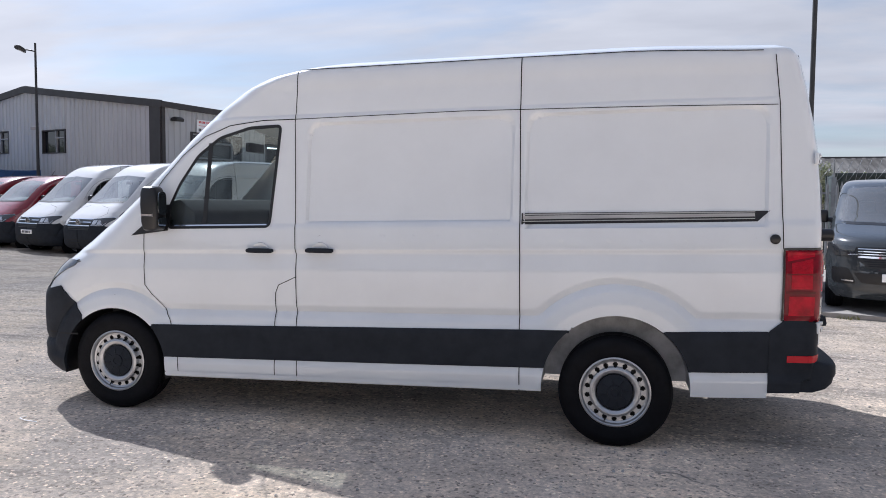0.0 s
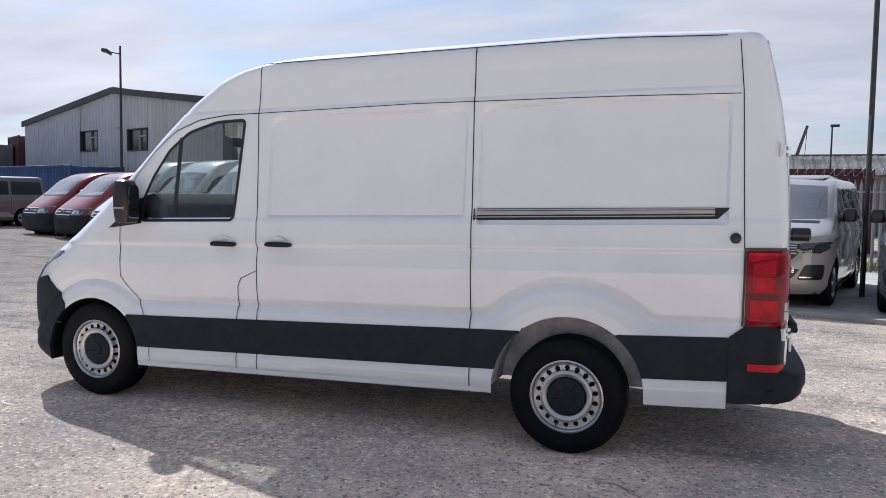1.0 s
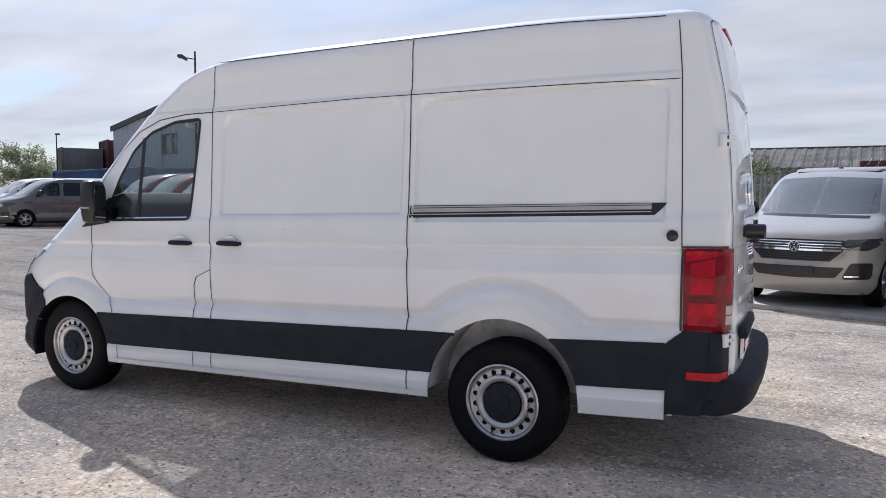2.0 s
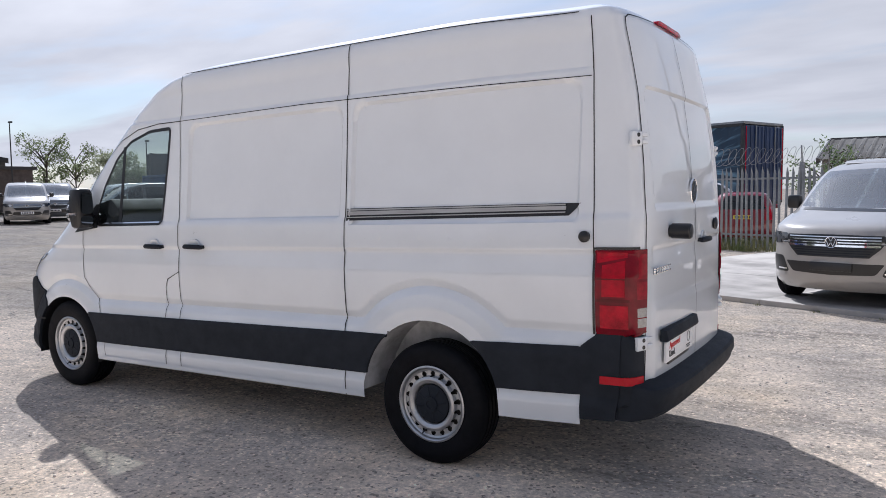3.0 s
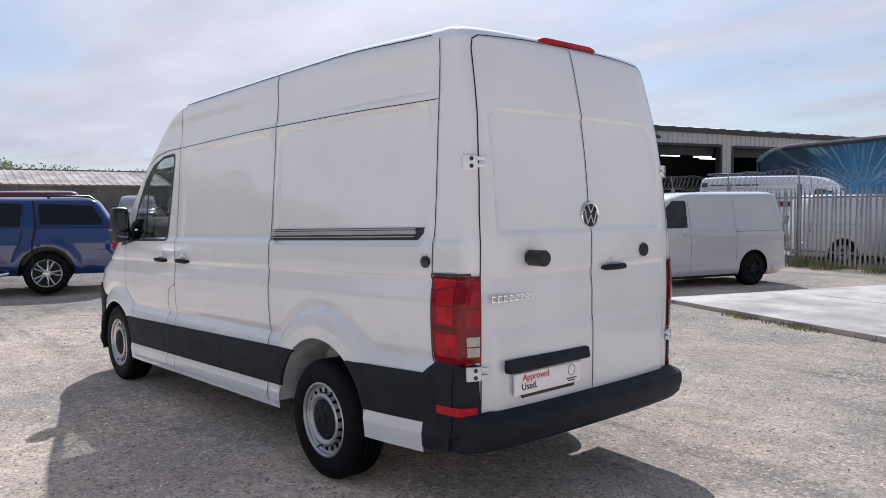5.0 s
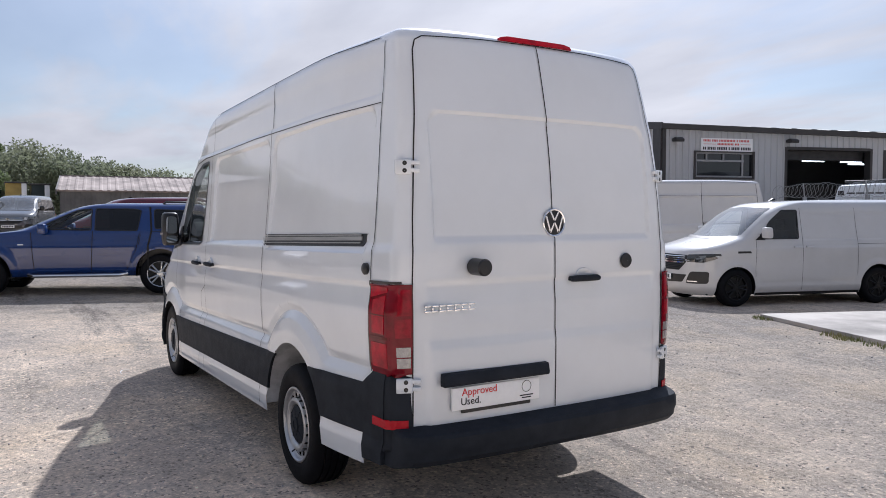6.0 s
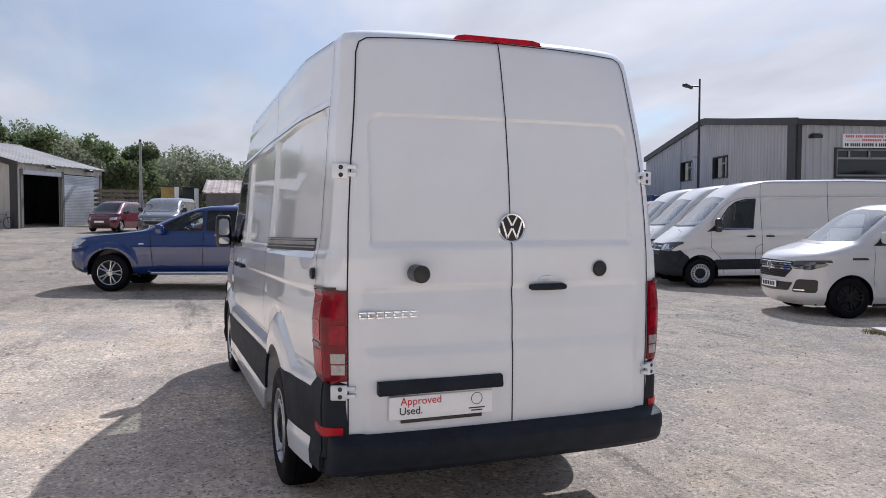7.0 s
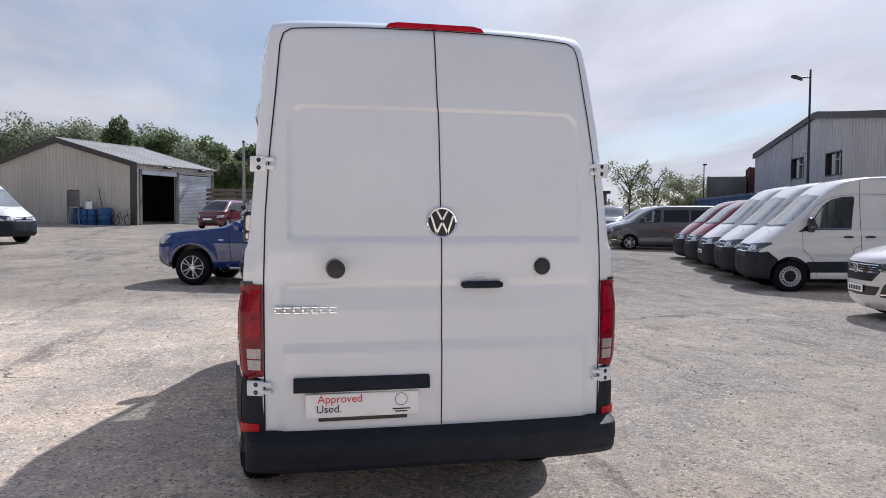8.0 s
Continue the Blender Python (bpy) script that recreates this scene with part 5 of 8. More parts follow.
# loose stones
STONE = material("loose_stone", (0.52, 0.49, 0.45), 0.9, vary=0.4, scale=8, color2=(0.34, 0.32, 0.30))
vs, fs = [], []
ico = bmesh.new(); bmesh.ops.create_icosphere(ico, subdivisions=1, radius=1.0)
iv = [v.co.copy() for v in ico.verts]; fi = [tuple(v.index for v in f.verts) for f in ico.faces]
ico.free()
for k in range(5200):
    x, y = rg.uniform(-9, 7), rg.uniform(-0.5, 14)
    if -4.6 < x < 1.5 and 4.9 < y < 6.9:
        continue
    r = 0.0035 + 0.010 * rg.random() ** 4
    i = len(vs)
    q = Euler((rg.random() * 6, rg.random() * 6, rg.random() * 6)).to_quaternion()
    sc = Vector((rg.uniform(0.7, 1.4), rg.uniform(0.7, 1.2), rg.uniform(0.5, 0.9))) * r
    z = float(ground_z(x, y))
    vs += [tuple(q @ Vector((c.x * sc.x, c.y * sc.y, c.z * sc.z)) + Vector((x, y, z + r * 0.3))) for c in iv]
    fs += [tuple(i + a for a in f) for f in fi]
me = bpy.data.meshes.new("grit"); me.from_pydata(vs, [], fs)
tagged(link_mesh("grit", me, STONE, None, "", 0), "loose pale grit scattered over the yard", "gravel", kind="stuff")
# a bleached strip of plastic on the ground by the front wheel
tagged(part("plastic_strip", tube_bm([(-4.10, 4.56, 0.004), (-4.10, 4.49, 0.008), (-4.02, 4.46, 0.008), (-3.93, 4.46, 0.004)], 0.004, 6), PLATE), "thin bleached plastic strip lying on the tarmac", "litter")

# ---- other vehicles ----
T6_ROWS = [
    (0.22, -3.72, 0.90, 0.86, 0.75, 2.6, 0.20, 3), (0.33, -3.86, 0.97, 0.92, 0.80, 2.6, 0.20, 3), (0.55, -3.90, 1.00, 0.945, 0.82, 2.6, 0.20, 3.2), (0.80, -3.89, 0.995, 0.950, 0.82, 2.6, 0.20, 3.2),
    (0.96, -3.88, 0.99, 0.948, 0.80, 2.6, 0.20, 3.2), (1.05, -3.83, 0.985, 0.945, 0.78, 2.6, 0.20, 3.2), (1.11, -3.70, 0.98, 0.940, 0.72, 2.6, 0.20, 3.2), (1.17, -3.47, 0.97, 0.930, 0.66, 2.6, 0.20, 3.2),
    (1.27, -3.08, 0.96, 0.915, 0.52, 2.6, 0.20, 3.2), (1.45, -2.80, 0.945, 0.875, 0.42, 2.8, 0.20, 3.2), (1.70, -2.46, 0.91, 0.825, 0.38, 2.8, 0.20, 3.2), (1.83, -2.25, 0.88, 0.790, 0.40, 2.3, 0.20, 3.2),
    (1.90, -2.05, 0.85, 0.745, 0.48, 2.2, 0.22, 3), (1.935, -1.70, 0.80, 0.67, 0.45, 2.2, 0.22, 3), (1.955, -1.30, 0.70, 0.52, 0.40, 2.2, 0.22, 3), (1.97, -0.6, 0.4, 0.20, 0.3, 2.2, 0.2, 3), (1.975, -0.3, 0.1, 0.02, 0.1, 2.2, 0.1, 3)]


def t6_relief(x, z):
    r = 0.010 * smooth01((1.10 - z) / 0.03) - 0.006 * smooth01((0.98 - z) / 0.2)
    r = r - 0.010 * box_mask(x, z, -1.62, 0.75, 1.20, 1.72, 0.03)
    for cx in (0.0, -3.0):
        d = np.hypot(x - cx, z - 0.36)
        r = r + 0.018 * smooth01((0.50 - d) / 0.07)
    return r + 0.010 * smooth01((0.42 - z) / 0.05)


def transporter(place, colour, label, windows=0, style="black", lower=None, step=0.05, plate=True, dark_glass=True, group="parked vans", stripe=None, pop_top=False, dark_mirror=True):
    """A mid-size van; windows: 0 panel van, 2 glazed sides."""
    van = empty("van", place, label, "van", group)
    sh = Shell(T6_ROWS, step, t6_relief, None, 0.006, 1.3)
    win = round_poly([(-2.50, 1.24), (-1.72, 1.24), (-1.70, 1.76), (-2.02, 1.76), (-2.30, 1.55)], 0.03)
    reg = []
    if lower:
        reg.append(("lower_body", "side", [(-3.6, 0.2), (1.3, 0.2), (1.3, 1.07), (-3.6, 1.07)], lower, 0.002, False, "darker lower paint"))
    reg += [("lower_grille", "front", round_poly([(-0.02, 0.44), (0.50, 0.46), (0.60, 0.60), (-0.02, 0.60)], 0.02), BLACK, 0.004, True, "black lower grille"),
            ("fog_pocket", "front", round_poly([(0.56, 0.44), (0.86, 0.44), (0.88, 0.66), (0.66, 0.66)], 0.04), BLACK, 0.004, False, "black fog lamp pocket"),
            ("grille", "front", [(-0.02, 0.675), (0.44, 0.675), (0.56, 0.80), (0.58, 0.955), (-0.02, 0.965)], BLACK, 0.004, True, "black slatted grille"),
            ("headlamp", "front", round_poly([(0.585, 0.835), (0.82, 0.82), (0.915, 0.88), (0.945, 0.985), (0.595, 0.965)], 0.02), LAMP_DARK, 0.006, False, "clear headlamp"),
            ("windscreen", "front", round_poly([(-0.02, 1.27), (0.80, 1.30), (0.70, 1.80), (-0.02, 1.83)], 0.03), SCREEN, 0.0, True, "windscreen"),
            ("door_window", "side", win, GLASS, 0.0, False, "door glass"),
            ("tail_lamp", "side", [(0.86, 0.92), (0.985, 0.92), (0.96, 1.30), (0.86, 1.30)], RED_LENS, 0.006, False, "red tail lamp")]
    if windows:
        g = DARK_GLASS if dark_glass else GLASS
        reg += [("side_window", "side", round_poly([(-1.58, 1.24), (-0.52, 1.24), (-0.52, 1.76), (-1.56, 1.76)], 0.04), g, 0.002, False, "dark side glass"),
                ("side_window", "side", round_poly([(-0.42, 1.24), (0.72, 1.24), (0.66, 1.74), (-0.42, 1.76)], 0.04), g, 0.002, False, "dark side glass")]
    reg += [("rear_arch", "side", arc_poly(0.0, 0.36, 0.385, 0.1), None, 0, False, ""), ("front_arch", "side", arc_poly(-3.0, 0.36, 0.385, 0.1), None, 0, False, "")]
    make_body(sh, reg, van, colour)
    for s in (-1, 1):
        seam(sh, win + [win[0]], van, 0.02, "side", s, BLACK, 0.003, "window_seal")
        for line in ([(-2.62, 0.55), (-2.60, 1.22)], [(-1.64, 0.28), (-1.64, 1.80)], [(-0.46, 0.55), (-0.46, 1.80)], [(-0.46, 1.13), (0.90, 1.13)]):
            seam(sh, line, van, 0.006 if step < 0.05 else 0.010, "side", s)
        patch(sh, [(-2.98, 0.985), (-2.70, 0.985), (-2.73, 1.022), (-2.98, 1.022)], BLACK, van, "wing_strip", "side", s, 0.006, (4, 1))
        seam(sh, [(-2.6, 0.235), (-0.4, 0.235)], van, 0.05, "side", s, BLACK, 0.004, "sill_trim")
        patch(sh, [(-2.62, 1.22), (-2.42, 1.22), (-2.40, 1.36), (-2.44, 1.36)], BLACK, van, "mirror_base", "side", s, 0.01, (3, 3))
        mirror_unit(van, -2.46, 1.06, 1.34, s, BLACK if dark_mirror else colour, (0.13, 0.19, 0.20), False)
        patch(sh, [(-1.84, 1.075), (-1.66, 1.075), (-1.66, 1.105), (-1.84, 1.105)], colour, van, "handle", "side", s, 0.028, (4, 1), rim=0.02)
        patch(sh, [(-1.58, 1.075), (-1.40, 1.075), (-1.40, 1.105), (-1.58, 1.105)], colour, van, "handle", "side", s, 0.028, (4, 1), rim=0.02)
        arch_liner(van, sh, 0.0, 0.36, 0.385, BLACK, s)
        arch_liner(van, sh, -3.0, 0.36, 0.385, BLACK, s)
        for xx in (0.0, -3.0):
            wheel(van, xx, s * 0.835, style, 0.345, 0.225)
        seam(sh, [(s * 0.60, 0.93), (s * 0.76, 0.955), (s * 0.90, 0.985)], van, 0.018, "front", s, BLACK, 0.008, "lamp_brow")
        for y0, y1 in ((0.60, 0.70), (0.72, 0.86)):
            patch(sh, [(s * y0, 0.852), (s * y1, 0.85), (s * y1, 0.948), (s * y0, 0.942)], LAMP, van, "lamp_reflector", "front", s, 0.010, (3, 2))
        seam(sh, [(s * 0.56, 0.855), (s * 0.80, 0.842), (s * 0.90, 0.905)], van, 0.014, "front", s, LAMP, 0.011, "running_light")
        seam(sh, [(s * 0.60, 0.48), (s * 0.84, 0.48)], van, 0.02, "front", s, CHROME, 0.010, "fog_trim")
    for z, w, half, mt in ((0.700, 0.012, 0.42, PLASTIC), (0.730, 0.012, 0.45, PLASTIC), (0.760, 0.012, 0.48, PLASTIC), (0.790, 0.012, 0.50, PLASTIC), (0.822, 0.026, 0.56, CHROME), (0.862, 0.012, 0.56, CHROME), (0.898, 0.012, 0.56, CHROME), (0.935, 0.014, 0.56, CHROME)):
        seam(sh, [(-half, z), (0, z), (half, z)], van, w, "front", 1, mt, 0.014, "grille_bar")
    seam(sh, [(-0.72, 1.255), (0.05, 1.262), (0.72, 1.275)], van, 0.035, "front", 1, BLACK, 0.012, "wiper_tray")
    emblem(van, pose(float(sh.front(0, 0.86)) - 0.016, 0, 0.862 - 0.02, 90, 0, -90), 0.075)
    sweep(sh, 0.5, [(0.0, 0.62), (0.035, 0.60), (0.04, 0.36), (0.0, 0.30)], colour, van, "rear_bumper", "rear", 0.55, 0.1)
    part("underbody", box_bm(-3.5, 0.85, -0.78, 0.78, 0.20, 0.34, 0.03), UNDER, van)
    part("dashboard", prism_bm([(-2.9, 0.6), (-2.45, 0.6), (-2.40, 1.0), (-2.5, 1.22), (-2.9, 1.20)], -0.8, 0.8, 0.02), INTERIOR, van)
    part("bulkhead", box_bm(-1.66, -1.63, -0.76, 0.76, 0.35, 1.80, 0.01), INTERIOR, van) if not windows else part("rear_lining", box_bm(0.70, 0.74, -0.70, 0.70, 0.4, 1.75, 0.01), INTERIOR, van)
    for yy in (-0.42, 0.42):
        seat = empty("cab_seat"); seat.parent = van
        part("backrest", prism_bm([(-1.95, 0.75), (-1.80, 0.75), (-1.70, 1.38), (-1.78, 1.38)], yy - 0.24, yy + 0.24, 0.03), SEAT, seat)
        part("headrest", box_bm(-1.80, -1.70, yy - 0.12, yy + 0.12, 1.40, 1.58, 0.04), SEAT, seat)
    part("roof_aerial", prism_bm([(-1.72, 1.93), (-1.56, 1.945), (-1.57, 1.985), (-1.62, 1.985)], -0.03, 0.03, 0.008), BLACK, van)
    if pop_top:
        part("pop_top", prism_bm([(-1.9, 1.90), (0.70, 1.90), (0.66, 1.960), (-1.2, 1.990), (-1.80, 1.945)], -0.60, 0.60, 0.03), colour, van, "pop-up camping roof, closed")
    if plate:
        x0 = float(sh.front(0, 0.53)) - 0.012
        pl = part("number_plate", box_bm(x0 - 0.012, x0, -0.26, 0.26, 0.47, 0.58, 0.004), PLATE if plate == "white" else BLACK, van, "front plate with dark bars" if plate == "white" else "plain black plate")
        if plate == "white":
            for k in range(7):
                part("plate_bar", box_bm(x0 - 0.0145, x0 - 0.011, -0.215 + k * 0.064, -0.17 + k * 0.064, 0.49, 0.56), INK, pl)
    return van


def yard(x, y, z=None, yaw=69.0):
    return pose(x, y, float(ground_z(x, y)) - 0.01 if z is None else z, 0, 0, yaw)


transporter(yard(-4.39, 17.96, 0.0, 71.5), DUSTY_WHITE, "white panel van with black alloy wheels on the yard", 0, "black", plate="white", step=0.035, dark_mirror=False)
transporter(yard(2.55, 15.85, 0.075, 74.6), SILVER_WHITE, "pale beige camper van with closed pop-up roof on concrete", 2, "alloy", step=0.035, plate="black", pop_top=True)
transporter(yard(4.9, 14.95, 0.075, 74.6), DARK_GREY, "dark grey van with chrome grille bars on concrete", 2, "alloy", plate="white", step=0.035)
# row of panel vans by the workshop
ROW = Vector((-2.26, 0.85, 0))
for k, (col, lab, rf) in enumerate(((DUSTY_WHITE, "white high-roof panel van with dark bumper beside the workshop", "high"), (DUSTY_WHITE, "white high-roof panel van with dark bumper in a row", "high"),
                                    (DUSTY_WHITE, "white high-roof panel van with a white number plate", "high"), (RED_PAINT, "red standard-roof panel van with dark bumper in a row", "low"), (RED_PAINT, "red standard-roof panel van at the row's end", "low"))):
    p = Vector((-9.43, 19.91, 0)) + ROW * k
    crafter(pose(p.x, p.y, -0.03, 0, 0, 69.4), col, lab, rf, plate=(k == 2))
# far side of the yard
far_vans = [(-25.2, 23.1, 69.4, MID_GREY, 2, "grey glazed van parked at the row's far end", "alloy"),
            (-27.7, 24.0, 69.4, WHITE, 2, "white glazed van behind a grey one", "alloy"),
            (-35.0, 21.8, 152, SILVER_WHITE, 2, "silver camper van parked at the far fence", "alloy"),
            (-37.6, 24.8, 150, MID_GREY, 2, "silver grey van parked at the far fence", "alloy"),
            (-37.0, 17.0, 158, DARK_GREY, 2, "dark grey van facing the yard", "alloy"),
            (-37.6, 19.7, 158, DARK_GREY, 2, "dark van beside another at the far fence", "alloy")]
for x, y, yaw, col, wn_, lab, st in far_vans:
    transporter(yard(x, y, None, yaw), col, lab, wn_, st, step=0.07, plate="white", group="far parked vans")
crafter(pose(-29.2, -8.9, float(ground_z(-28, -5)), 0, 0, 249), DUSTY_WHITE, "white panel van near the shed", "high", plate=False)

# blue pick-up with a hard canopy
PK_ROWS = [
    (0.36, -3.88, 1.12, 0.84, 0.7, 2.8, 0.18, 4), (0.46, -4.06, 1.22, 0.93, 0.7, 2.8, 0.18, 4), (0.65, -4.10, 1.24, 0.955, 0.7, 2.8, 0.18, 4), (0.95, -4.07, 1.23, 0.955, 0.7, 2.8, 0.18, 4),
    (1.08, -3.98, 1.22, 0.945, 0.64, 2.8, 0.18, 4), (1.14, -3.70, 1.22, 0.940, 0.56, 2.8, 0.18, 4), (1.19, -3.10, 1.21, 0.930, 0.46, 2.8, 0.18, 4), (1.24, -2.62, 1.20, 0.915, 0.40, 2.8, 0.18, 4),
    (1.45, -2.22, 1.08, 0.850, 0.36, 2.8, 0.18, 4), (1.70, -1.76, 0.95, 0.770, 0.34, 2.7, 0.18, 4), (1.80, -1.52, 0.88, 0.725, 0.34, 2.6, 0.18, 4), (1.845, -1.30, 0.80, 0.65, 0.34, 2.4, 0.2, 3), (1.87, -1.0, 0.6, 0.5, 0.3, 2.2, 0.2, 3), (1.88, -0.5, 0.2, 0.1, 0.2, 2.2, 0.1, 3)]



def squat(z):
    """The cab and canopy stand a little lower than drawn."""
    return z if z < 1.24 else 1.24 + (z - 1.24) * 0.83


PK_ROWS = [(squat(r[0]), *r[1:]) for r in PK_ROWS]


def pk_relief(x, z):
    r = 0.010 * smooth01((1.02 - z) / 0.05) - 0.008 * smooth01((0.80 - z) / 0.15)
    for cx in (0.0, -3.1):
        d = np.hypot(x - cx, z - 0.42)
        r = r + 0.045 * smooth01((0.60 - d) / 0.06)
    return r


def pickup(place):
    van = empty("pickup_truck", place, "blue double-cab pick-up truck with matching hard canopy", "pickup truck")
    sh = Shell(PK_ROWS, 0.035, pk_relief, None, 0.0, 1.3)
    w1 = round_poly([(-2.20, 1.26), (-1.25, 1.24), (-1.25, 1.73), (-1.50, 1.70), (-1.85, 1.50)], 0.03)
    w2 = round_poly([(-1.18, 1.24), (-0.42, 1.23), (-0.36, 1.70), (-0.50, 1.73), (-1.18, 1.73)], 0.03)
    w3 = round_poly([(-0.10, 1.27), (0.96, 1.27), (0.78, 1.68), (-0.12, 1.72)], 0.05)
    w1, w2, w3 = ([(x, squat(z)) for x, z in w] for w in (w1, w2, w3))
    reg = [("front_bumper", "front", [(-0.02, 0.38), (0.80, 0.38), (0.80, 0.62), (-0.02, 0.62)], BLACK, 0.006, True, "black lower bumper"),
           ("grille", "front", [(-0.02, 0.84), (0.55, 0.84), (0.55, 1.03), (-0.02, 1.03)], BLACK, 0.004, True, "black grille"),
           ("headlamp", "front", round_poly([(0.60, 0.84), (0.90, 0.88), (0.93, 1.06), (0.60, 1.03)], 0.02), LAMP, 0.006, False, "headlamp"),
           ("windscreen", "front", [(-0.02, 1.265), (0.78, 1.28), (0.66, 1.663), (-0.02, 1.68)], DARK_GLASS, 0.001, True, "windscreen"),
           ("side_window", "side", w1, GLASS, 0.0, False, "front door glass"), ("side_window", "side", w2, DARK_GLASS, 0.002, False, "dark rear door glass"), ("canopy_window", "side", w3, DARK_GLASS, 0.002, False, "dark canopy glass"),
           ("tail_lamp", "side", [(1.10, 0.82), (1.3, 0.82), (1.3, 1.10), (1.10, 1.10)], RED_LENS, 0.006, False, "red tail lamp"),
           ("rear_arch", "side", arc_poly(0.0, 0.42, 0.455, 0.2), None, 0, False, ""), ("front_arch", "side", arc_poly(-3.1, 0.42, 0.455, 0.2), None, 0, False, "")]
    make_body(sh, reg, van, BLUE_PAINT)
    for s in (-1, 1):
        for w in (w1, w2, w3):
            seam(sh, w + [w[0]], van, 0.02, "side", s, BLACK, 0.003, "window_seal")
        seam(sh, [(-0.22, 0.45), (-0.22, 0.95), (-0.16, 1.22), (-0.20, 1.688)], van, 0.035, "side", s, GAP, 0.002)
        for line in ([(-1.25, 0.45), (-1.22, 1.23)], [(-2.25, 0.5), (-2.30, 1.20)], [(-0.40, 0.95), (-0.36, 1.15)], [(-0.62, 0.48), (-0.45, 0.85), (-0.38, 1.17)], [(-0.15, 1.205), (1.15, 1.20)]):
            seam(sh, line, van, 0.012, "side", s)
        part("side_step", tube_bm([(-2.35, s * 0.90, 0.40), (-2.25, s * 1.0, 0.38), (-0.75, s * 1.0, 0.38), (-0.62, s * 0.90, 0.40)], 0.035, 10), CHROME, van, "chrome side bar")
        mirror_unit(van, -2.05, 1.07, 1.27, s, BLUE_PAINT, (0.14, 0.22, 0.19), False)
        for xx in (-1.45, -0.62):
            patch(sh, [(xx, 1.075), (xx + 0.2, 1.075), (xx + 0.2, 1.11), (xx, 1.11)], BLUE_PAINT, van, "handle", "side", s, 0.03, (4, 1), rim=0.02)
        patch(sh, [(-2.52, 0.96), (-2.42, 0.96), (-2.42, 0.985), (-2.52, 0.985)], CHROME, van, "wing_badge", "side", s, 0.006, (2, 1))
        part("roof_rail", tube_bm([(0.0, s * 0.60, 1.72), (0.08, s * 0.60, 1.79), (0.72, s * 0.60, 1.78), (0.82, s * 0.60, 1.70)], 0.02, 8), BLACK, van)
        arch_liner(van, sh, 0.0, 0.42, 0.455, BLACK, s); arch_liner(van, sh, -3.1, 0.42, 0.455, BLACK, s)
        for xx in (0.0, -3.1):
            wheel(van, xx, s * 0.85, "alloy", 0.385, 0.25)
    part("rear_step_bumper", box_bm(1.18, 1.36, -0.86, 0.86, 0.46, 0.66, 0.04), CHROME, van, "chrome rear bumper")
    part("underbody", box_bm(-3.6, 1.1, -0.75, 0.75, 0.34, 0.50, 0.03), UNDER, van)
    part("cab_trim", box_bm(-2.4, -0.3, -0.70, 0.70, 0.8, 1.12, 0.02), INTERIOR, van)
    part("canopy_lining", box_bm(-0.20, 0.9, -0.62, 0.62, 0.8, 1.55, 0.02), INTERIOR, van)
    return van


BB = Vector((0.306, 0.952, 0))
pk = Vector((-12.98, 3.18, 0)) + BB * 3.30 + Vector((-BB.y, BB.x, 0)) * 0.99
pickup(pose(pk.x, pk.y, 0.03, 0, 0, math.degrees(math.atan2(BB.y, BB.x))) @ Matrix.Scale(1.065, 4))

# hatchbacks
HB_ROWS = [
    (0.20, -3.20, 0.62, 0.76, 0.7, 2.6, 0.4, 3), (0.32, -3.30, 0.72, 0.83, 0.7, 2.6, 0.4, 3), (0.55, -3.34, 0.76, 0.86, 0.7, 2.6, 0.4, 3), (0.74, -3.28, 0.76, 0.86, 0.7, 2.6, 0.4, 3),
    (0.85, -3.05, 0.75, 0.855, 0.65, 2.6, 0.4, 3), (0.94, -2.62, 0.74, 0.845, 0.55, 2.6, 0.4, 3), (1.02, -2.30, 0.73, 0.83, 0.5, 2.5, 0.4, 3), (1.25, -1.85, 0.66, 0.76, 0.45, 2.4, 0.4, 3),
    (1.42, -1.50, 0.55, 0.68, 0.42, 2.3, 0.4, 3), (1.49, -1.25, 0.45, 0.60, 0.4, 2.2, 0.35, 3), (1.52, -0.95, 0.3, 0.46, 0.3, 2.2, 0.3, 3), (1.535, -0.5, 0.1, 0.1, 0.2, 2.2, 0.1, 3)]


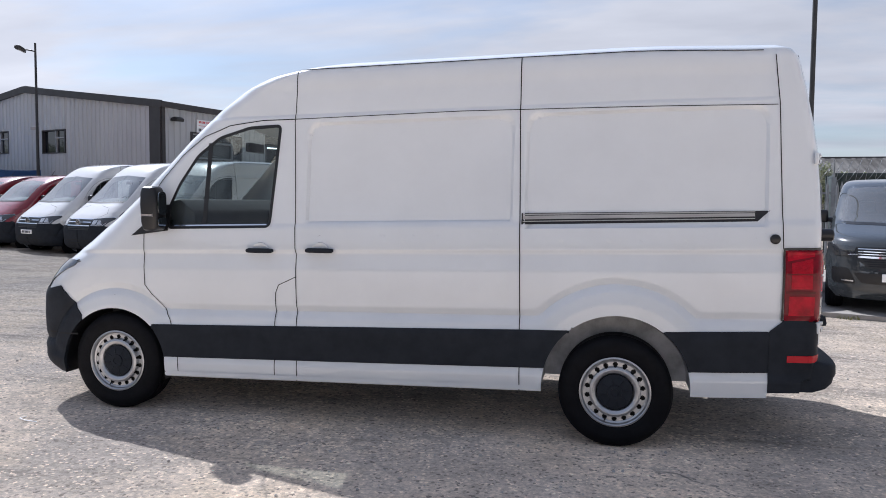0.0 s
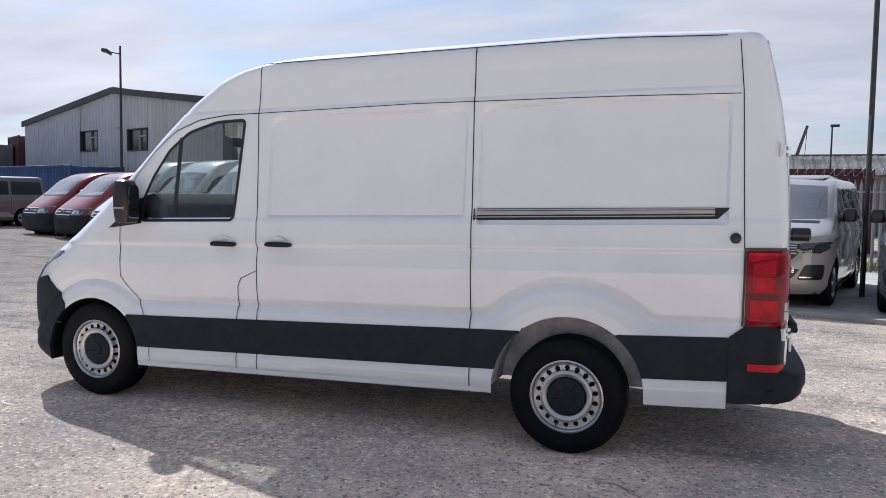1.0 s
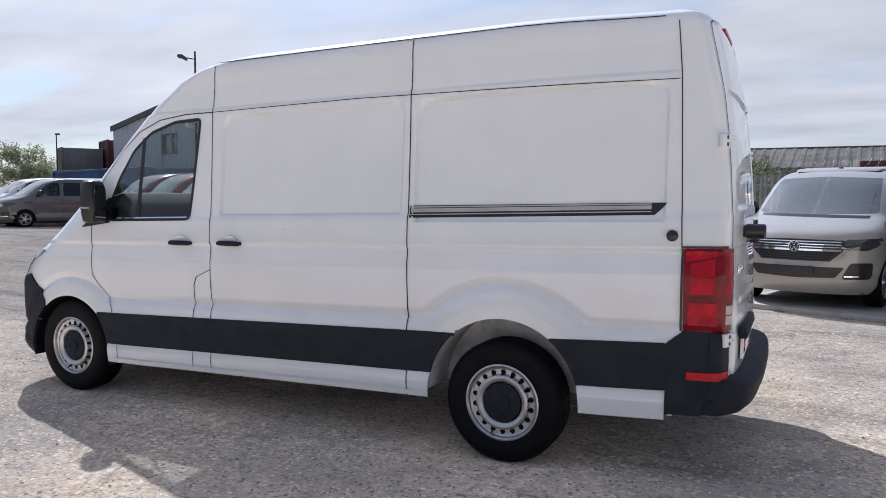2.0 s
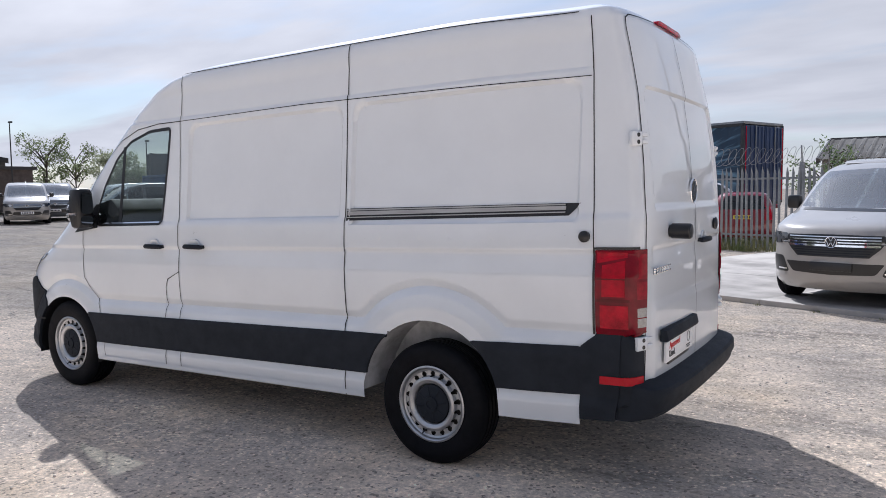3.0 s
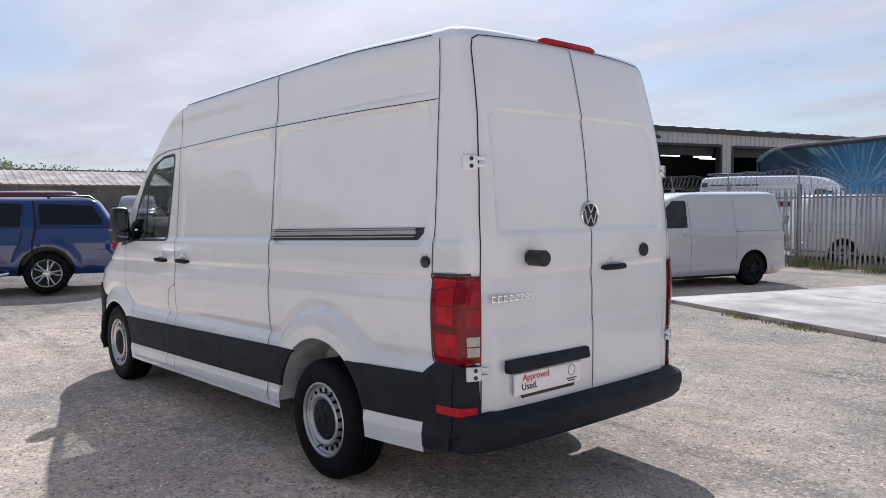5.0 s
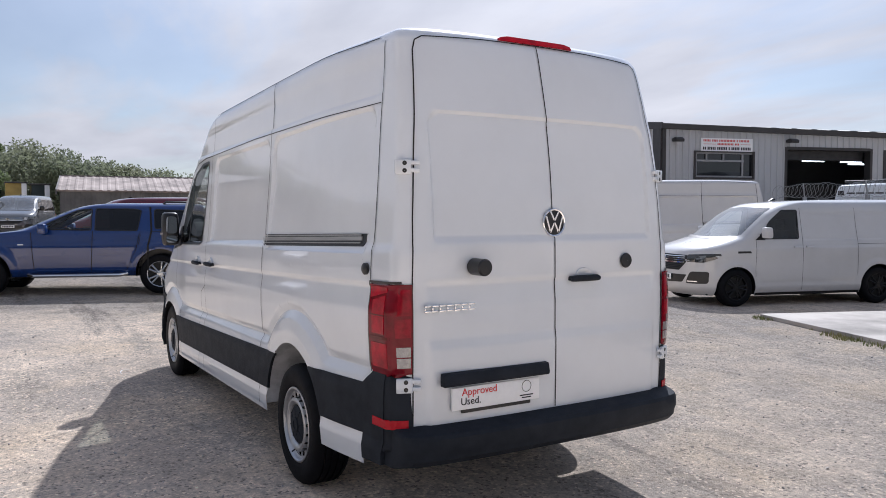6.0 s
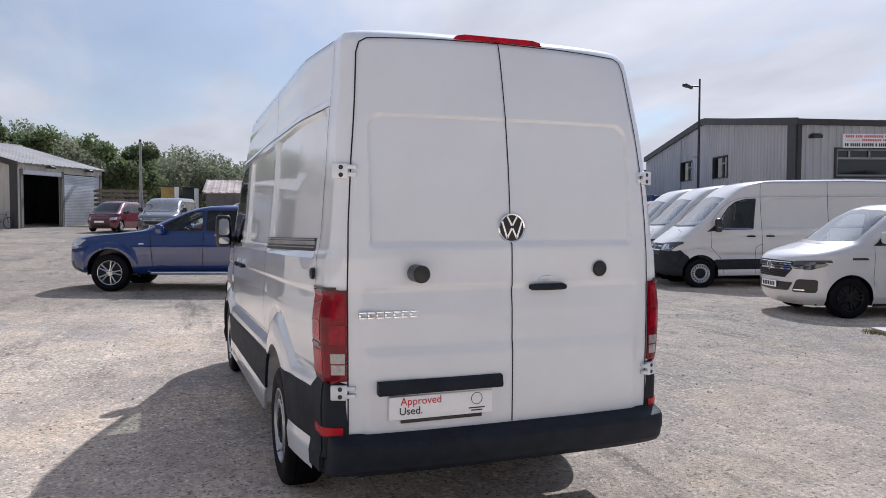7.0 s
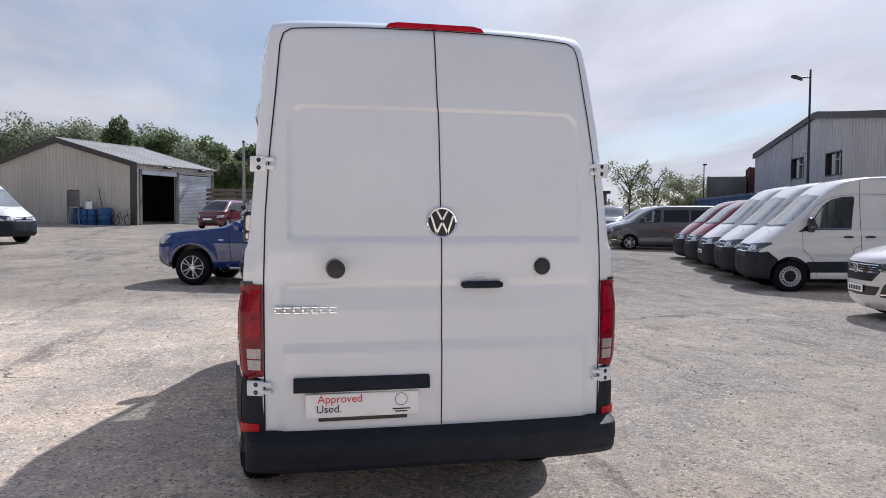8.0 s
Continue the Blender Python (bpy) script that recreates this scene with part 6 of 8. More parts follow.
def hatchback(place, colour, label, tall=1.0):
    car = empty("hatchback_car", place, label, "car")
    sh = Shell([(z if z < 0.85 else 0.85 + (z - 0.85) * tall, xf - (0.55 * (tall - 1) / 0.25 if z > 0.9 else 0), *rest) for z, xf, *rest in HB_ROWS], 0.05, lambda x, z: 0.008 * smooth01((0.75 - z) / 0.05), None, 0.0, 1.2)
    up = lambda pts: [(x - (0.35 * (tall - 1) / 0.25 if x < -1.5 else 0), z if z < 0.85 else 0.85 + (z - 0.85) * tall) for x, z in pts]
    w1 = round_poly(up([(-2.02, 0.99), (-1.12, 0.98), (-1.12, 1.40), (-1.40, 1.38), (-1.75, 1.20)]), 0.03)
    w2 = round_poly(up([(-1.06, 0.98), (0.25, 1.0), (0.30, 1.22), (0.05, 1.38), (-1.06, 1.40)]), 0.04)
    reg = [("windscreen", "front", [(-0.02, 1.00), (0.70, 1.02), (0.58, 0.85 + 0.57 * tall), (-0.02, 0.85 + 0.60 * tall)], DARK_GLASS, 0.002, True, "windscreen"),
           ("rear_screen", "rear", [(-0.02, 1.02), (0.60, 1.02), (0.50, 0.85 + 0.55 * tall), (-0.02, 0.85 + 0.57 * tall)], DARK_GLASS, 0.002, True, "rear screen"),
           ("tail_lamp", "rear", [(0.60, 0.70), (0.80, 0.72), (0.72, 1.10), (0.62, 1.10)], RED_LENS, 0.008, False, "tail lamp"),
           ("headlamp", "front", [(0.50, 0.62), (0.80, 0.66), (0.78, 0.80), (0.52, 0.76)], LAMP, 0.006, False, "headlamp"),
           ("lower_grille", "front", [(-0.02, 0.30), (0.55, 0.30), (0.55, 0.50), (-0.02, 0.50)], BLACK, 0.004, True, "black lower grille"),
           ("side_window", "side", w1, DARK_GLASS, 0.002, False, "side glass"), ("side_window", "side", w2, DARK_GLASS, 0.002, False, "side glass"),
           ("rear_arch", "side", arc_poly(0.0, 0.31, 0.345, 0.1), None, 0, False, ""), ("front_arch", "side", arc_poly(-2.5, 0.31, 0.345, 0.1), None, 0, False, "")]
    make_body(sh, reg, car, colour)
    for s in (-1, 1):
        for line in ([(-1.09, 0.35), (-1.09, 0.97)], [(-2.05, 0.40), (-2.05, 0.97)], [(-0.10, 0.70), (-0.02, 0.97)]):
            seam(sh, line, car, 0.012, "side", s)
        mirror_unit(car, -1.85, 0.95, 1.06, s, colour, (0.12, 0.17, 0.13), False)
        arch_liner(car, sh, 0, 0.31, 0.345, BLACK, s, 0.25, 0.25); arch_liner(car, sh, -2.5, 0.31, 0.345, BLACK, s, 0.25, 0.25)
        for xx in (0.0, -2.5):
            wheel(car, xx, s * 0.75, "alloy", 0.305, 0.19)
    part("underbody", box_bm(-3.0, 0.55, -0.66, 0.66, 0.18, 0.30, 0.03), UNDER, car)
    part("cabin_lining", box_bm(-2.0, 0.3, -0.60, 0.60, 0.35, 0.96, 0.03), INTERIOR, car)
    x0 = float(sh.rear(0, 0.78)) + 0.006
    pl = part("number_plate", box_bm(x0, x0 + 0.012, -0.26, 0.26, 0.74, 0.85, 0.004), YELLOW_PLATE, car, "yellow rear plate with dark bars")
    for k in range(7):
        part("plate_bar", box_bm(x0 + 0.012, x0 + 0.015, -0.215 + k * 0.064, -0.17 + k * 0.064, 0.76, 0.83), INK, pl)
    x0 = float(sh.front(0, 0.55)) - 0.010
    part("number_plate", box_bm(x0 - 0.012, x0, -0.26, 0.26, 0.50, 0.60, 0.004), PLATE, car, "white front plate")
    return car


hatchback(yard(-42.6, 2.3, None, 158), BURGUNDY, "burgundy tall hatchback car parked beside the shed", 1.25)
hatchback(pose(-1.95, 25.0, 0.0, 0, 0, -80), RED_PAINT, "red hatchback car behind the steel fence")
transporter(yard(-37.0, 4.9, None, 165), MID_GREY, "grey van parked beyond the blue pick-up", 2, "alloy", step=0.07, plate="white", group="far parked vans")
transporter(pose(-22.3, 8.9, 0.30, 0, 0, 79), BURGUNDY, "dark maroon van behind the blue pick-up", 2, "alloy", step=0.07, plate=False, group="far parked vans")
# behind the fence
transporter(pose(-4.9, 25.2, 0, 0, 0, 221), WHITE, "white van standing behind the steel fence", 0, "steel", step=0.07, plate=False)

amb, ash = crafter(pose(-8.27, 26.6, 0, 0, 0, 195), WHITE, "white high-roof van with red side band behind the fence", "high", plate=False)
patch(ash, [(-2.05, 1.64), (0.9, 1.64), (0.9, 1.80), (-2.05, 1.80)], RED_PAINT, amb, "red_band", "side", 1, 0.006, (20, 1))
patch(ash, [(-2.05, 0.40), (-0.5, 0.40), (-0.5, 0.48), (-2.05, 0.48)], RED_PAINT, amb, "sill_band", "side", 1, 0.016, (12, 1))
patch(ash, [(-1.75, 1.10), (-1.45, 1.10), (-1.45, 1.36), (-1.75, 1.36)], BLUE_PAINT, amb, "blue_panel", "side", 1, 0.006, (3, 1))
for k in range(6):
    patch(ash, [(0.62 - k * 0.26, 2.30), (0.84 - k * 0.26, 2.30), (0.84 - k * 0.26, 2.345), (0.62 - k * 0.26, 2.345)], INK, amb, "lettering_bar", "side", 1, 0.006, (2, 1))
patch(ash, [(0.92, 2.26), (1.10, 2.26), (1.10, 2.40), (0.92, 2.40)], INK, amb, "emblem_panel", "side", 1, 0.006, (2, 2))
for xx in (0.1, 0.75):
    part("roof_bar", tube_bm([(xx, -0.62, 2.66), (xx, 0.62, 2.66)], 0.022, 8), BLACK, amb)
for yy in (-0.5, 0.5):
    part("roof_rack_rail", tube_bm([(-0.6, yy, 2.70), (1.0, yy, 2.70)], 0.026, 8), BLACK, amb)

# ---- buildings ----
CLAD = material("grey_cladding", (0.50, 0.51, 0.525), 0.5, vary=0.12, scale=0.5, bump=0.05, bscale=20, stretch=(1, 1, 0.25))
CLAD_TAN = material("stone_cladding", (0.52, 0.50, 0.46), 0.55, vary=0.22, scale=0.4, bump=0.05, bscale=20, stretch=(1, 1, 0.2))
TRIM = material("dark_trim", (0.045, 0.042, 0.042), 0.5, vary=0.2, scale=2)
ROOF_SHEET = material("grey_roof_sheet", (0.27, 0.265, 0.255), 0.6, vary=0.35, scale=0.35, stretch=(1, 1, 1))
ASBESTOS = material("old_fibre_roof", (0.33, 0.275, 0.25), 0.85, vary=0.5, scale=0.7, color2=(0.15, 0.125, 0.115), bump=0.3, bscale=9)
DARK_ROOF = material("dark_old_roof", (0.075, 0.070, 0.066), 0.95, spec=0.1, vary=0.45, scale=0.6, color2=(0.15, 0.145, 0.14))
BRICK_RED = material("brick_wall", (0.105, 0.085, 0.078), 0.85, vary=0.35, scale=3)
DULL_WALL = material("dull_wall", (0.17, 0.165, 0.16), 0.8, vary=0.4, scale=0.6)
# near-black room surfaces: the shade indoors is put into their colour
SHADE_IN = material("shade_dark_interior", (0.03, 0.032, 0.036), 0.8, vary=0.3, scale=0.5)
SHUTTER = material("roller_shutter", (0.62, 0.65, 0.70), 0.4, metal=0.3, vary=0.25, scale=1.2)
GALV = material("galvanised_steel", (0.30, 0.31, 0.32), 0.45, metal=0.6, vary=0.3, scale=5)
DARK_STEEL = material("dark_steel", (0.05, 0.05, 0.052), 0.5, metal=0.4, vary=0.3, scale=4)
WINDOW_GLASS = material("window_pane", (0.015, 0.018, 0.022), 0.06, coat=0.5)
UPVC = material("white_window_frame", (0.34, 0.34, 0.35), 0.4, vary=0.1, scale=5)
BLUE_STEEL = material("blue_container_steel", (0.02, 0.07, 0.20), 0.5, vary=0.4, scale=1.0)
RUSTY = material("dark_rusty_steel", (0.055, 0.040, 0.036), 0.7, vary=0.5, scale=1.2, color2=(0.11, 0.05, 0.035))
RED_STEEL = material("red_container_steel", (0.085, 0.018, 0.022), 0.55, vary=0.45, scale=1.0)
GREEN_STEEL = material("dark_green_steel", (0.03, 0.045, 0.045), 0.55, vary=0.4, scale=1.0)
TUBE_LIGHT = bpy.data.materials.new("tube_light"); TUBE_LIGHT.use_nodes = True
TUBE_LIGHT.node_tree.nodes["Principled BSDF"].inputs["Emission Color"].default_value = (0.9, 0.95, 1, 1)
TUBE_LIGHT.node_tree.nodes["Principled BSDF"].inputs["Emission Strength"].default_value = 3.0


def ribbed(name, origin, u, length, top, base, mat, parent, openings=(), pitch=0.25, depth=0.035, label=""):
    """A wall of upright ribbed sheet from base to top(distance along), with openings (u0, u1, z0, z1), backed by a flat inner skin."""
    o, u = Vector(origin), Vector(u).normalized()
    n = Vector((u.y, -u.x, 0))
    cuts = sorted({0.0, length, *[a for q in openings for a in q[:2]]})
    cols = []
    k = 0
    while k * pitch < length:
        for f, d in ((0.0, 0), (0.10, 1), (0.40, 1), (0.50, 0)):
            x = (k + f) * pitch
            if x < length:
                cols.append((x, d * depth))
        k += 1
    for c in cuts:
        cols.append((c, 0.0))
    cols = sorted(set(cols))
    bm = bmesh.new()
    for skin in (0, 1):
        src = cols if skin == 0 else [(c, -0.16) for c in sorted(set(cuts + [length * i / 12 for i in range(13)]))]
        for (a, da), (b, db) in zip(src, src[1:]):
            if b - a < 1e-4:
                continue
            m = (a + b) / 2
            spans = [(base, None)]
            for u0, u1, z0, z1 in openings:
                if u0 <= m <= u1:
                    nxt = []
                    for lo, hi in spans:
                        nxt += [(lo, z0), (z1, hi)]
                    spans = nxt
            for lo, hi in spans:
                if hi is not None and hi - lo < 1e-3:
                    continue
                pa, pb = o + u * a + n * da, o + u * b + n * db
                q = [(pa.x, pa.y, lo), (pb.x, pb.y, lo), (pb.x, pb.y, top(b) if hi is None else hi), (pa.x, pa.y, top(a) if hi is None else hi)]
                bm.faces.new([bm.verts.new(v) for v in q])
    bmesh.ops.remove_doubles(bm, verts=bm.verts, dist=0.001)
    return part(name, bm, mat, parent, label, 0)


def slab_between(name, a, b, thick, drop, mat, parent, label=""):
    """A bar with a rectangular section from a to b: thick across, drop downwards."""
    a, b = Vector(a), Vector(b)
    d = (b - a); h = Vector((d.x, d.y, 0)).normalized(); n = Vector((h.y, -h.x, 0)) * thick / 2
    bm = bmesh.new()
    v = [bm.verts.new(p) for p in (a - n, a + n, b + n, b - n, a - n - Vector((0, 0, drop)), a + n - Vector((0, 0, drop)), b + n - Vector((0, 0, drop)), b - n - Vector((0, 0, drop)))]
    for f in ((0, 1, 2, 3), (7, 6, 5, 4), (0, 4, 5, 1), (1, 5, 6, 2), (2, 6, 7, 3), (3, 7, 4, 0)):
        bm.faces.new([v[i] for i in f])
    bmesh.ops.recalc_face_normals(bm, faces=bm.faces)
    return part(name, bm, mat, parent, label, 0)


def frame_box(name, o, u, u0, u1, z0, z1, d0, d1, mat, parent, label=""):
    """A box on a wall: along u0..u1, height z0..z1, depth d0..d1 outwards."""
    o, u = Vector(o), Vector(u).normalized()
    n = Vector((u.y, -u.x, 0))
    bm = bmesh.new()
    vs = [bm.verts.new((*(o + u * a + n * d).xy, z)) for d in (d0, d1) for a, z in ((u0, z0), (u1, z0), (u1, z1), (u0, z1))]
    for f in ((3, 2, 1, 0), (4, 5, 6, 7), (0, 1, 5, 4), (1, 2, 6, 5), (2, 3, 7, 6), (3, 0, 4, 7)):
        bm.faces.new([vs[i] for i in f])
    bmesh.ops.recalc_face_normals(bm, faces=bm.faces)
    return part(name, bm, mat, parent, label, 0)


def roof_sheet(name, a, b, c, d, mat, parent, pitch=0.3, depth=0.03, label=""):
    """A ribbed roof slope: a-b along the eave, d-c along the ridge."""
    a, b, c, d = map(Vector, (a, b, c, d))
    n = (b - a).cross(d - a).normalized()
    L = (b - a).length
    ts = []
    k = 0
    while k * pitch < L:
        ts += [(min(1, (k + f) * pitch / L), e) for f, e in ((0, 0), (0.15, 1), (0.35, 1), (0.5, 0))]
        k += 1
    ts.append((1.0, 0))
    bm = bmesh.new()
    rows = []
    for t, e in ts:
        lo, hi = a.lerp(b, t), d.lerp(c, t)
        rows.append([bm.verts.new(lo.lerp(hi, s) + n * (e * depth)) for s in (0, 0.33, 0.66, 1)] + [bm.verts.new(hi - n * 0.1), bm.verts.new(lo - n * 0.1)])
    for p, q in zip(rows, rows[1:]):
        for j in range(6):
            try:
                bm.faces.new((p[j], q[j], q[(j + 1) % 6], p[(j + 1) % 6]))
            except ValueError:
                pass
    return part(name, bm, mat, parent, label, 0)


def flood_lamp(name, parent, m, mat=DARK_STEEL):
    ob = empty(name); ob.parent = parent; ob.matrix_basis = m
    part("lamp_body", prism_bm([(-0.22, -0.06), (0.20, -0.10), (0.22, 0.02), (0.05, 0.10), (-0.2, 0.06)], -0.18, 0.18, 0.02), mat, ob)
    part("lamp_glass", box_bm(-0.20, 0.18, -0.15, 0.15, -0.085, -0.075), WINDOW_GLASS, ob)
    return ob


# workshop with a gable towards the yard
C0, DG, DS = Vector((-17.83, 27.3, 0)), Vector((-0.9485, 0.3167, 0)), Vector((0.3167, 0.9485, 0))
WZ = 0.05
works = empty("workshop", None, "grey ribbed steel workshop with dark trim and open doors", "building")
GL, SL, EZ, AZ = 19.1, 26.0, 5.42, 6.62
g_top = lambda u: EZ + (AZ - EZ) * (1 - abs(u - GL / 2) / (GL / 2))
gw = [(6.45, 8.22, 3.56, 4.64), (10.97, 12.77, 3.64, 4.72)]
wall_g = ribbed("gable_wall", C0 + DG * GL, -DG, GL, lambda u: g_top(GL - u), WZ, CLAD, works, [(GL - b, GL - a, z0, z1) for a, b, z0, z1 in gw], 0.30, 0.04, "grey ribbed sheet gable")
doors_w = [(1.53, 4.23, 3.28, 4.33), (5.9, 10.1, WZ, 4.52), (10.93, 15.2, WZ, 4.48)]
wall_s = ribbed("side_wall", C0, DS, SL, lambda u: EZ - 0.16 - 0.012 * u, WZ, CLAD, works, doors_w, 0.30, 0.04, "grey ribbed sheet side wall")
for a, b, z0, z1 in gw:
    w = empty("window"); w.parent = works
    O = C0 + DG * b
    frame_box("pane", O, -DG, 0.04, b - a - 0.04, z0 + 0.04, z1 - 0.04, -0.10, -0.08, WINDOW_GLASS, w)
    for q in ((0, b - a, z0, z0 + 0.05), (0, b - a, z1 - 0.05, z1), (0, 0.05, z0, z1), (b - a - 0.05, b - a, z0, z1)):
        frame_box("window_frame", O, -DG, *q, -0.14, 0.06, TRIM, w)
    frame_box("mullion", O, -DG, (b - a) * 0.55, (b - a) * 0.55 + 0.06, z0, z1, -0.09, 0.0, UPVC, w)
    frame_box("transom", O, -DG, (b - a) * 0.58, b - a - 0.05, z0 + 0.68, z0 + 0.74, -0.09, 0.0, UPVC, w)
frame_box("corner_trim", C0 + DG * 0.62, -DG, 0, 0.66, WZ, EZ + 0.02, 0.045, 0.10, TRIM, works, "dark corner flashing")
frame_box("corner_trim", C0, DS, -0.04, 0.12, WZ, EZ - 0.16, 0.045, 0.10, TRIM, works, "dark corner flashing")
out_g = Vector((-DG.y, DG.x, 0)); out_g = out_g if out_g.y < 0 else -out_g
for u0, u1 in ((-0.15, GL / 2), (GL / 2, GL + 0.15)):
    p, q = C0 + DG * u0 + out_g * 0.10, C0 + DG * u1 + out_g * 0.10
    slab_between("verge_trim", (p.x, p.y, g_top(min(max(u0, 0), GL)) + 0.10), (q.x, q.y, g_top(min(u1, GL)) + 0.10), 0.10, 0.30, TRIM, works, "dark verge flashing")
out_s = Vector((DS.y, -DS.x, 0))
p, q = C0 + out_s * 0.10 + out_g * 0.15, C0 + DS * SL + out_s * 0.10
slab_between("gutter", (p.x, p.y, EZ + 0.06), (q.x, q.y, EZ - 0.30), 0.22, 0.22, TRIM, works, "dark gutter")
ap, bp_ = C0 + DG * GL / 2, C0 + DG * GL / 2 + DS * SL
for e in (0, GL):
    a, b = C0 + DG * e, C0 + DG * e + DS * SL
    roof_sheet("roof", (a.x, a.y, EZ + 0.05), (b.x, b.y, EZ - 0.2), (bp_.x, bp_.y, AZ - 0.1), (ap.x, ap.y, AZ + 0.05), ROOF_SHEET, works, 1.0)
far_a, far_b = C0 + DS * SL, C0 + DS * SL + DG * GL
ribbed("back_wall", far_a, DG, GL, lambda u: g_top(u) - 0.25, WZ, CLAD, works, (), 1.0)
ribbed("far_wall", far_b, -DS, SL, lambda u: EZ - 0.2, WZ, CLAD, works, (), 1.0)
# open doors: reveals, rooms coloured near black for the shade inside, tube lights
for u0, u1, z0, z1 in doors_w[1:]:
    dr = empty("doorway"); dr.parent = works
    for q in ((u0 - 0.12, u0, z0, z1 + 0.1), (u1, u1 + 0.12, z0, z1 + 0.1), (u0, u1, z1, z1 + 0.12)):
        frame_box("door_frame", C0, DS, *q, -0.30, 0.055, TRIM, dr)
    frame_box("shutter_roll", C0, DS, u0, u1, z1 - 0.4, z1, -0.8, -0.4, DARK_STEEL, dr)
frame_box("partition", C0, DS, 4.6, 20, WZ, 4.9, -9.0, -8.9, SHADE_IN, works)
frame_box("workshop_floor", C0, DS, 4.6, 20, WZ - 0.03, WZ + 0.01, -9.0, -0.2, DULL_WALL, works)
frame_box("workshop_ceiling", C0, DS, 4.6, 20, 4.95, 5.0, -9.0, -0.2, SHADE_IN, works)
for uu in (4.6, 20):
    frame_box("partition", C0, DS, uu, uu + 0.08, WZ, 4.95, -9.0, -0.2, SHADE_IN, works)
for u0, d in ((6.5, -3.0), (8.3, -5.0), (9.2, -3.2), (11.6, -3.5), (13.0, -4.6), (7.4, -6.8)):
    frame_box("tube_light", C0, DS, u0, u0 + 1.2, 4.28, 4.34, d - 0.06, d, TUBE_LIGHT, works, "lit tube light")
# office window and sign
w = empty("window"); w.parent = works
u0, u1, z0, z1 = doors_w[0]
for q in ((u0 - 0.08, u1 + 0.08, z0 - 0.08, z0), (u0 - 0.08, u1 + 0.08, z1, z1 + 0.06), (u0 - 0.08, u0, z0, z1), (u1, u1 + 0.08, z0, z1)):
    frame_box("window_frame", C0, DS, *q, -0.10, 0.07, TRIM, w)
for q in ((u0, u1, z0, z0 + 0.07), (u0, u1, z1 - 0.06, z1), (u0, u0 + 0.07, z0, z1), (u1 - 0.5, u1 - 0.43, z0, z1), (u0, u1 - 0.4, z0 + 0.66, z0 + 0.74)):
    frame_box("sash", C0, DS, *q, -0.06, 0.0, UPVC, w)
for q in ((u0 + 0.5, u0 + 0.56, z0 + 0.70, z1), (u0 + 1.3, u0 + 1.36, z0 + 0.70, z1)):
    frame_box("sash", C0, DS, *q, -0.06, 0.0, UPVC, w)
frame_box("pane", C0, DS, u0, u1, z0, z1, -0.09, -0.07, WINDOW_GLASS, w)
sg = tagged(frame_box("wall_sign", C0, DS, 1.74, 4.18, 4.38, 4.92, 0.05, 0.08, PLATE, None), "white workshop sign with red and dark print bars", "sign")
for z0, z1, ink, u, groups in ((4.775, 4.865, INK_RED, 1.84, (5, 4, 11, 1, 7)), (4.635, 4.715, INK_RED, 2.50, (11, 3)), (4.435, 4.555, INK, 1.82, (2, 5, 6, 1, 5, 6))):
    step = 0.070 if z0 > 4.5 else 0.080
    for count in groups:
        for k in range(count):
            frame_box("print_bar", C0, DS, u + 0.008, u + step - 0.016, z0, z1, 0.081, 0.084, ink, sg)
            u += step
        u += 0.055
for u0, u1 in ((1.84, 2.42), (3.60, 4.08)):
    frame_box("print_bar", C0, DS, u0, u1, 4.665, 4.680, 0.081, 0.084, INK_RED, sg)
n_s = Vector((DS.y, -DS.x, 0))
for uu, zz in ((0.55, 4.80), (5.95, 4.86)):
    p = C0 + DS * uu + n_s * 0.30
    L = flood_lamp("wall_lamp", None, Matrix.Translation((p.x, p.y, zz)) @ pose(0, 0, 0, 0, 0, math.degrees(math.atan2(n_s.y, n_s.x))))
    part("bracket", tube_bm([(-0.3, 0, 0), (0, 0, 0)], 0.025, 6), DARK_STEEL, L)
    tagged(L, "dark floodlight on the workshop wall", "wall lamp")


def lamp_post(x, y, h, yaw, label, two=False, r=0.07):
    z = float(ground_z(x, y))
    ob = empty("lamp_post", pose(x, y, z - 0.05, 0, 0, yaw), label, "lamp post")
    part("column", tube_bm([(0, 0, 0), (0, 0, 1.2), (0, 0, 1.25), (0, 0, h)], [r * 1.3, r * 1.3, r, r * 0.6], 12), DARK_STEEL, ob)
    part("arm", tube_bm([(0, 0, h - 0.35), (0.35, 0, h - 0.30)], 0.03, 8), DARK_STEEL, ob)
    flood_lamp("lamp_head", ob, pose(0.55, 0, h - 0.28, 0, -25, 0))
    part("camera_box", box_bm(0.05, 0.25, -0.05, 0.05, 4.3, 4.42, 0.01), UPVC, ob)
    return ob


lamp_post(-23.95, 27.62, 7.95, 215, "tall dark lamp post with one floodlight by the workshop")
# near pole between the parked vans, leaning a little
pole = tagged(part("steel_pole", tube_bm([(3.29, 14.05, 0.0), (3.29, 14.05, 3.0), (3.27, 14.05, 8.0)], [0.044, 0.042, 0.038], 12), DARK_STEEL), "tall dark steel pole between parked vans", "pole")

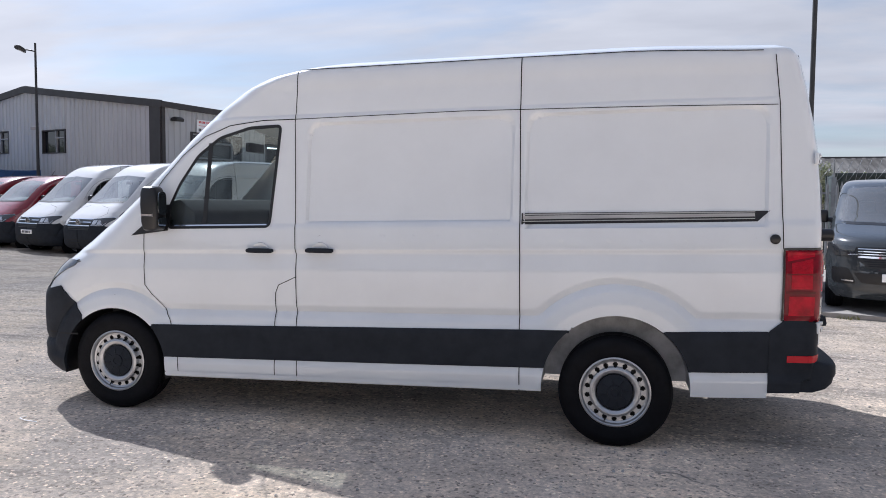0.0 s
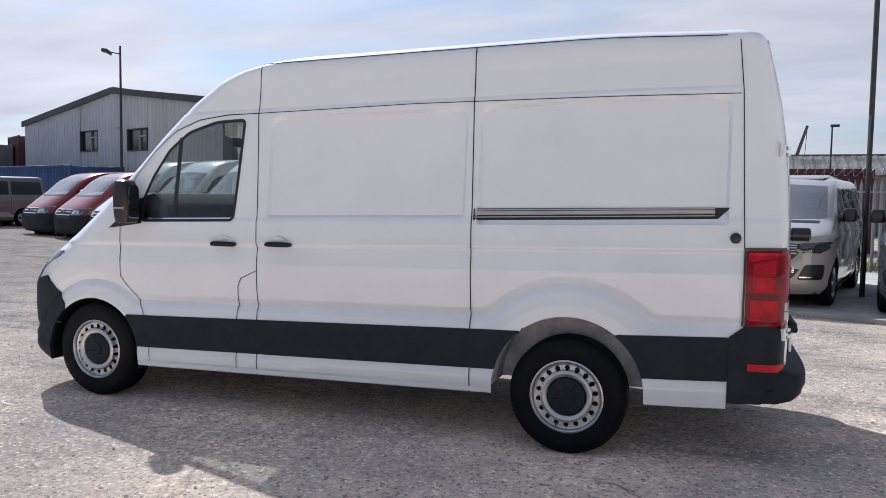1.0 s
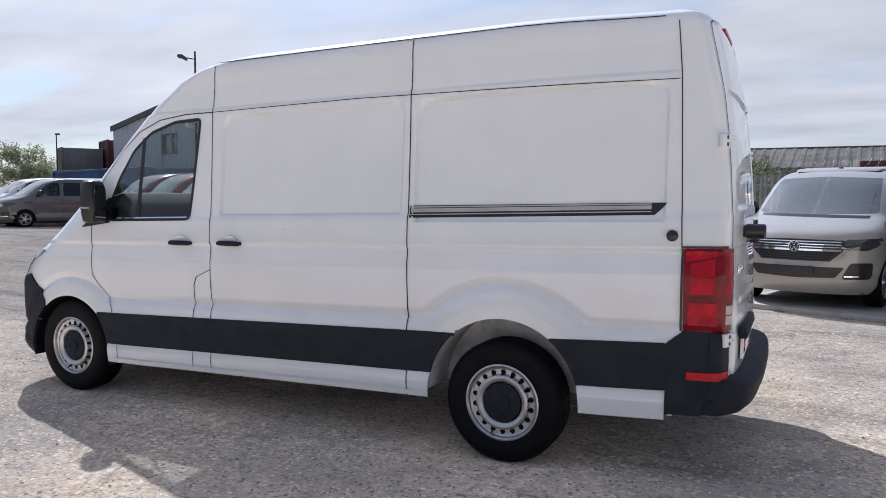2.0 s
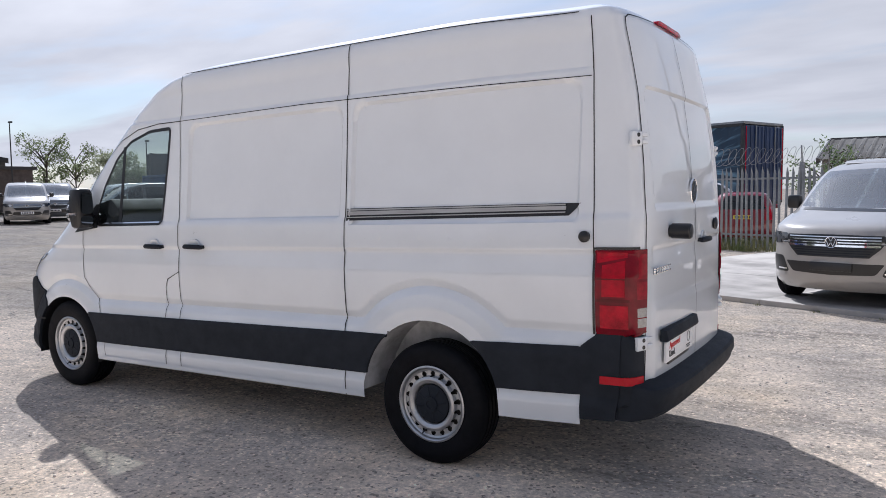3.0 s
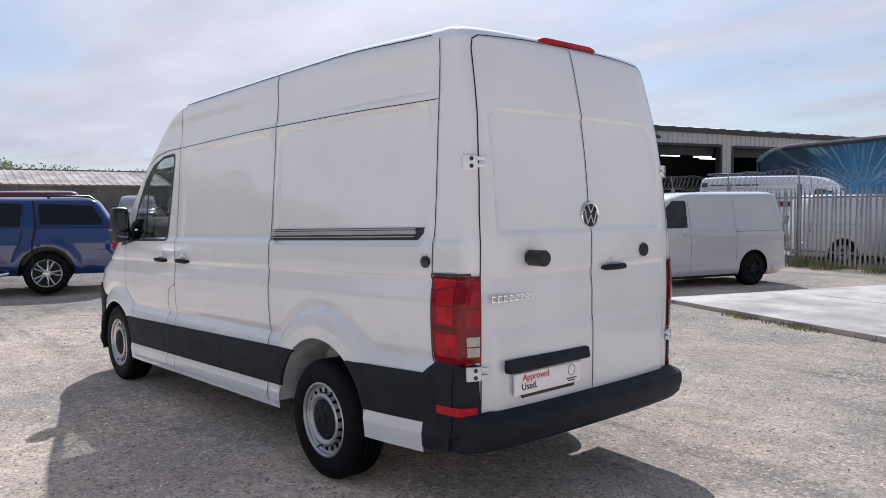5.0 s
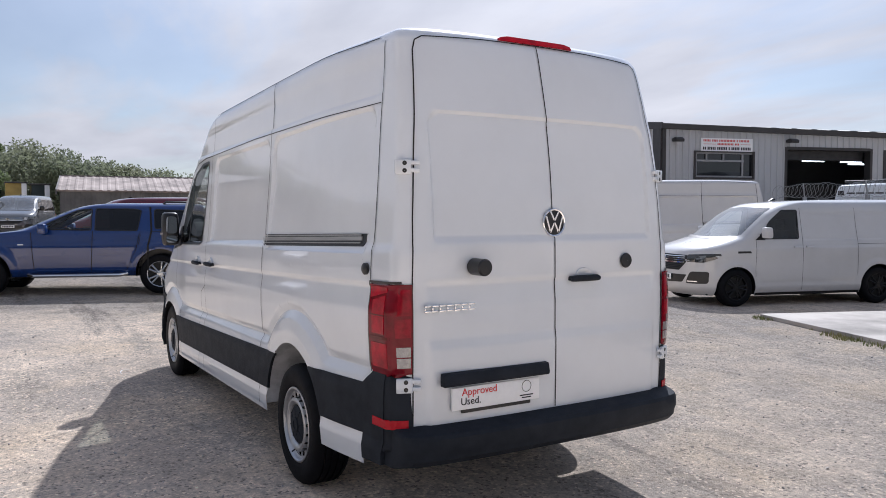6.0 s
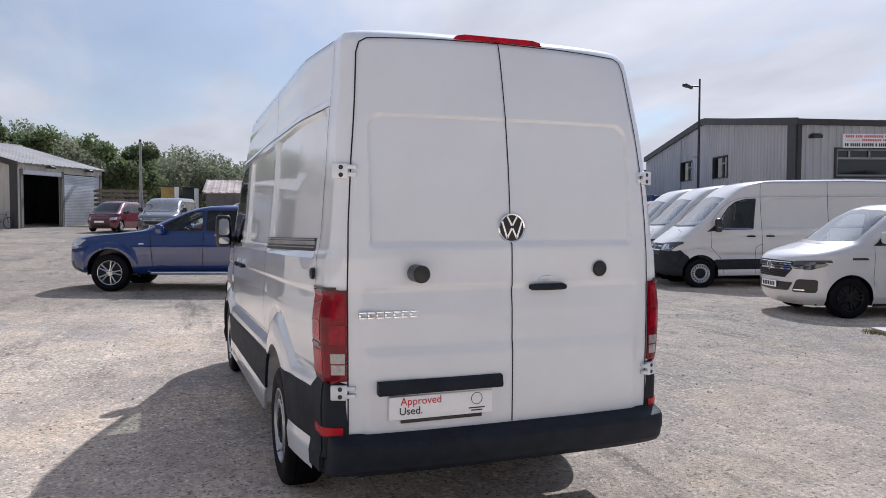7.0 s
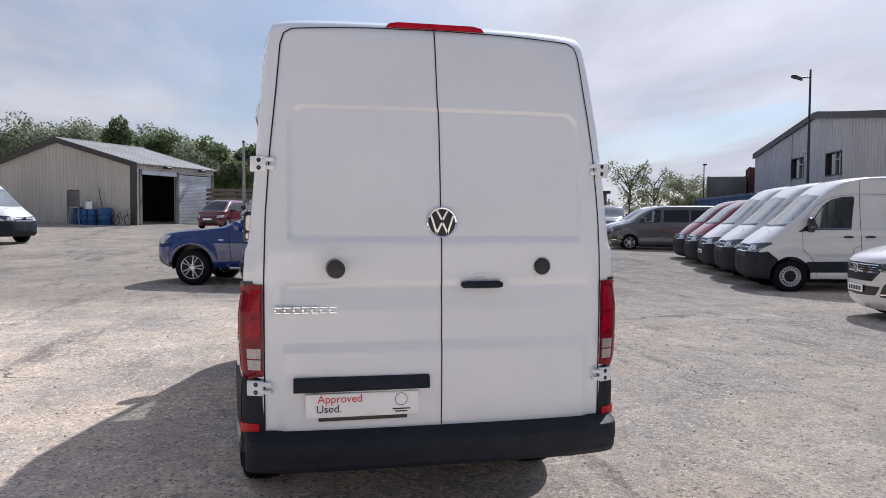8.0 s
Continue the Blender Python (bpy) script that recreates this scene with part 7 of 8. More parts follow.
# palisade fence with razor wire
F0 = Vector((-2.66, 22.55, 0))
FD = Vector((0.933, -0.36, 0))
fence = empty("palisade_fence", None, "galvanised steel palisade fence topped with coiled razor wire", "fence")
pale_bm = prism_bm([(-0.036, 0.0), (-0.020, -0.012), (-0.008, -0.020), (0.008, -0.020), (0.020, -0.012), (0.036, 0.0), (0.008, -0.014), (-0.008, -0.014)], 0.08, 2.0, axis="Z")
tip = [(-0.036, 0.0), (0.036, 0.0), (0.008, -0.018), (-0.008, -0.018)]
vt = [pale_bm.verts.new((a, b, 2.0)) for a, b in tip] + [pale_bm.verts.new((-0.002, -0.03, 2.16)), pale_bm.verts.new((0.002, -0.03, 2.16))]
for f in ((0, 1, 5, 4), (1, 2, 5), (2, 3, 4, 5), (3, 0, 4)):
    pale_bm.faces.new([vt[i] for i in f])
pale0 = part("pale", pale_bm, GALV, fence, "", 0)
yaw_f = math.degrees(math.atan2(FD.y, FD.x))
rf = random.Random(9)
L0, L1 = -9.5, 15.0
u, first = L0, True
while u < L1:
    p = F0 + FD * u
    m = pose(p.x, p.y, rf.uniform(-0.03, 0.03), 0, rf.uniform(-1.2, 1.2), yaw_f)
    if first:
        pale0.matrix_basis = m; first = False
    else:
        o = new("pale", pale0.data); o.parent = fence; o.matrix_basis = m
    u += 0.148
for z in (0.40, 1.85):
    a, b = F0 + FD * L0, F0 + FD * L1
    n = Vector((-FD.y, FD.x, 0)) * 0.03
    slab_between("rail", (a.x + n.x, a.y + n.y, z + 0.045), (b.x + n.x, b.y + n.y, z + 0.045), 0.012, 0.05, GALV, fence)
u = -8.15
while u < L1:
    p = F0 + FD * u
    ps = part("post", prism_bm([(-0.05, -0.04), (0.05, -0.04), (0.05, 0.04), (-0.05, 0.04)], 0, 2.25, axis="Z"), GALV, fence)
    ps.matrix_basis = pose(p.x - FD.y * 0.08, p.y + FD.x * 0.08, 0, 0, 0, yaw_f)
    part("extension", tube_bm([(0, 0, 2.2), (0, -0.06, 2.66)], 0.02, 6), GALV, ps)
    u += 2.75
coil = []
turns = int((L1 - L0) / 0.20)
for k in range(turns * 14):
    a = 2 * math.pi * k / 14
    uu = L0 + (L1 - L0) * k / (turns * 14)
    r = 0.215 + 0.02 * math.sin(uu * 5.1) + 0.02 * math.sin(uu * 2.3)
    p = F0 + FD * (uu + 0.10 * math.sin(a)) + Vector((-FD.y, FD.x, 0)) * (r * math.cos(a))
    coil.append((p.x, p.y, 2.42 + r * math.sin(a) + 0.03 * math.sin(uu * 1.3)))
part("razor_wire", tube_bm(coil, 0.0055, 4), GALV, fence, "coiled razor wire", 0)

# curtain-sided trailer behind the fence
TB = Vector((-2.75, 29.2, 0))
TU = Vector((-0.93, 0.367, 0)); TV = Vector((0.367, 0.93, 0))


def curtain_material():
    m = bpy.data.materials.new("printed_curtain")
    m.use_nodes = True
    n, l = m.node_tree.nodes, m.node_tree.links
    b = n["Principled BSDF"]; b.inputs["Roughness"].default_value = 0.45
    t = n.new("ShaderNodeTexCoord")
    mpn = n.new("ShaderNodeMapping"); mpn.inputs["Location"].default_value = (-3.5, 0, -2.2)
    l.new(t.outputs["Object"], mpn.inputs[0])
    sp = n.new("ShaderNodeSeparateXYZ"); l.new(mpn.outputs[0], sp.inputs[0])
    at = n.new("ShaderNodeMath"); at.operation = "ARCTAN2"; l.new(sp.outputs["Z"], at.inputs[0]); l.new(sp.outputs["X"], at.inputs[1])
    ln = n.new("ShaderNodeVectorMath"); ln.operation = "LENGTH"; l.new(mpn.outputs[0], ln.inputs[0])
    cb = n.new("ShaderNodeCombineXYZ")
    l.new(at.outputs[0], cb.inputs[0]); l.new(ln.outputs["Value"], cb.inputs[1])
    ms = n.new("ShaderNodeMapping"); ms.inputs["Scale"].default_value = (14, 0.55, 1); l.new(cb.outputs[0], ms.inputs[0])
    ns = n.new("ShaderNodeTexNoise"); ns.inputs["Scale"].default_value, ns.inputs["Detail"].default_value = 1.0, 4
    l.new(ms.outputs[0], ns.inputs["Vector"])
    rp = n.new("ShaderNodeMapRange"); rp.inputs["From Min"].default_value, rp.inputs["From Max"].default_value = 0.52, 0.66
    l.new(ns.outputs["Fac"], rp.inputs["Value"])
    fade = n.new("ShaderNodeMapRange"); fade.inputs["From Min"].default_value, fade.inputs["From Max"].default_value, fade.inputs["To Min"].default_value, fade.inputs["To Max"].default_value = 0.4, 4.6, 1.0, 0.0
    l.new(ln.outputs["Value"], fade.inputs["Value"])
    mu = n.new("ShaderNodeMath"); mu.operation = "MULTIPLY"; l.new(rp.outputs[0], mu.inputs[0]); l.new(fade.outputs[0], mu.inputs[1])
    mx = n.new("ShaderNodeMix"); mx.data_type = "RGBA"; mx.inputs[6].default_value, mx.inputs[7].default_value = (0.010, 0.030, 0.060, 1), (0.30, 0.52, 0.66, 1)
    l.new(mu.outputs[0], mx.inputs[0])
    m2 = n.new("ShaderNodeMix"); m2.data_type = "RGBA"; m2.inputs[7].default_value = (0.05, 0.22, 0.42, 1)
    f2 = n.new("ShaderNodeMapRange"); f2.inputs["From Min"].default_value, f2.inputs["From Max"].default_value, f2.inputs["To Min"].default_value, f2.inputs["To Max"].default_value = 0.2, 2.8, 0.8, 0.0
    l.new(ln.outputs["Value"], f2.inputs["Value"]); l.new(f2.outputs[0], m2.inputs[0]); l.new(mx.outputs[2], m2.inputs[6])
    l.new(m2.outputs[2], b.inputs["Base Color"])
    return m


trailer = empty("lorry_body", Matrix.Translation(TB) @ pose(0, 0, 0, 0, 0, math.degrees(math.atan2(TU.y, TU.x)) ), "blue curtain-sided lorry trailer behind the steel fence", "trailer")
# local x runs along the trailer, the yard side lies at local +y
TRAILER_BLUE = material("trailer_blue", (0.015, 0.035, 0.10), 0.45, vary=0.3, scale=1.5)
bm = bmesh.new()
nx = 60
rows = []
for i in range(nx + 1):
    x = 0.12 + 8.1 * i / nx
    off = 0.012 * math.sin(i * 2.1) + 0.02 * math.sin(i * 0.7)
    rows.append([bm.verts.new((x, 0.0 + off, z)) for z in (1.15, 2.0, 3.0, 3.86 - 0.42 * max(0.0, (x - 6.9) / 1.4) ** 1.8)])
for a, b in zip(rows, rows[1:]):
    for j in range(3):
        bm.faces.new((a[j], a[j + 1], b[j + 1], b[j]))
part("curtain", bm, curtain_material(), trailer, "blue printed curtain with pale spray streaks")
part("curtain", box_bm(0.12, 8.25, -2.52, -2.48, 1.15, 3.86), TRAILER_BLUE, trailer)
part("roof", prism_bm([(0.0, 3.88), (0.0, 3.98), (6.9, 3.98), (7.7, 3.86), (8.2, 3.66), (8.4, 3.45), (8.25, 3.40), (7.6, 3.76), (6.8, 3.88)], -2.52, 0.03, 0.01), GALV, trailer, "pale roof edge")
part("roof_rail", box_bm(0.0, 7.0, 0.0, 0.05, 3.80, 3.90, 0.01), DARK_STEEL, trailer)
part("deck", box_bm(0.0, 8.4, -2.5, 0.02, 1.0, 1.15, 0.02), DARK_STEEL, trailer)
part("front_board", box_bm(8.3, 8.4, -2.5, 0.0, 1.1, 3.44, 0.01), TRAILER_BLUE, trailer)
for y0, y1 in ((-2.46, -1.27), (-1.23, -0.04)):
    dr = part("rear_door", box_bm(-0.04, 0.03, y0, y1, 1.15, 3.84, 0.015), TRAILER_BLUE, trailer, "dark blue ribbed rear door")
    for k in range(5):
        part("door_rib", box_bm(-0.06, -0.038, y0 + 0.12 + k * 0.24, y0 + 0.17 + k * 0.24, 1.2, 3.8, 0.006), TRAILER_BLUE, dr)
    part("lock_rod", tube_bm([(-0.075, (y0 + y1) / 2, 1.1), (-0.075, (y0 + y1) / 2, 3.85)], 0.018, 8), GALV, dr)
for y in (-2.5, -0.01):
    part("corner_post", box_bm(-0.03, 0.12, y - 0.02, y + 0.03, 1.1, 3.9, 0.01), DARK_STEEL, trailer)
    part("marking_tape", box_bm(-0.047, -0.043, y - (0.04 if y > -1 else -0.06), y - (0.09 if y > -1 else -0.11), 1.2, 3.8), REFLECTOR, trailer)
for k in range(3):
    for y in (-2.35, -0.15):
        part("wheel", lathe_bm([(0.28, -0.16), (0.5, -0.15), (0.5, 0.15), (0.28, 0.16), (0.001, 0.1)], 28, "Y", (2.6 + k * 1.3, y, 0.5)), RUBBER, trailer)


def container(name, m, size, mat, label, category="container", pitch=0.28):
    L, W, H = size
    ob = empty(name, m, label, category)
    for y, s in ((0, 1), (W, -1)):
        bm = bmesh.new(); cols = []
        k = 0
        while k * pitch < L:
            cols += [((k + f) * pitch, d) for f, d in ((0, 0), (0.2, 0.035), (0.5, 0.035), (0.7, 0)) if (k + f) * pitch < L]
            k += 1
        cols.append((L, 0))
        vsx = [(bm.verts.new((x, y + s * d, 0.12)), bm.verts.new((x, y + s * d, H - 0.1))) for x, d in cols]
        for a, b in zip(vsx, vsx[1:]):
            bm.faces.new((a[0], b[0], b[1], a[1]))
        part("side_panel", bm, mat, ob, "", 0)
        part("top_rail", box_bm(0, L, y - 0.04, y + 0.04, H - 0.12, H, 0.01), mat, ob)
        part("bottom_rail", box_bm(0, L, y - 0.04, y + 0.04, 0, 0.14, 0.01), mat, ob)
    part("roof", box_bm(0, L, 0, W, H - 0.06, H - 0.03), mat, ob)
    for x in (0, L):
        part("end_panel", box_bm(x - 0.03, x + 0.03, 0.04, W - 0.04, 0.1, H - 0.05, 0.01), mat, ob)
        for y in (0, W):
            part("corner_post", box_bm(x - 0.06, x + 0.06, y - 0.06, y + 0.06, 0, H, 0.01), mat, ob)
    return ob


container("shipping_container", pose(-24.6, 28.4, float(ground_z(-26, 26)) - 0.05, 0, 0, 161.5), (12.2, 2.4, 2.6), BLUE_STEEL, "blue ribbed shipping container beside the workshop")
container("shipping_container", pose(-35.1, 35.3, 1.9, 0, 0, 150), (2.6, 2.4, 2.85), RED_STEEL, "dark red container stacked behind the blue one")
container("waste_skip", pose(-37.3, 33.6, 1.9, 0, 0, 150), (1.9, 2.2, 2.35), DULL_WALL, "grey steel skip stacked beside a red container", "skip")
container("shipping_container", pose(-35.7, 34.0, 0.0, 0, 0, 150), (6, 2.4, 1.9), RUSTY, "dark container under a red one")
container("shipping_container", pose(3.2, 27.4, 0, 0, 0, -4), (2.6, 2.4, 2.7), RED_STEEL, "dark red steel body standing behind the fence")
container("shipping_container", pose(6.2, 23.5, 0, 0, 0, -10), (4.5, 2.4, 2.5), GREEN_STEEL, "dark green steel cabin behind the fence")


def gable_shed(name, corner, along, across, length, width, eave, ridge, base, wall, roof, label, trim=TRIM, openings_side=(), openings_gable=(), pitch=0.3, over=0.2):
    """A pitched shed: one corner, the way of its ridge and the way across its gable."""
    C, A, B = Vector((corner[0], corner[1], 0)), Vector((*along, 0)).normalized(), Vector((*across, 0)).normalized()
    ob = empty(name, None, label, "building")
    gt = lambda u: eave + (ridge - eave) * (1 - abs(u - width / 2) / (width / 2))
    flip = A.cross(B).z > 0
    def wall_on(nm, o, u, L, top, ops=()):
        n = Vector((u.y, -u.x, 0))
        mid = C + A * length / 2 + B * width / 2
        if (mid - (o + u * L / 2)).dot(n) > 0:
            return ribbed(nm, o + u * L, -u, L, lambda q: top(L - q), base, wall, ob, [(L - b, L - a, z0, z1) for a, b, z0, z1 in ops], pitch, 0.03)
        return ribbed(nm, o, u, L, top, base, wall, ob, ops, pitch, 0.03)
    wall_on("side_wall", C, A, length, lambda q: eave, openings_side)
    wall_on("gable_wall", C, B, width, gt, openings_gable)
    wall_on("far_side_wall", C + B * width, A, length, lambda q: eave)
    wall_on("far_gable_wall", C + A * length, B, width, gt)
    r0, r1 = C + B * width / 2 - A * over, C + B * width / 2 + A * (length + over)
    for s in (0, 1):
        e0, e1 = C + B * (width * s + (over if s else -over)) - A * over, C + B * (width * s + (over if s else -over)) + A * (length + over)
        drop = over * (ridge - eave) / (width / 2)
        roof_sheet("roof", (e0.x, e0.y, eave - drop + 0.05), (e1.x, e1.y, eave - drop + 0.05), (r1.x, r1.y, ridge + 0.05), (r0.x, r0.y, ridge + 0.05), roof, ob, 0.5 if length < 20 else 0.8)
        for k in (0, 1):
            p, q = (e0, r0) if k == 0 else (e1, r1)
            slab_between("verge_trim", (p.x, p.y, eave - drop + 0.10), (q.x, q.y, ridge + 0.10), 0.08, 0.35, trim, ob)
    return ob, C, A, B


# shed with roller doors at the end of the yard
bz = float(ground_z(-46, -4))
shed, SC, SA, SB = gable_shed("shed", (-45.6, -3.75), (-0.856, 0.517), (-0.517, -0.856), 7.9, 12.6, bz + 3.9, bz + 5.6, bz, CLAD_TAN, ROOF_SHEET, "stone-coloured ribbed shed with an open roller door", TRIM,
                              [(0.35, 3.75, bz, bz + 3.45), (4.0, 7.55, bz, bz + 3.45)], [(4.6, 5.6, bz, bz + 2.25)])
nA = Vector((0.517, 0.856, 0))


def on_side(nm, u0, u1, z0, z1, d0, d1, mat, par, lab=""):
    pts = [SC + SA * u0 + nA * d0, SC + SA * u1 + nA * d0, SC + SA * u1 + nA * d1, SC + SA * u0 + nA * d1]
    return part(nm, prism_bm([(p.x, p.y) for p in pts], z0, z1, axis="Z"), mat, par, lab, 0)


nB = Vector((0.856, -0.517, 0))


def on_gable(nm, u0, u1, z0, z1, d0, d1, mat, par, lab=""):
    pts = [SC + SB * u0 + nB * d0, SC + SB * u1 + nB * d0, SC + SB * u1 + nB * d1, SC + SB * u0 + nB * d1]
    return part(nm, prism_bm([(p.x, p.y) for p in pts], z0, z1, axis="Z"), mat, par, lab, 0)


for k in range(34):
    on_side("shutter_slat", 4.02, 7.53, bz + k * 0.1, bz + k * 0.1 + 0.09, -0.05, 0.03, SHUTTER, shed)
on_side("shutter_box", 0.3, 3.8, bz + 3.25, bz + 3.5, -0.3, 0.05, SHUTTER, shed)
for u0 in (0.2, 3.78, 7.6):
    on_side("door_post", u0, u0 + 0.2, bz, bz + 3.55, -0.1, 0.08, DULL_WALL, shed)
# room behind the roller door, its shade painted as near-black walls and ceiling
on_side("inner_wall", 0.3, 7.7, bz, bz + 3.9, -5.0, -4.9, SHADE_IN, shed)
on_side("inner_wall", 0.2, 0.3, bz, bz + 3.9, -5.0, -0.2, SHADE_IN, shed)
on_side("inner_wall", 7.7, 7.8, bz, bz + 3.9, -5.0, -0.2, SHADE_IN, shed)
on_side("inner_ceiling", 0.2, 7.8, bz + 3.8, bz + 3.9, -5.0, -0.2, SHADE_IN, shed)
on_side("tube_light", 2.2, 3.6, bz + 1.45, bz + 1.55, -3.0, -2.9, TUBE_LIGHT, shed, "lit tube light")
on_gable("door_leaf", 4.6, 5.6, bz, bz + 2.2, -0.06, 0.04, DULL_WALL, shed, "grey steel door")
on_gable("corner_trim", -0.05, 0.45, bz, bz + 3.85, 0.03, 0.09, TRIM, shed)
for uu in (2.4, 6.0):
    p = SC + SA * uu + nA * 0.4
    tagged(flood_lamp("wall_lamp", None, Matrix.Translation((p.x, p.y, bz + 3.75)) @ pose(0, 0, 0, 0, 0, 58)), "grey floodlight above the roller door", "wall lamp")


def barrel(u, d, mat, label, h=0.95, r=0.30):
    p = SC + SB * u + nB * d
    return tagged(part("barrel", lathe_bm([(0.001, 0), (r * 0.95, 0), (r, 0.05), (r, h * 0.33), (r * 1.04, h * 0.35), (r, h * 0.37), (r, h * 0.64), (r * 1.04, h * 0.66), (r, h * 0.68), (r, h - 0.04), (r * 0.95, h), (0.001, h)], 24, "Z", (p.x, p.y, bz)), mat), label, "barrel")


BARREL_BLUE = material("blue_barrel_plastic", (0.02, 0.10, 0.28), 0.45, vary=0.25, scale=4)
barrel(3.6, 0.5, BARREL_BLUE, "blue plastic barrel against the shed wall", 1.0)
barrel(3.05, 0.5, BARREL_BLUE, "blue plastic barrel against the shed wall", 1.0, 0.28)
barrel(2.0, 0.5, BARREL_BLUE, "tall blue plastic barrel by the shed", 1.1, 0.38)
barrel(4.25, 0.5, BARREL_BLUE, "blue plastic drum beside the shed door", 1.15, 0.30)
p = SC + SB * 3.2 + nB * 0.6
can = empty("water_container", Matrix.Translation((p.x, p.y, bz + 1.0)), "white plastic water container on a barrel", "container")
part("tank", box_bm(-0.22, 0.22, -0.2, 0.2, 0, 0.5, 0.06), PLATE, can)
part("cap", lathe_bm([(0.06, 0.5), (0.06, 0.56), (0.001, 0.56)], 14, "Z"), BLUE_STEEL, can)
p = SC + SB * 2.55 + nB * 0.25
tagged(part("broom", tube_bm([(p.x, p.y + 0.2, bz), (p.x + 0.1, p.y - 0.15, bz + 2.4)], 0.03, 6), DARK_STEEL), "long dark handle leaning on the shed wall", "broom")
p = SC + SB * 4.1 + nB * 0.9
tr = empty("trestle", Matrix.Translation((p.x, p.y, bz)), "pale folding trestle beside the barrels", "trestle")
for a in (-0.3, 0.3):
    for b in (-0.35, 0.35):
        part("leg", tube_bm([(a, b, 0), (a * 0.4, b * 0.6, 1.1)], 0.03, 6), UPVC, tr)
part("top_bar", box_bm(-0.15, 0.15, -0.3, 0.3, 1.08, 1.16, 0.01), UPVC, tr)
p = SC + SB * 0.55 + nB * 0.7
bk = empty("bicycle", Matrix.Translation((p.x, p.y, bz)) @ pose(0, 0, 0, 0, 0, 60), "dark bicycle leaning by the shed corner", "bicycle")
for a in (-0.5, 0.5):
    part("wheel", tube_bm([(a + 0.33 * math.cos(k * math.pi / 10), 0, 0.34 + 0.33 * math.sin(k * math.pi / 10)) for k in range(20)], 0.02, 5, closed=True), RUBBER, bk)
part("frame", tube_bm([(-0.5, 0, 0.34), (-0.15, 0, 0.85), (0.35, 0, 0.85), (0.0, 0, 0.34), (-0.15, 0, 0.85)], 0.02, 6), DARK_STEEL, bk)
part("fork", tube_bm([(0.5, 0, 0.34), (0.35, 0, 0.95), (0.30, 0.25, 1.0)], 0.018, 6), DARK_STEEL, bk)

# long old shed, gabled store and brick annexe at the far end
gz = float(ground_z(-52, 12))
gable_shed("long_shed", (-50.2, 7.1), (0.12, 0.99), (-0.99, 0.12), 16.0, 9.0, gz + 2.45, gz + 3.5, gz, DULL_WALL, ASBESTOS, "long low shed with a patched old fibre roof", DULL_WALL, pitch=0.6)
store, QC, QA, QB = gable_shed("store", (-53.4, 22.2), (-0.93, 0.36), (0.40, 0.916), 16, 7.4, gz + 3.3, gz + 4.0, gz, DULL_WALL, DARK_ROOF, "dull grey gabled store with pale windows", TRIM, pitch=0.5)
for k in range(4):
    q = QC + QB * (1.0 + k * 0.9) + Vector((0.93, -0.36, 0)) * 0.08
    part("window", box_bm(-0.03, 0.03, -0.35, 0.35, 0, 0.75, 0.01), UPVC, store).matrix_basis = Matrix.Translation((q.x, q.y, gz + 1.7)) @ pose(0, 0, 0, 0, 0, -21)
annexe = empty("brick_annexe", None, "small dark red brick annexe with a white window", "building")
part("wall", prism_bm([(-50.0, 25.2), (-45.4, 24.2), (-44.6, 27.6), (-49.2, 28.6)], gz - 0.2, gz + 2.4, axis="Z"), BRICK_RED, annexe)
part("roof", prism_bm([(-50.2, 25.0), (-45.2, 24.0), (-44.4, 27.8), (-49.4, 28.8)], gz + 2.4, gz + 2.6, axis="Z"), TRIM, annexe)
part("window", prism_bm([(-45.38, 24.6), (-45.30, 24.6), (-45.05, 25.7), (-45.13, 25.7)], gz + 1.1, gz + 1.9, axis="Z"), UPVC, annexe)
# low sheds beyond the fence
gable_shed("roofed_store", (-1.5, 41.8), (0.995, -0.06), (0.06, 0.995), 19, 7, 3.0, 4.05, 0, DULL_WALL, DARK_ROOF, "low store with dark patched fibre roof", TRIM, pitch=0.6)
# crane boom far away
crane = empty("crane", None, "distant dark crane boom over the roofs", "crane")
part("mast", box_bm(8.2, 10.2, 88, 91, 0, 4.1, 0.1), DARK_STEEL, crane)
part("boom", tube_bm([(9.3, 90, 4.0), (11.0, 89.8, 9.9)], [0.25, 0.16], 6), DARK_STEEL, crane)
part("hook_line", tube_bm([(11.0, 89.8, 9.9), (10.85, 89.8, 6.5)], 0.03, 4), DARK_STEEL, crane)
for x, y, h, lab in ((-35.4, 3.26, 4.75, "grey steel post at the yard end"), (-44, 26, 5.6, "thin pole behind parked vans"), (-38.6, 31.5, 4.6, "dark post with small lamps by the containers"), (5.4, 33, 4.6, "thin mast behind the fence")):
    z = float(ground_z(x, y))
    po = empty("pole", pose(x, y, z), lab, "pole")
    part("shaft", tube_bm([(0, 0, -0.05), (0, 0, h)], [0.09, 0.06] if x == -35.4 else [0.05, 0.03], 8), GALV if x == -35.4 else DARK_STEEL, po)
    part("head", box_bm(-0.06, 0.25, -0.06, 0.06, h - 0.05, h + 0.05, 0.01), DARK_STEEL, po)
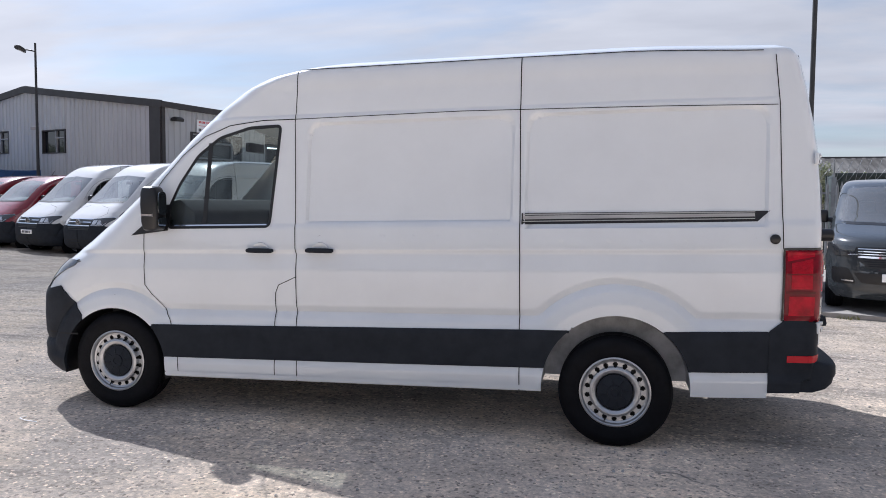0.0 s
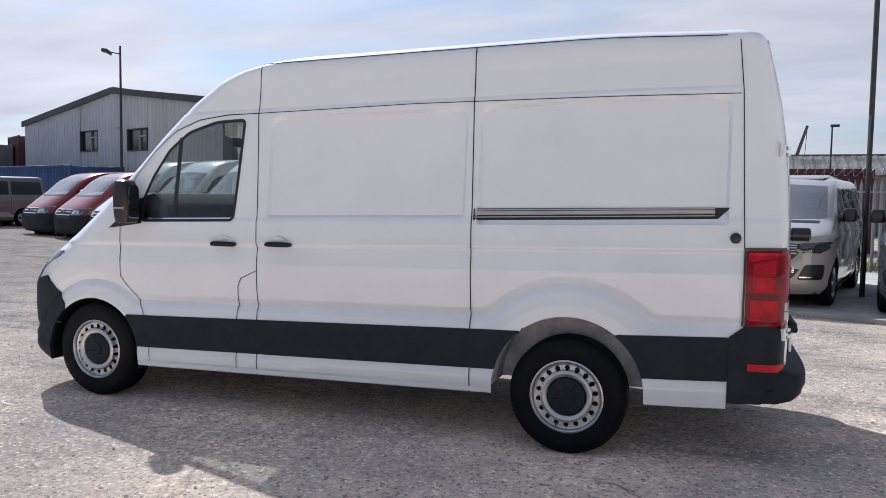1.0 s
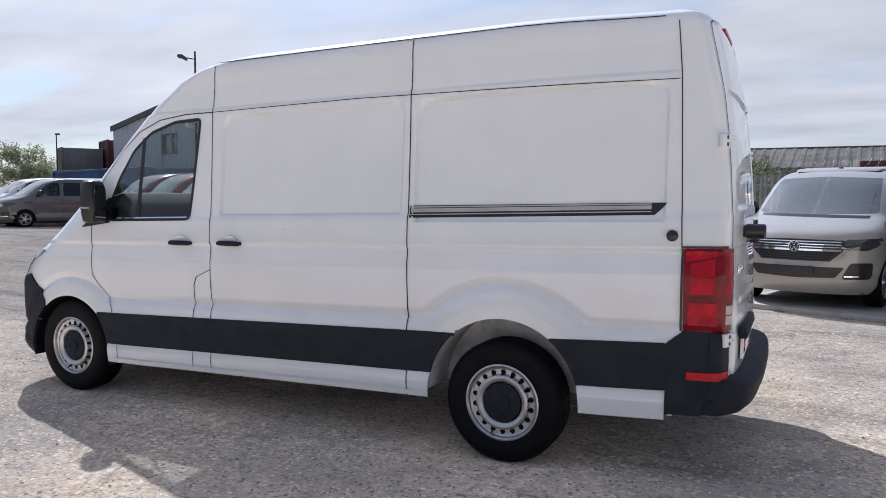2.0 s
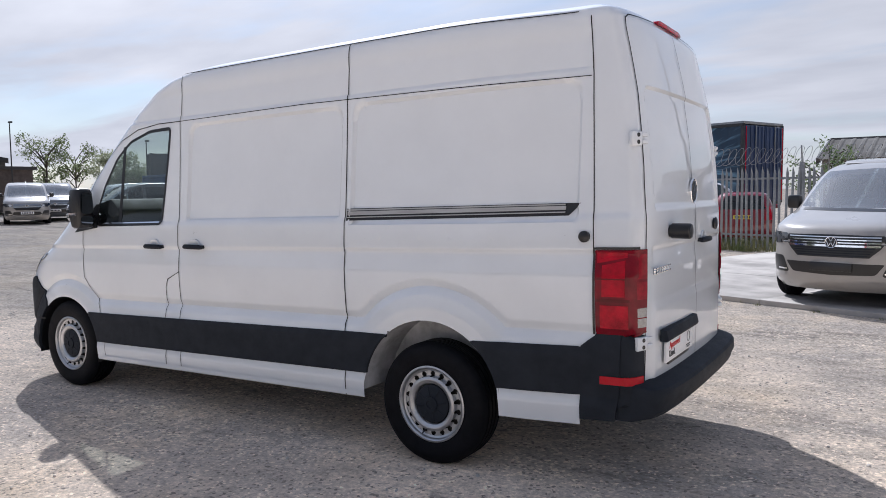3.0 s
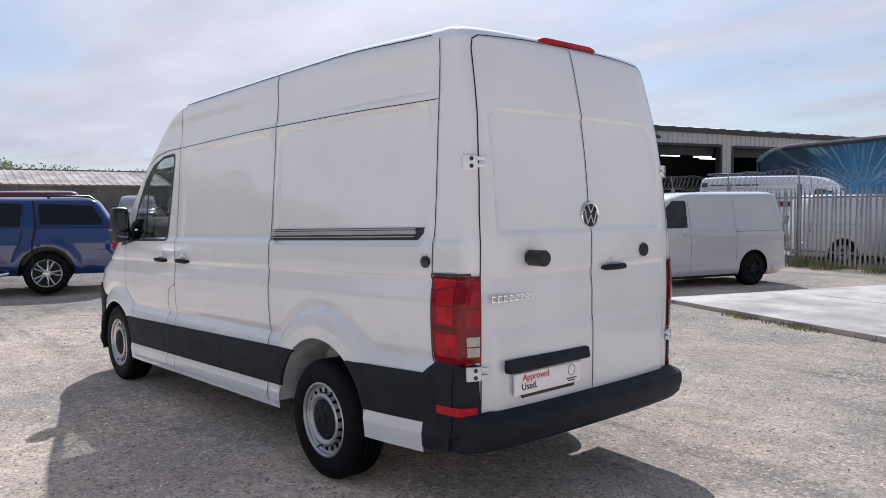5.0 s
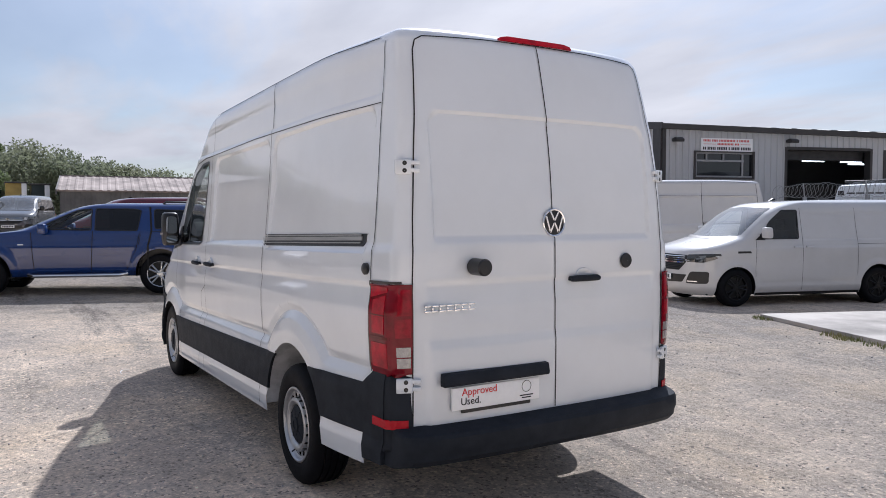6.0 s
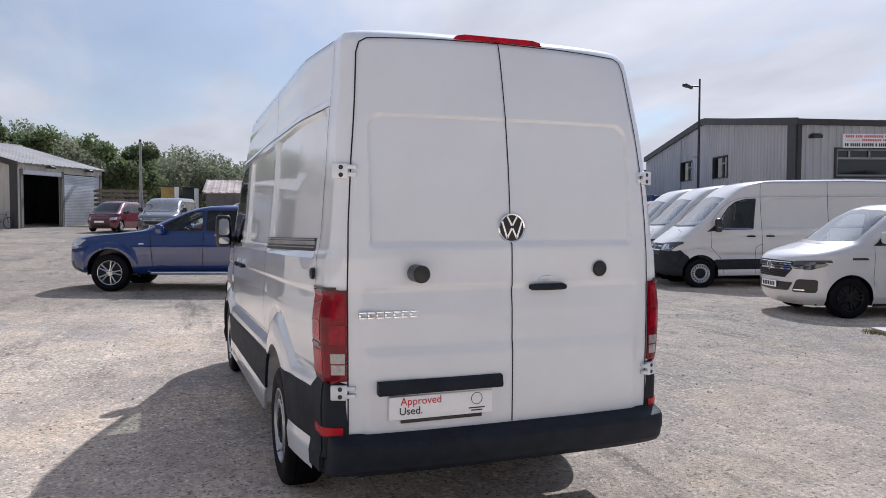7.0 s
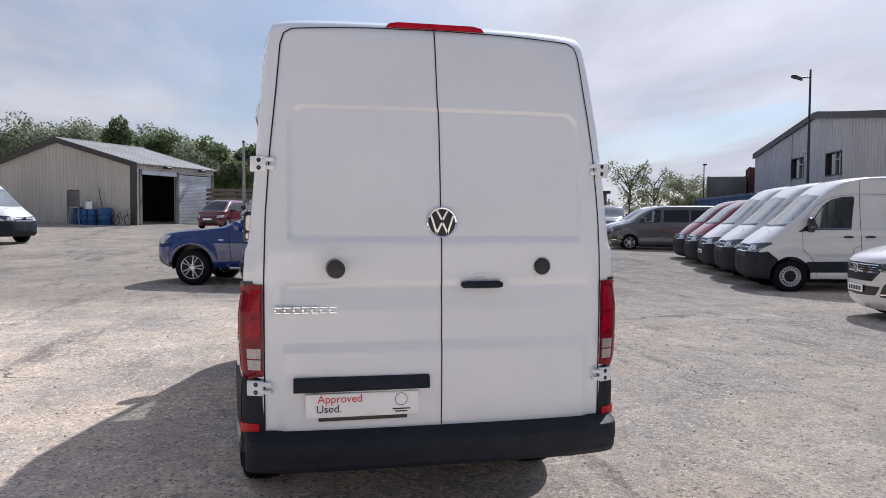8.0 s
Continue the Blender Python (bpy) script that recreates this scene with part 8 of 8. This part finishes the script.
# stacked pallets and slatted hurdle near the shed
WOOD = material("grey_pallet_wood", (0.22, 0.19, 0.155), 0.85, vary=0.4, scale=6)
for k in range(9):
    pl = empty("pallet", pose(-50.5 + 0.05 * (k % 3), 1.6, gz + k * 0.30, 0, 0, 14), "weathered wooden pallet in a stack", "pallet", "stacked pallets")
    for s in range(3):
        part("bearer", box_bm(-0.06 + (s - 1) * 0.9, 0.06 + (s - 1) * 0.9, -1.5, 1.5, 0, 0.14, 0.0), WOOD, pl)
    for s in range(5):
        part("board", box_bm(-1.0, 1.0, -1.45 + s * 0.66, -1.2 + s * 0.66, 0.14, 0.17, 0.0), WOOD, pl)

# a short run of old steel palings and site cabins beyond the parked cars
far_fence = empty("paling_fence", None, "short run of old grey steel palings beyond the parked cars", "fence")
pale_me = bpy.data.meshes.new("far_paling")
bm = prism_bm([(-0.05, 0.0), (0.05, 0.0), (0.05, 1.75), (0.0, 1.95), (-0.05, 1.75)], -0.01, 0.01)
bm.to_mesh(pale_me); bm.free(); pale_me.materials.append(GALV)
for k in range(26):
    o = new("paling", pale_me); o.parent = far_fence
    o.matrix_basis = pose(-48.2 + 0.02 * (k % 3), 0.9 + 0.20 * k, gz - 0.05, 0, 0, 90)
for z in (0.45, 1.55):
    part("fence_rail", box_bm(-48.26, -48.22, 0.7, 6.2, gz + z, gz + z + 0.06), GALV, far_fence)
YELLOW = material("faded_yellow_panel", (0.42, 0.30, 0.085), 0.6, vary=0.3, scale=2)
for y0, y1, z1, mt, lab in ((4.15, 5.45, 4.05, YELLOW, "small faded yellow site cabin behind the fence"), (5.75, 6.9, 3.95, GREEN_STEEL, "small dark green site cabin behind the fence")):
    cabin = empty("site_cabin", pose(-58, (y0 + y1) / 2, gz), lab, "cabin")
    h, w = z1 - gz, (y1 - y0) / 2
    part("cabin_body", box_bm(-1.2, 1.2, -w, w, 0, h - 0.1, 0.03), mt, cabin)
    part("cabin_roof", box_bm(-1.3, 1.3, -w - 0.08, w + 0.08, h - 0.1, h, 0.02), TRIM, cabin)
    part("corner_strip", box_bm(1.2, 1.23, w - 0.32, w, 0.05, h - 0.1, 0.005), PLATE, cabin, "pale corner panel")

# ---- trees and woods ----
def leaf_material(name, a, b, scale):
    """Leaves let part of the light through."""
    m = material(name, a, 0.7, vary=0.6, scale=scale, color2=b)
    n, l = m.node_tree.nodes, m.node_tree.links
    bs = n["Principled BSDF"]
    tl = n.new("ShaderNodeBsdfTranslucent")
    l.new(bs.inputs["Base Color"].links[0].from_socket, tl.inputs["Color"])
    mx = n.new("ShaderNodeMixShader"); mx.inputs[0].default_value = 0.45
    l.new(bs.outputs[0], mx.inputs[1]); l.new(tl.outputs[0], mx.inputs[2]); l.new(mx.outputs[0], n["Material Output"].inputs[0])
    return m


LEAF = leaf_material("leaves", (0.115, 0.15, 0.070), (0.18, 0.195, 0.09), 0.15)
# paler, greyer green: distance haze is mixed into the leaf colour
LEAF_HAZED = leaf_material("hazed_leaves", (0.15, 0.18, 0.115), (0.23, 0.24, 0.16), 0.12)
LEAF_DARK = leaf_material("dark_leaves", (0.09, 0.13, 0.06), (0.15, 0.18, 0.08), 0.5)
LEAF_PALE = leaf_material("pale_blossom_leaves", (0.34, 0.35, 0.25), (0.14, 0.17, 0.08), 2)
BARK = material("bark", (0.07, 0.055, 0.042), 0.9, vary=0.4, scale=8)


def clumps(spots, leaf, rnd, per=26):
    """Leaf sprays: small bent triangles scattered about the given (centre, radius) spots."""
    n = sum(int(per * max(0.3, r / 0.8)) for _, r in spots)
    vs, fs = [], []
    for c, r in spots:
        for k in range(int(per * max(0.3, r / 0.8))):
            d = Vector((rnd.gauss(0, 1), rnd.gauss(0, 1), rnd.gauss(0, 0.8))).normalized() * r * rnd.random() ** 0.4
            p = Vector(c) + d
            a = Vector((rnd.uniform(-1, 1), rnd.uniform(-1, 1), rnd.uniform(-1, 1))).normalized() * leaf * rnd.uniform(0.6, 1.3)
            b = a.cross(Vector((rnd.uniform(-1, 1), rnd.uniform(-1, 1), rnd.uniform(-1, 1)))).normalized() * leaf * rnd.uniform(0.3, 0.7)
            i = len(vs)
            vs += [tuple(p - a), tuple(p + b), tuple(p + a), tuple(p - b)]
            fs.append((i, i + 1, i + 2, i + 3))
    return vs, fs


def tree(x, y, h, spread_, leaf, mat, label, seed, sparse=False, z=None):
    rnd = random.Random(seed)
    z = float(ground_z(x, y)) if z is None else z
    ob = empty("tree", pose(x, y, z - 0.1), label, "tree")
    limbs, spots = [], []
    bm = tube_bm([(0, 0, 0), (0.05, 0.03, h * 0.25), (0.0, 0.08, h * 0.5), (0.1, 0, h * 0.8)], [h * 0.020, h * 0.016, h * 0.011, h * 0.004], 8)
    for k in range(16):
        a, q = rnd.random() * 6.28, rnd.uniform(0.25, 0.75)
        base = Vector((0.04, 0.04, h * q))
        end = Vector((math.cos(a) * spread_ * rnd.uniform(0.5, 1), math.sin(a) * spread_ * rnd.uniform(0.5, 1), h * min(0.98, q + rnd.uniform(0.12, 0.38))))
        mid = base.lerp(end, 0.5) + Vector((0, 0, h * 0.05))
        tube_bm([base, mid, end], [h * 0.009, h * 0.006, h * 0.002], 5, bm)
        for s in (0.55, 0.8, 1.0):
            p = base.lerp(end, s) + Vector((rnd.uniform(-0.3, 0.3), rnd.uniform(-0.3, 0.3), rnd.uniform(-0.2, 0.3))) * spread_ * 0.5
            spots.append((tuple(p), spread_ * rnd.uniform(0.16, 0.34)))
    part("trunk", bm, BARK, ob)
    vs, fs = clumps(spots, leaf, rnd, 60 if sparse else 260)
    me = bpy.data.meshes.new("crown"); me.from_pydata(vs, [], fs)
    link_mesh("crown", me, mat, ob, "", 0)
    return ob


tree(-54.6, 34.2, 5.5, 1.9, 0.10, LEAF, "thin young tree with sparse spring leaves", 5, True)
tree(-53.0, 35.6, 5.2, 1.7, 0.10, LEAF, "thin young tree with sparse spring leaves", 6, True)
tree(-46.9, 35.2, 3.9, 2.3, 0.09, LEAF_PALE, "round bush with pale blossom", 7)
tree(8.2, 29.6, 3.2, 1.0, 0.06, LEAF_PALE, "pale leafy bush behind the fence", 8)
tree(-0.4, 33.0, 3.4, 1.3, 0.07, LEAF_DARK, "dark bush beside the trailer", 9, True)
tree(-72, -8.2, 8.4, 3.6, 0.20, LEAF_DARK, "large dark round tree behind the shed", 10)
tree(-66, 1.2, 6.4, 2.8, 0.18, LEAF_DARK, "tall dark tree behind the yard", 11)
rw = random.Random(21)
spots = []
for k in range(1100):
    y = rw.uniform(-62, 60)
    x = -82 - rw.uniform(0, 22) - 0.25 * max(0, y)
    top = 8.9 + 1.6 * noise.noise((y * 0.09, 0, 3)) + 1.1 * noise.noise((y * 0.3, 5, 0)) - 0.055 * max(0, y + 5) - 0.07 * max(0, y - 8) + 2.6 * min(1.0, max(0.0, -2 - y) / 8)
    zz = rw.uniform(0.15, 1.0) ** 0.7 * max(2.6, top) - 1.0
    spots.append(((x, y, zz + 0.5), rw.uniform(1.3, 2.6)))
vs, fs = clumps(spots, 0.20, rw, 210)
me = bpy.data.meshes.new("woods"); me.from_pydata(vs, [], fs)
tagged(link_mesh("woods", me, LEAF_HAZED, None, "", 0), "green spring woods along the skyline", "woods", kind="stuff")

spots = []
for k in range(420):
    a = rw.uniform(-2.75, -0.35)
    q = rw.uniform(62, 84)
    top = 4.6 + 3.4 * noise.noise((a * 5, 2, 3)) + 1.8 * noise.noise((a * 16, 5, 0))
    spots.append(((q * math.cos(a), q * math.sin(a), rw.uniform(0.1, 1.0) ** 0.7 * top), rw.uniform(1.6, 3.0)))
vs, fs = clumps(spots, 0.5, rw, 60)
me = bpy.data.meshes.new("woods_behind"); me.from_pydata(vs, [], fs)
tagged(link_mesh("woods_behind", me, LEAF_HAZED, None, "", 0), "green woods closing the other side of the yard", "woods", kind="stuff")
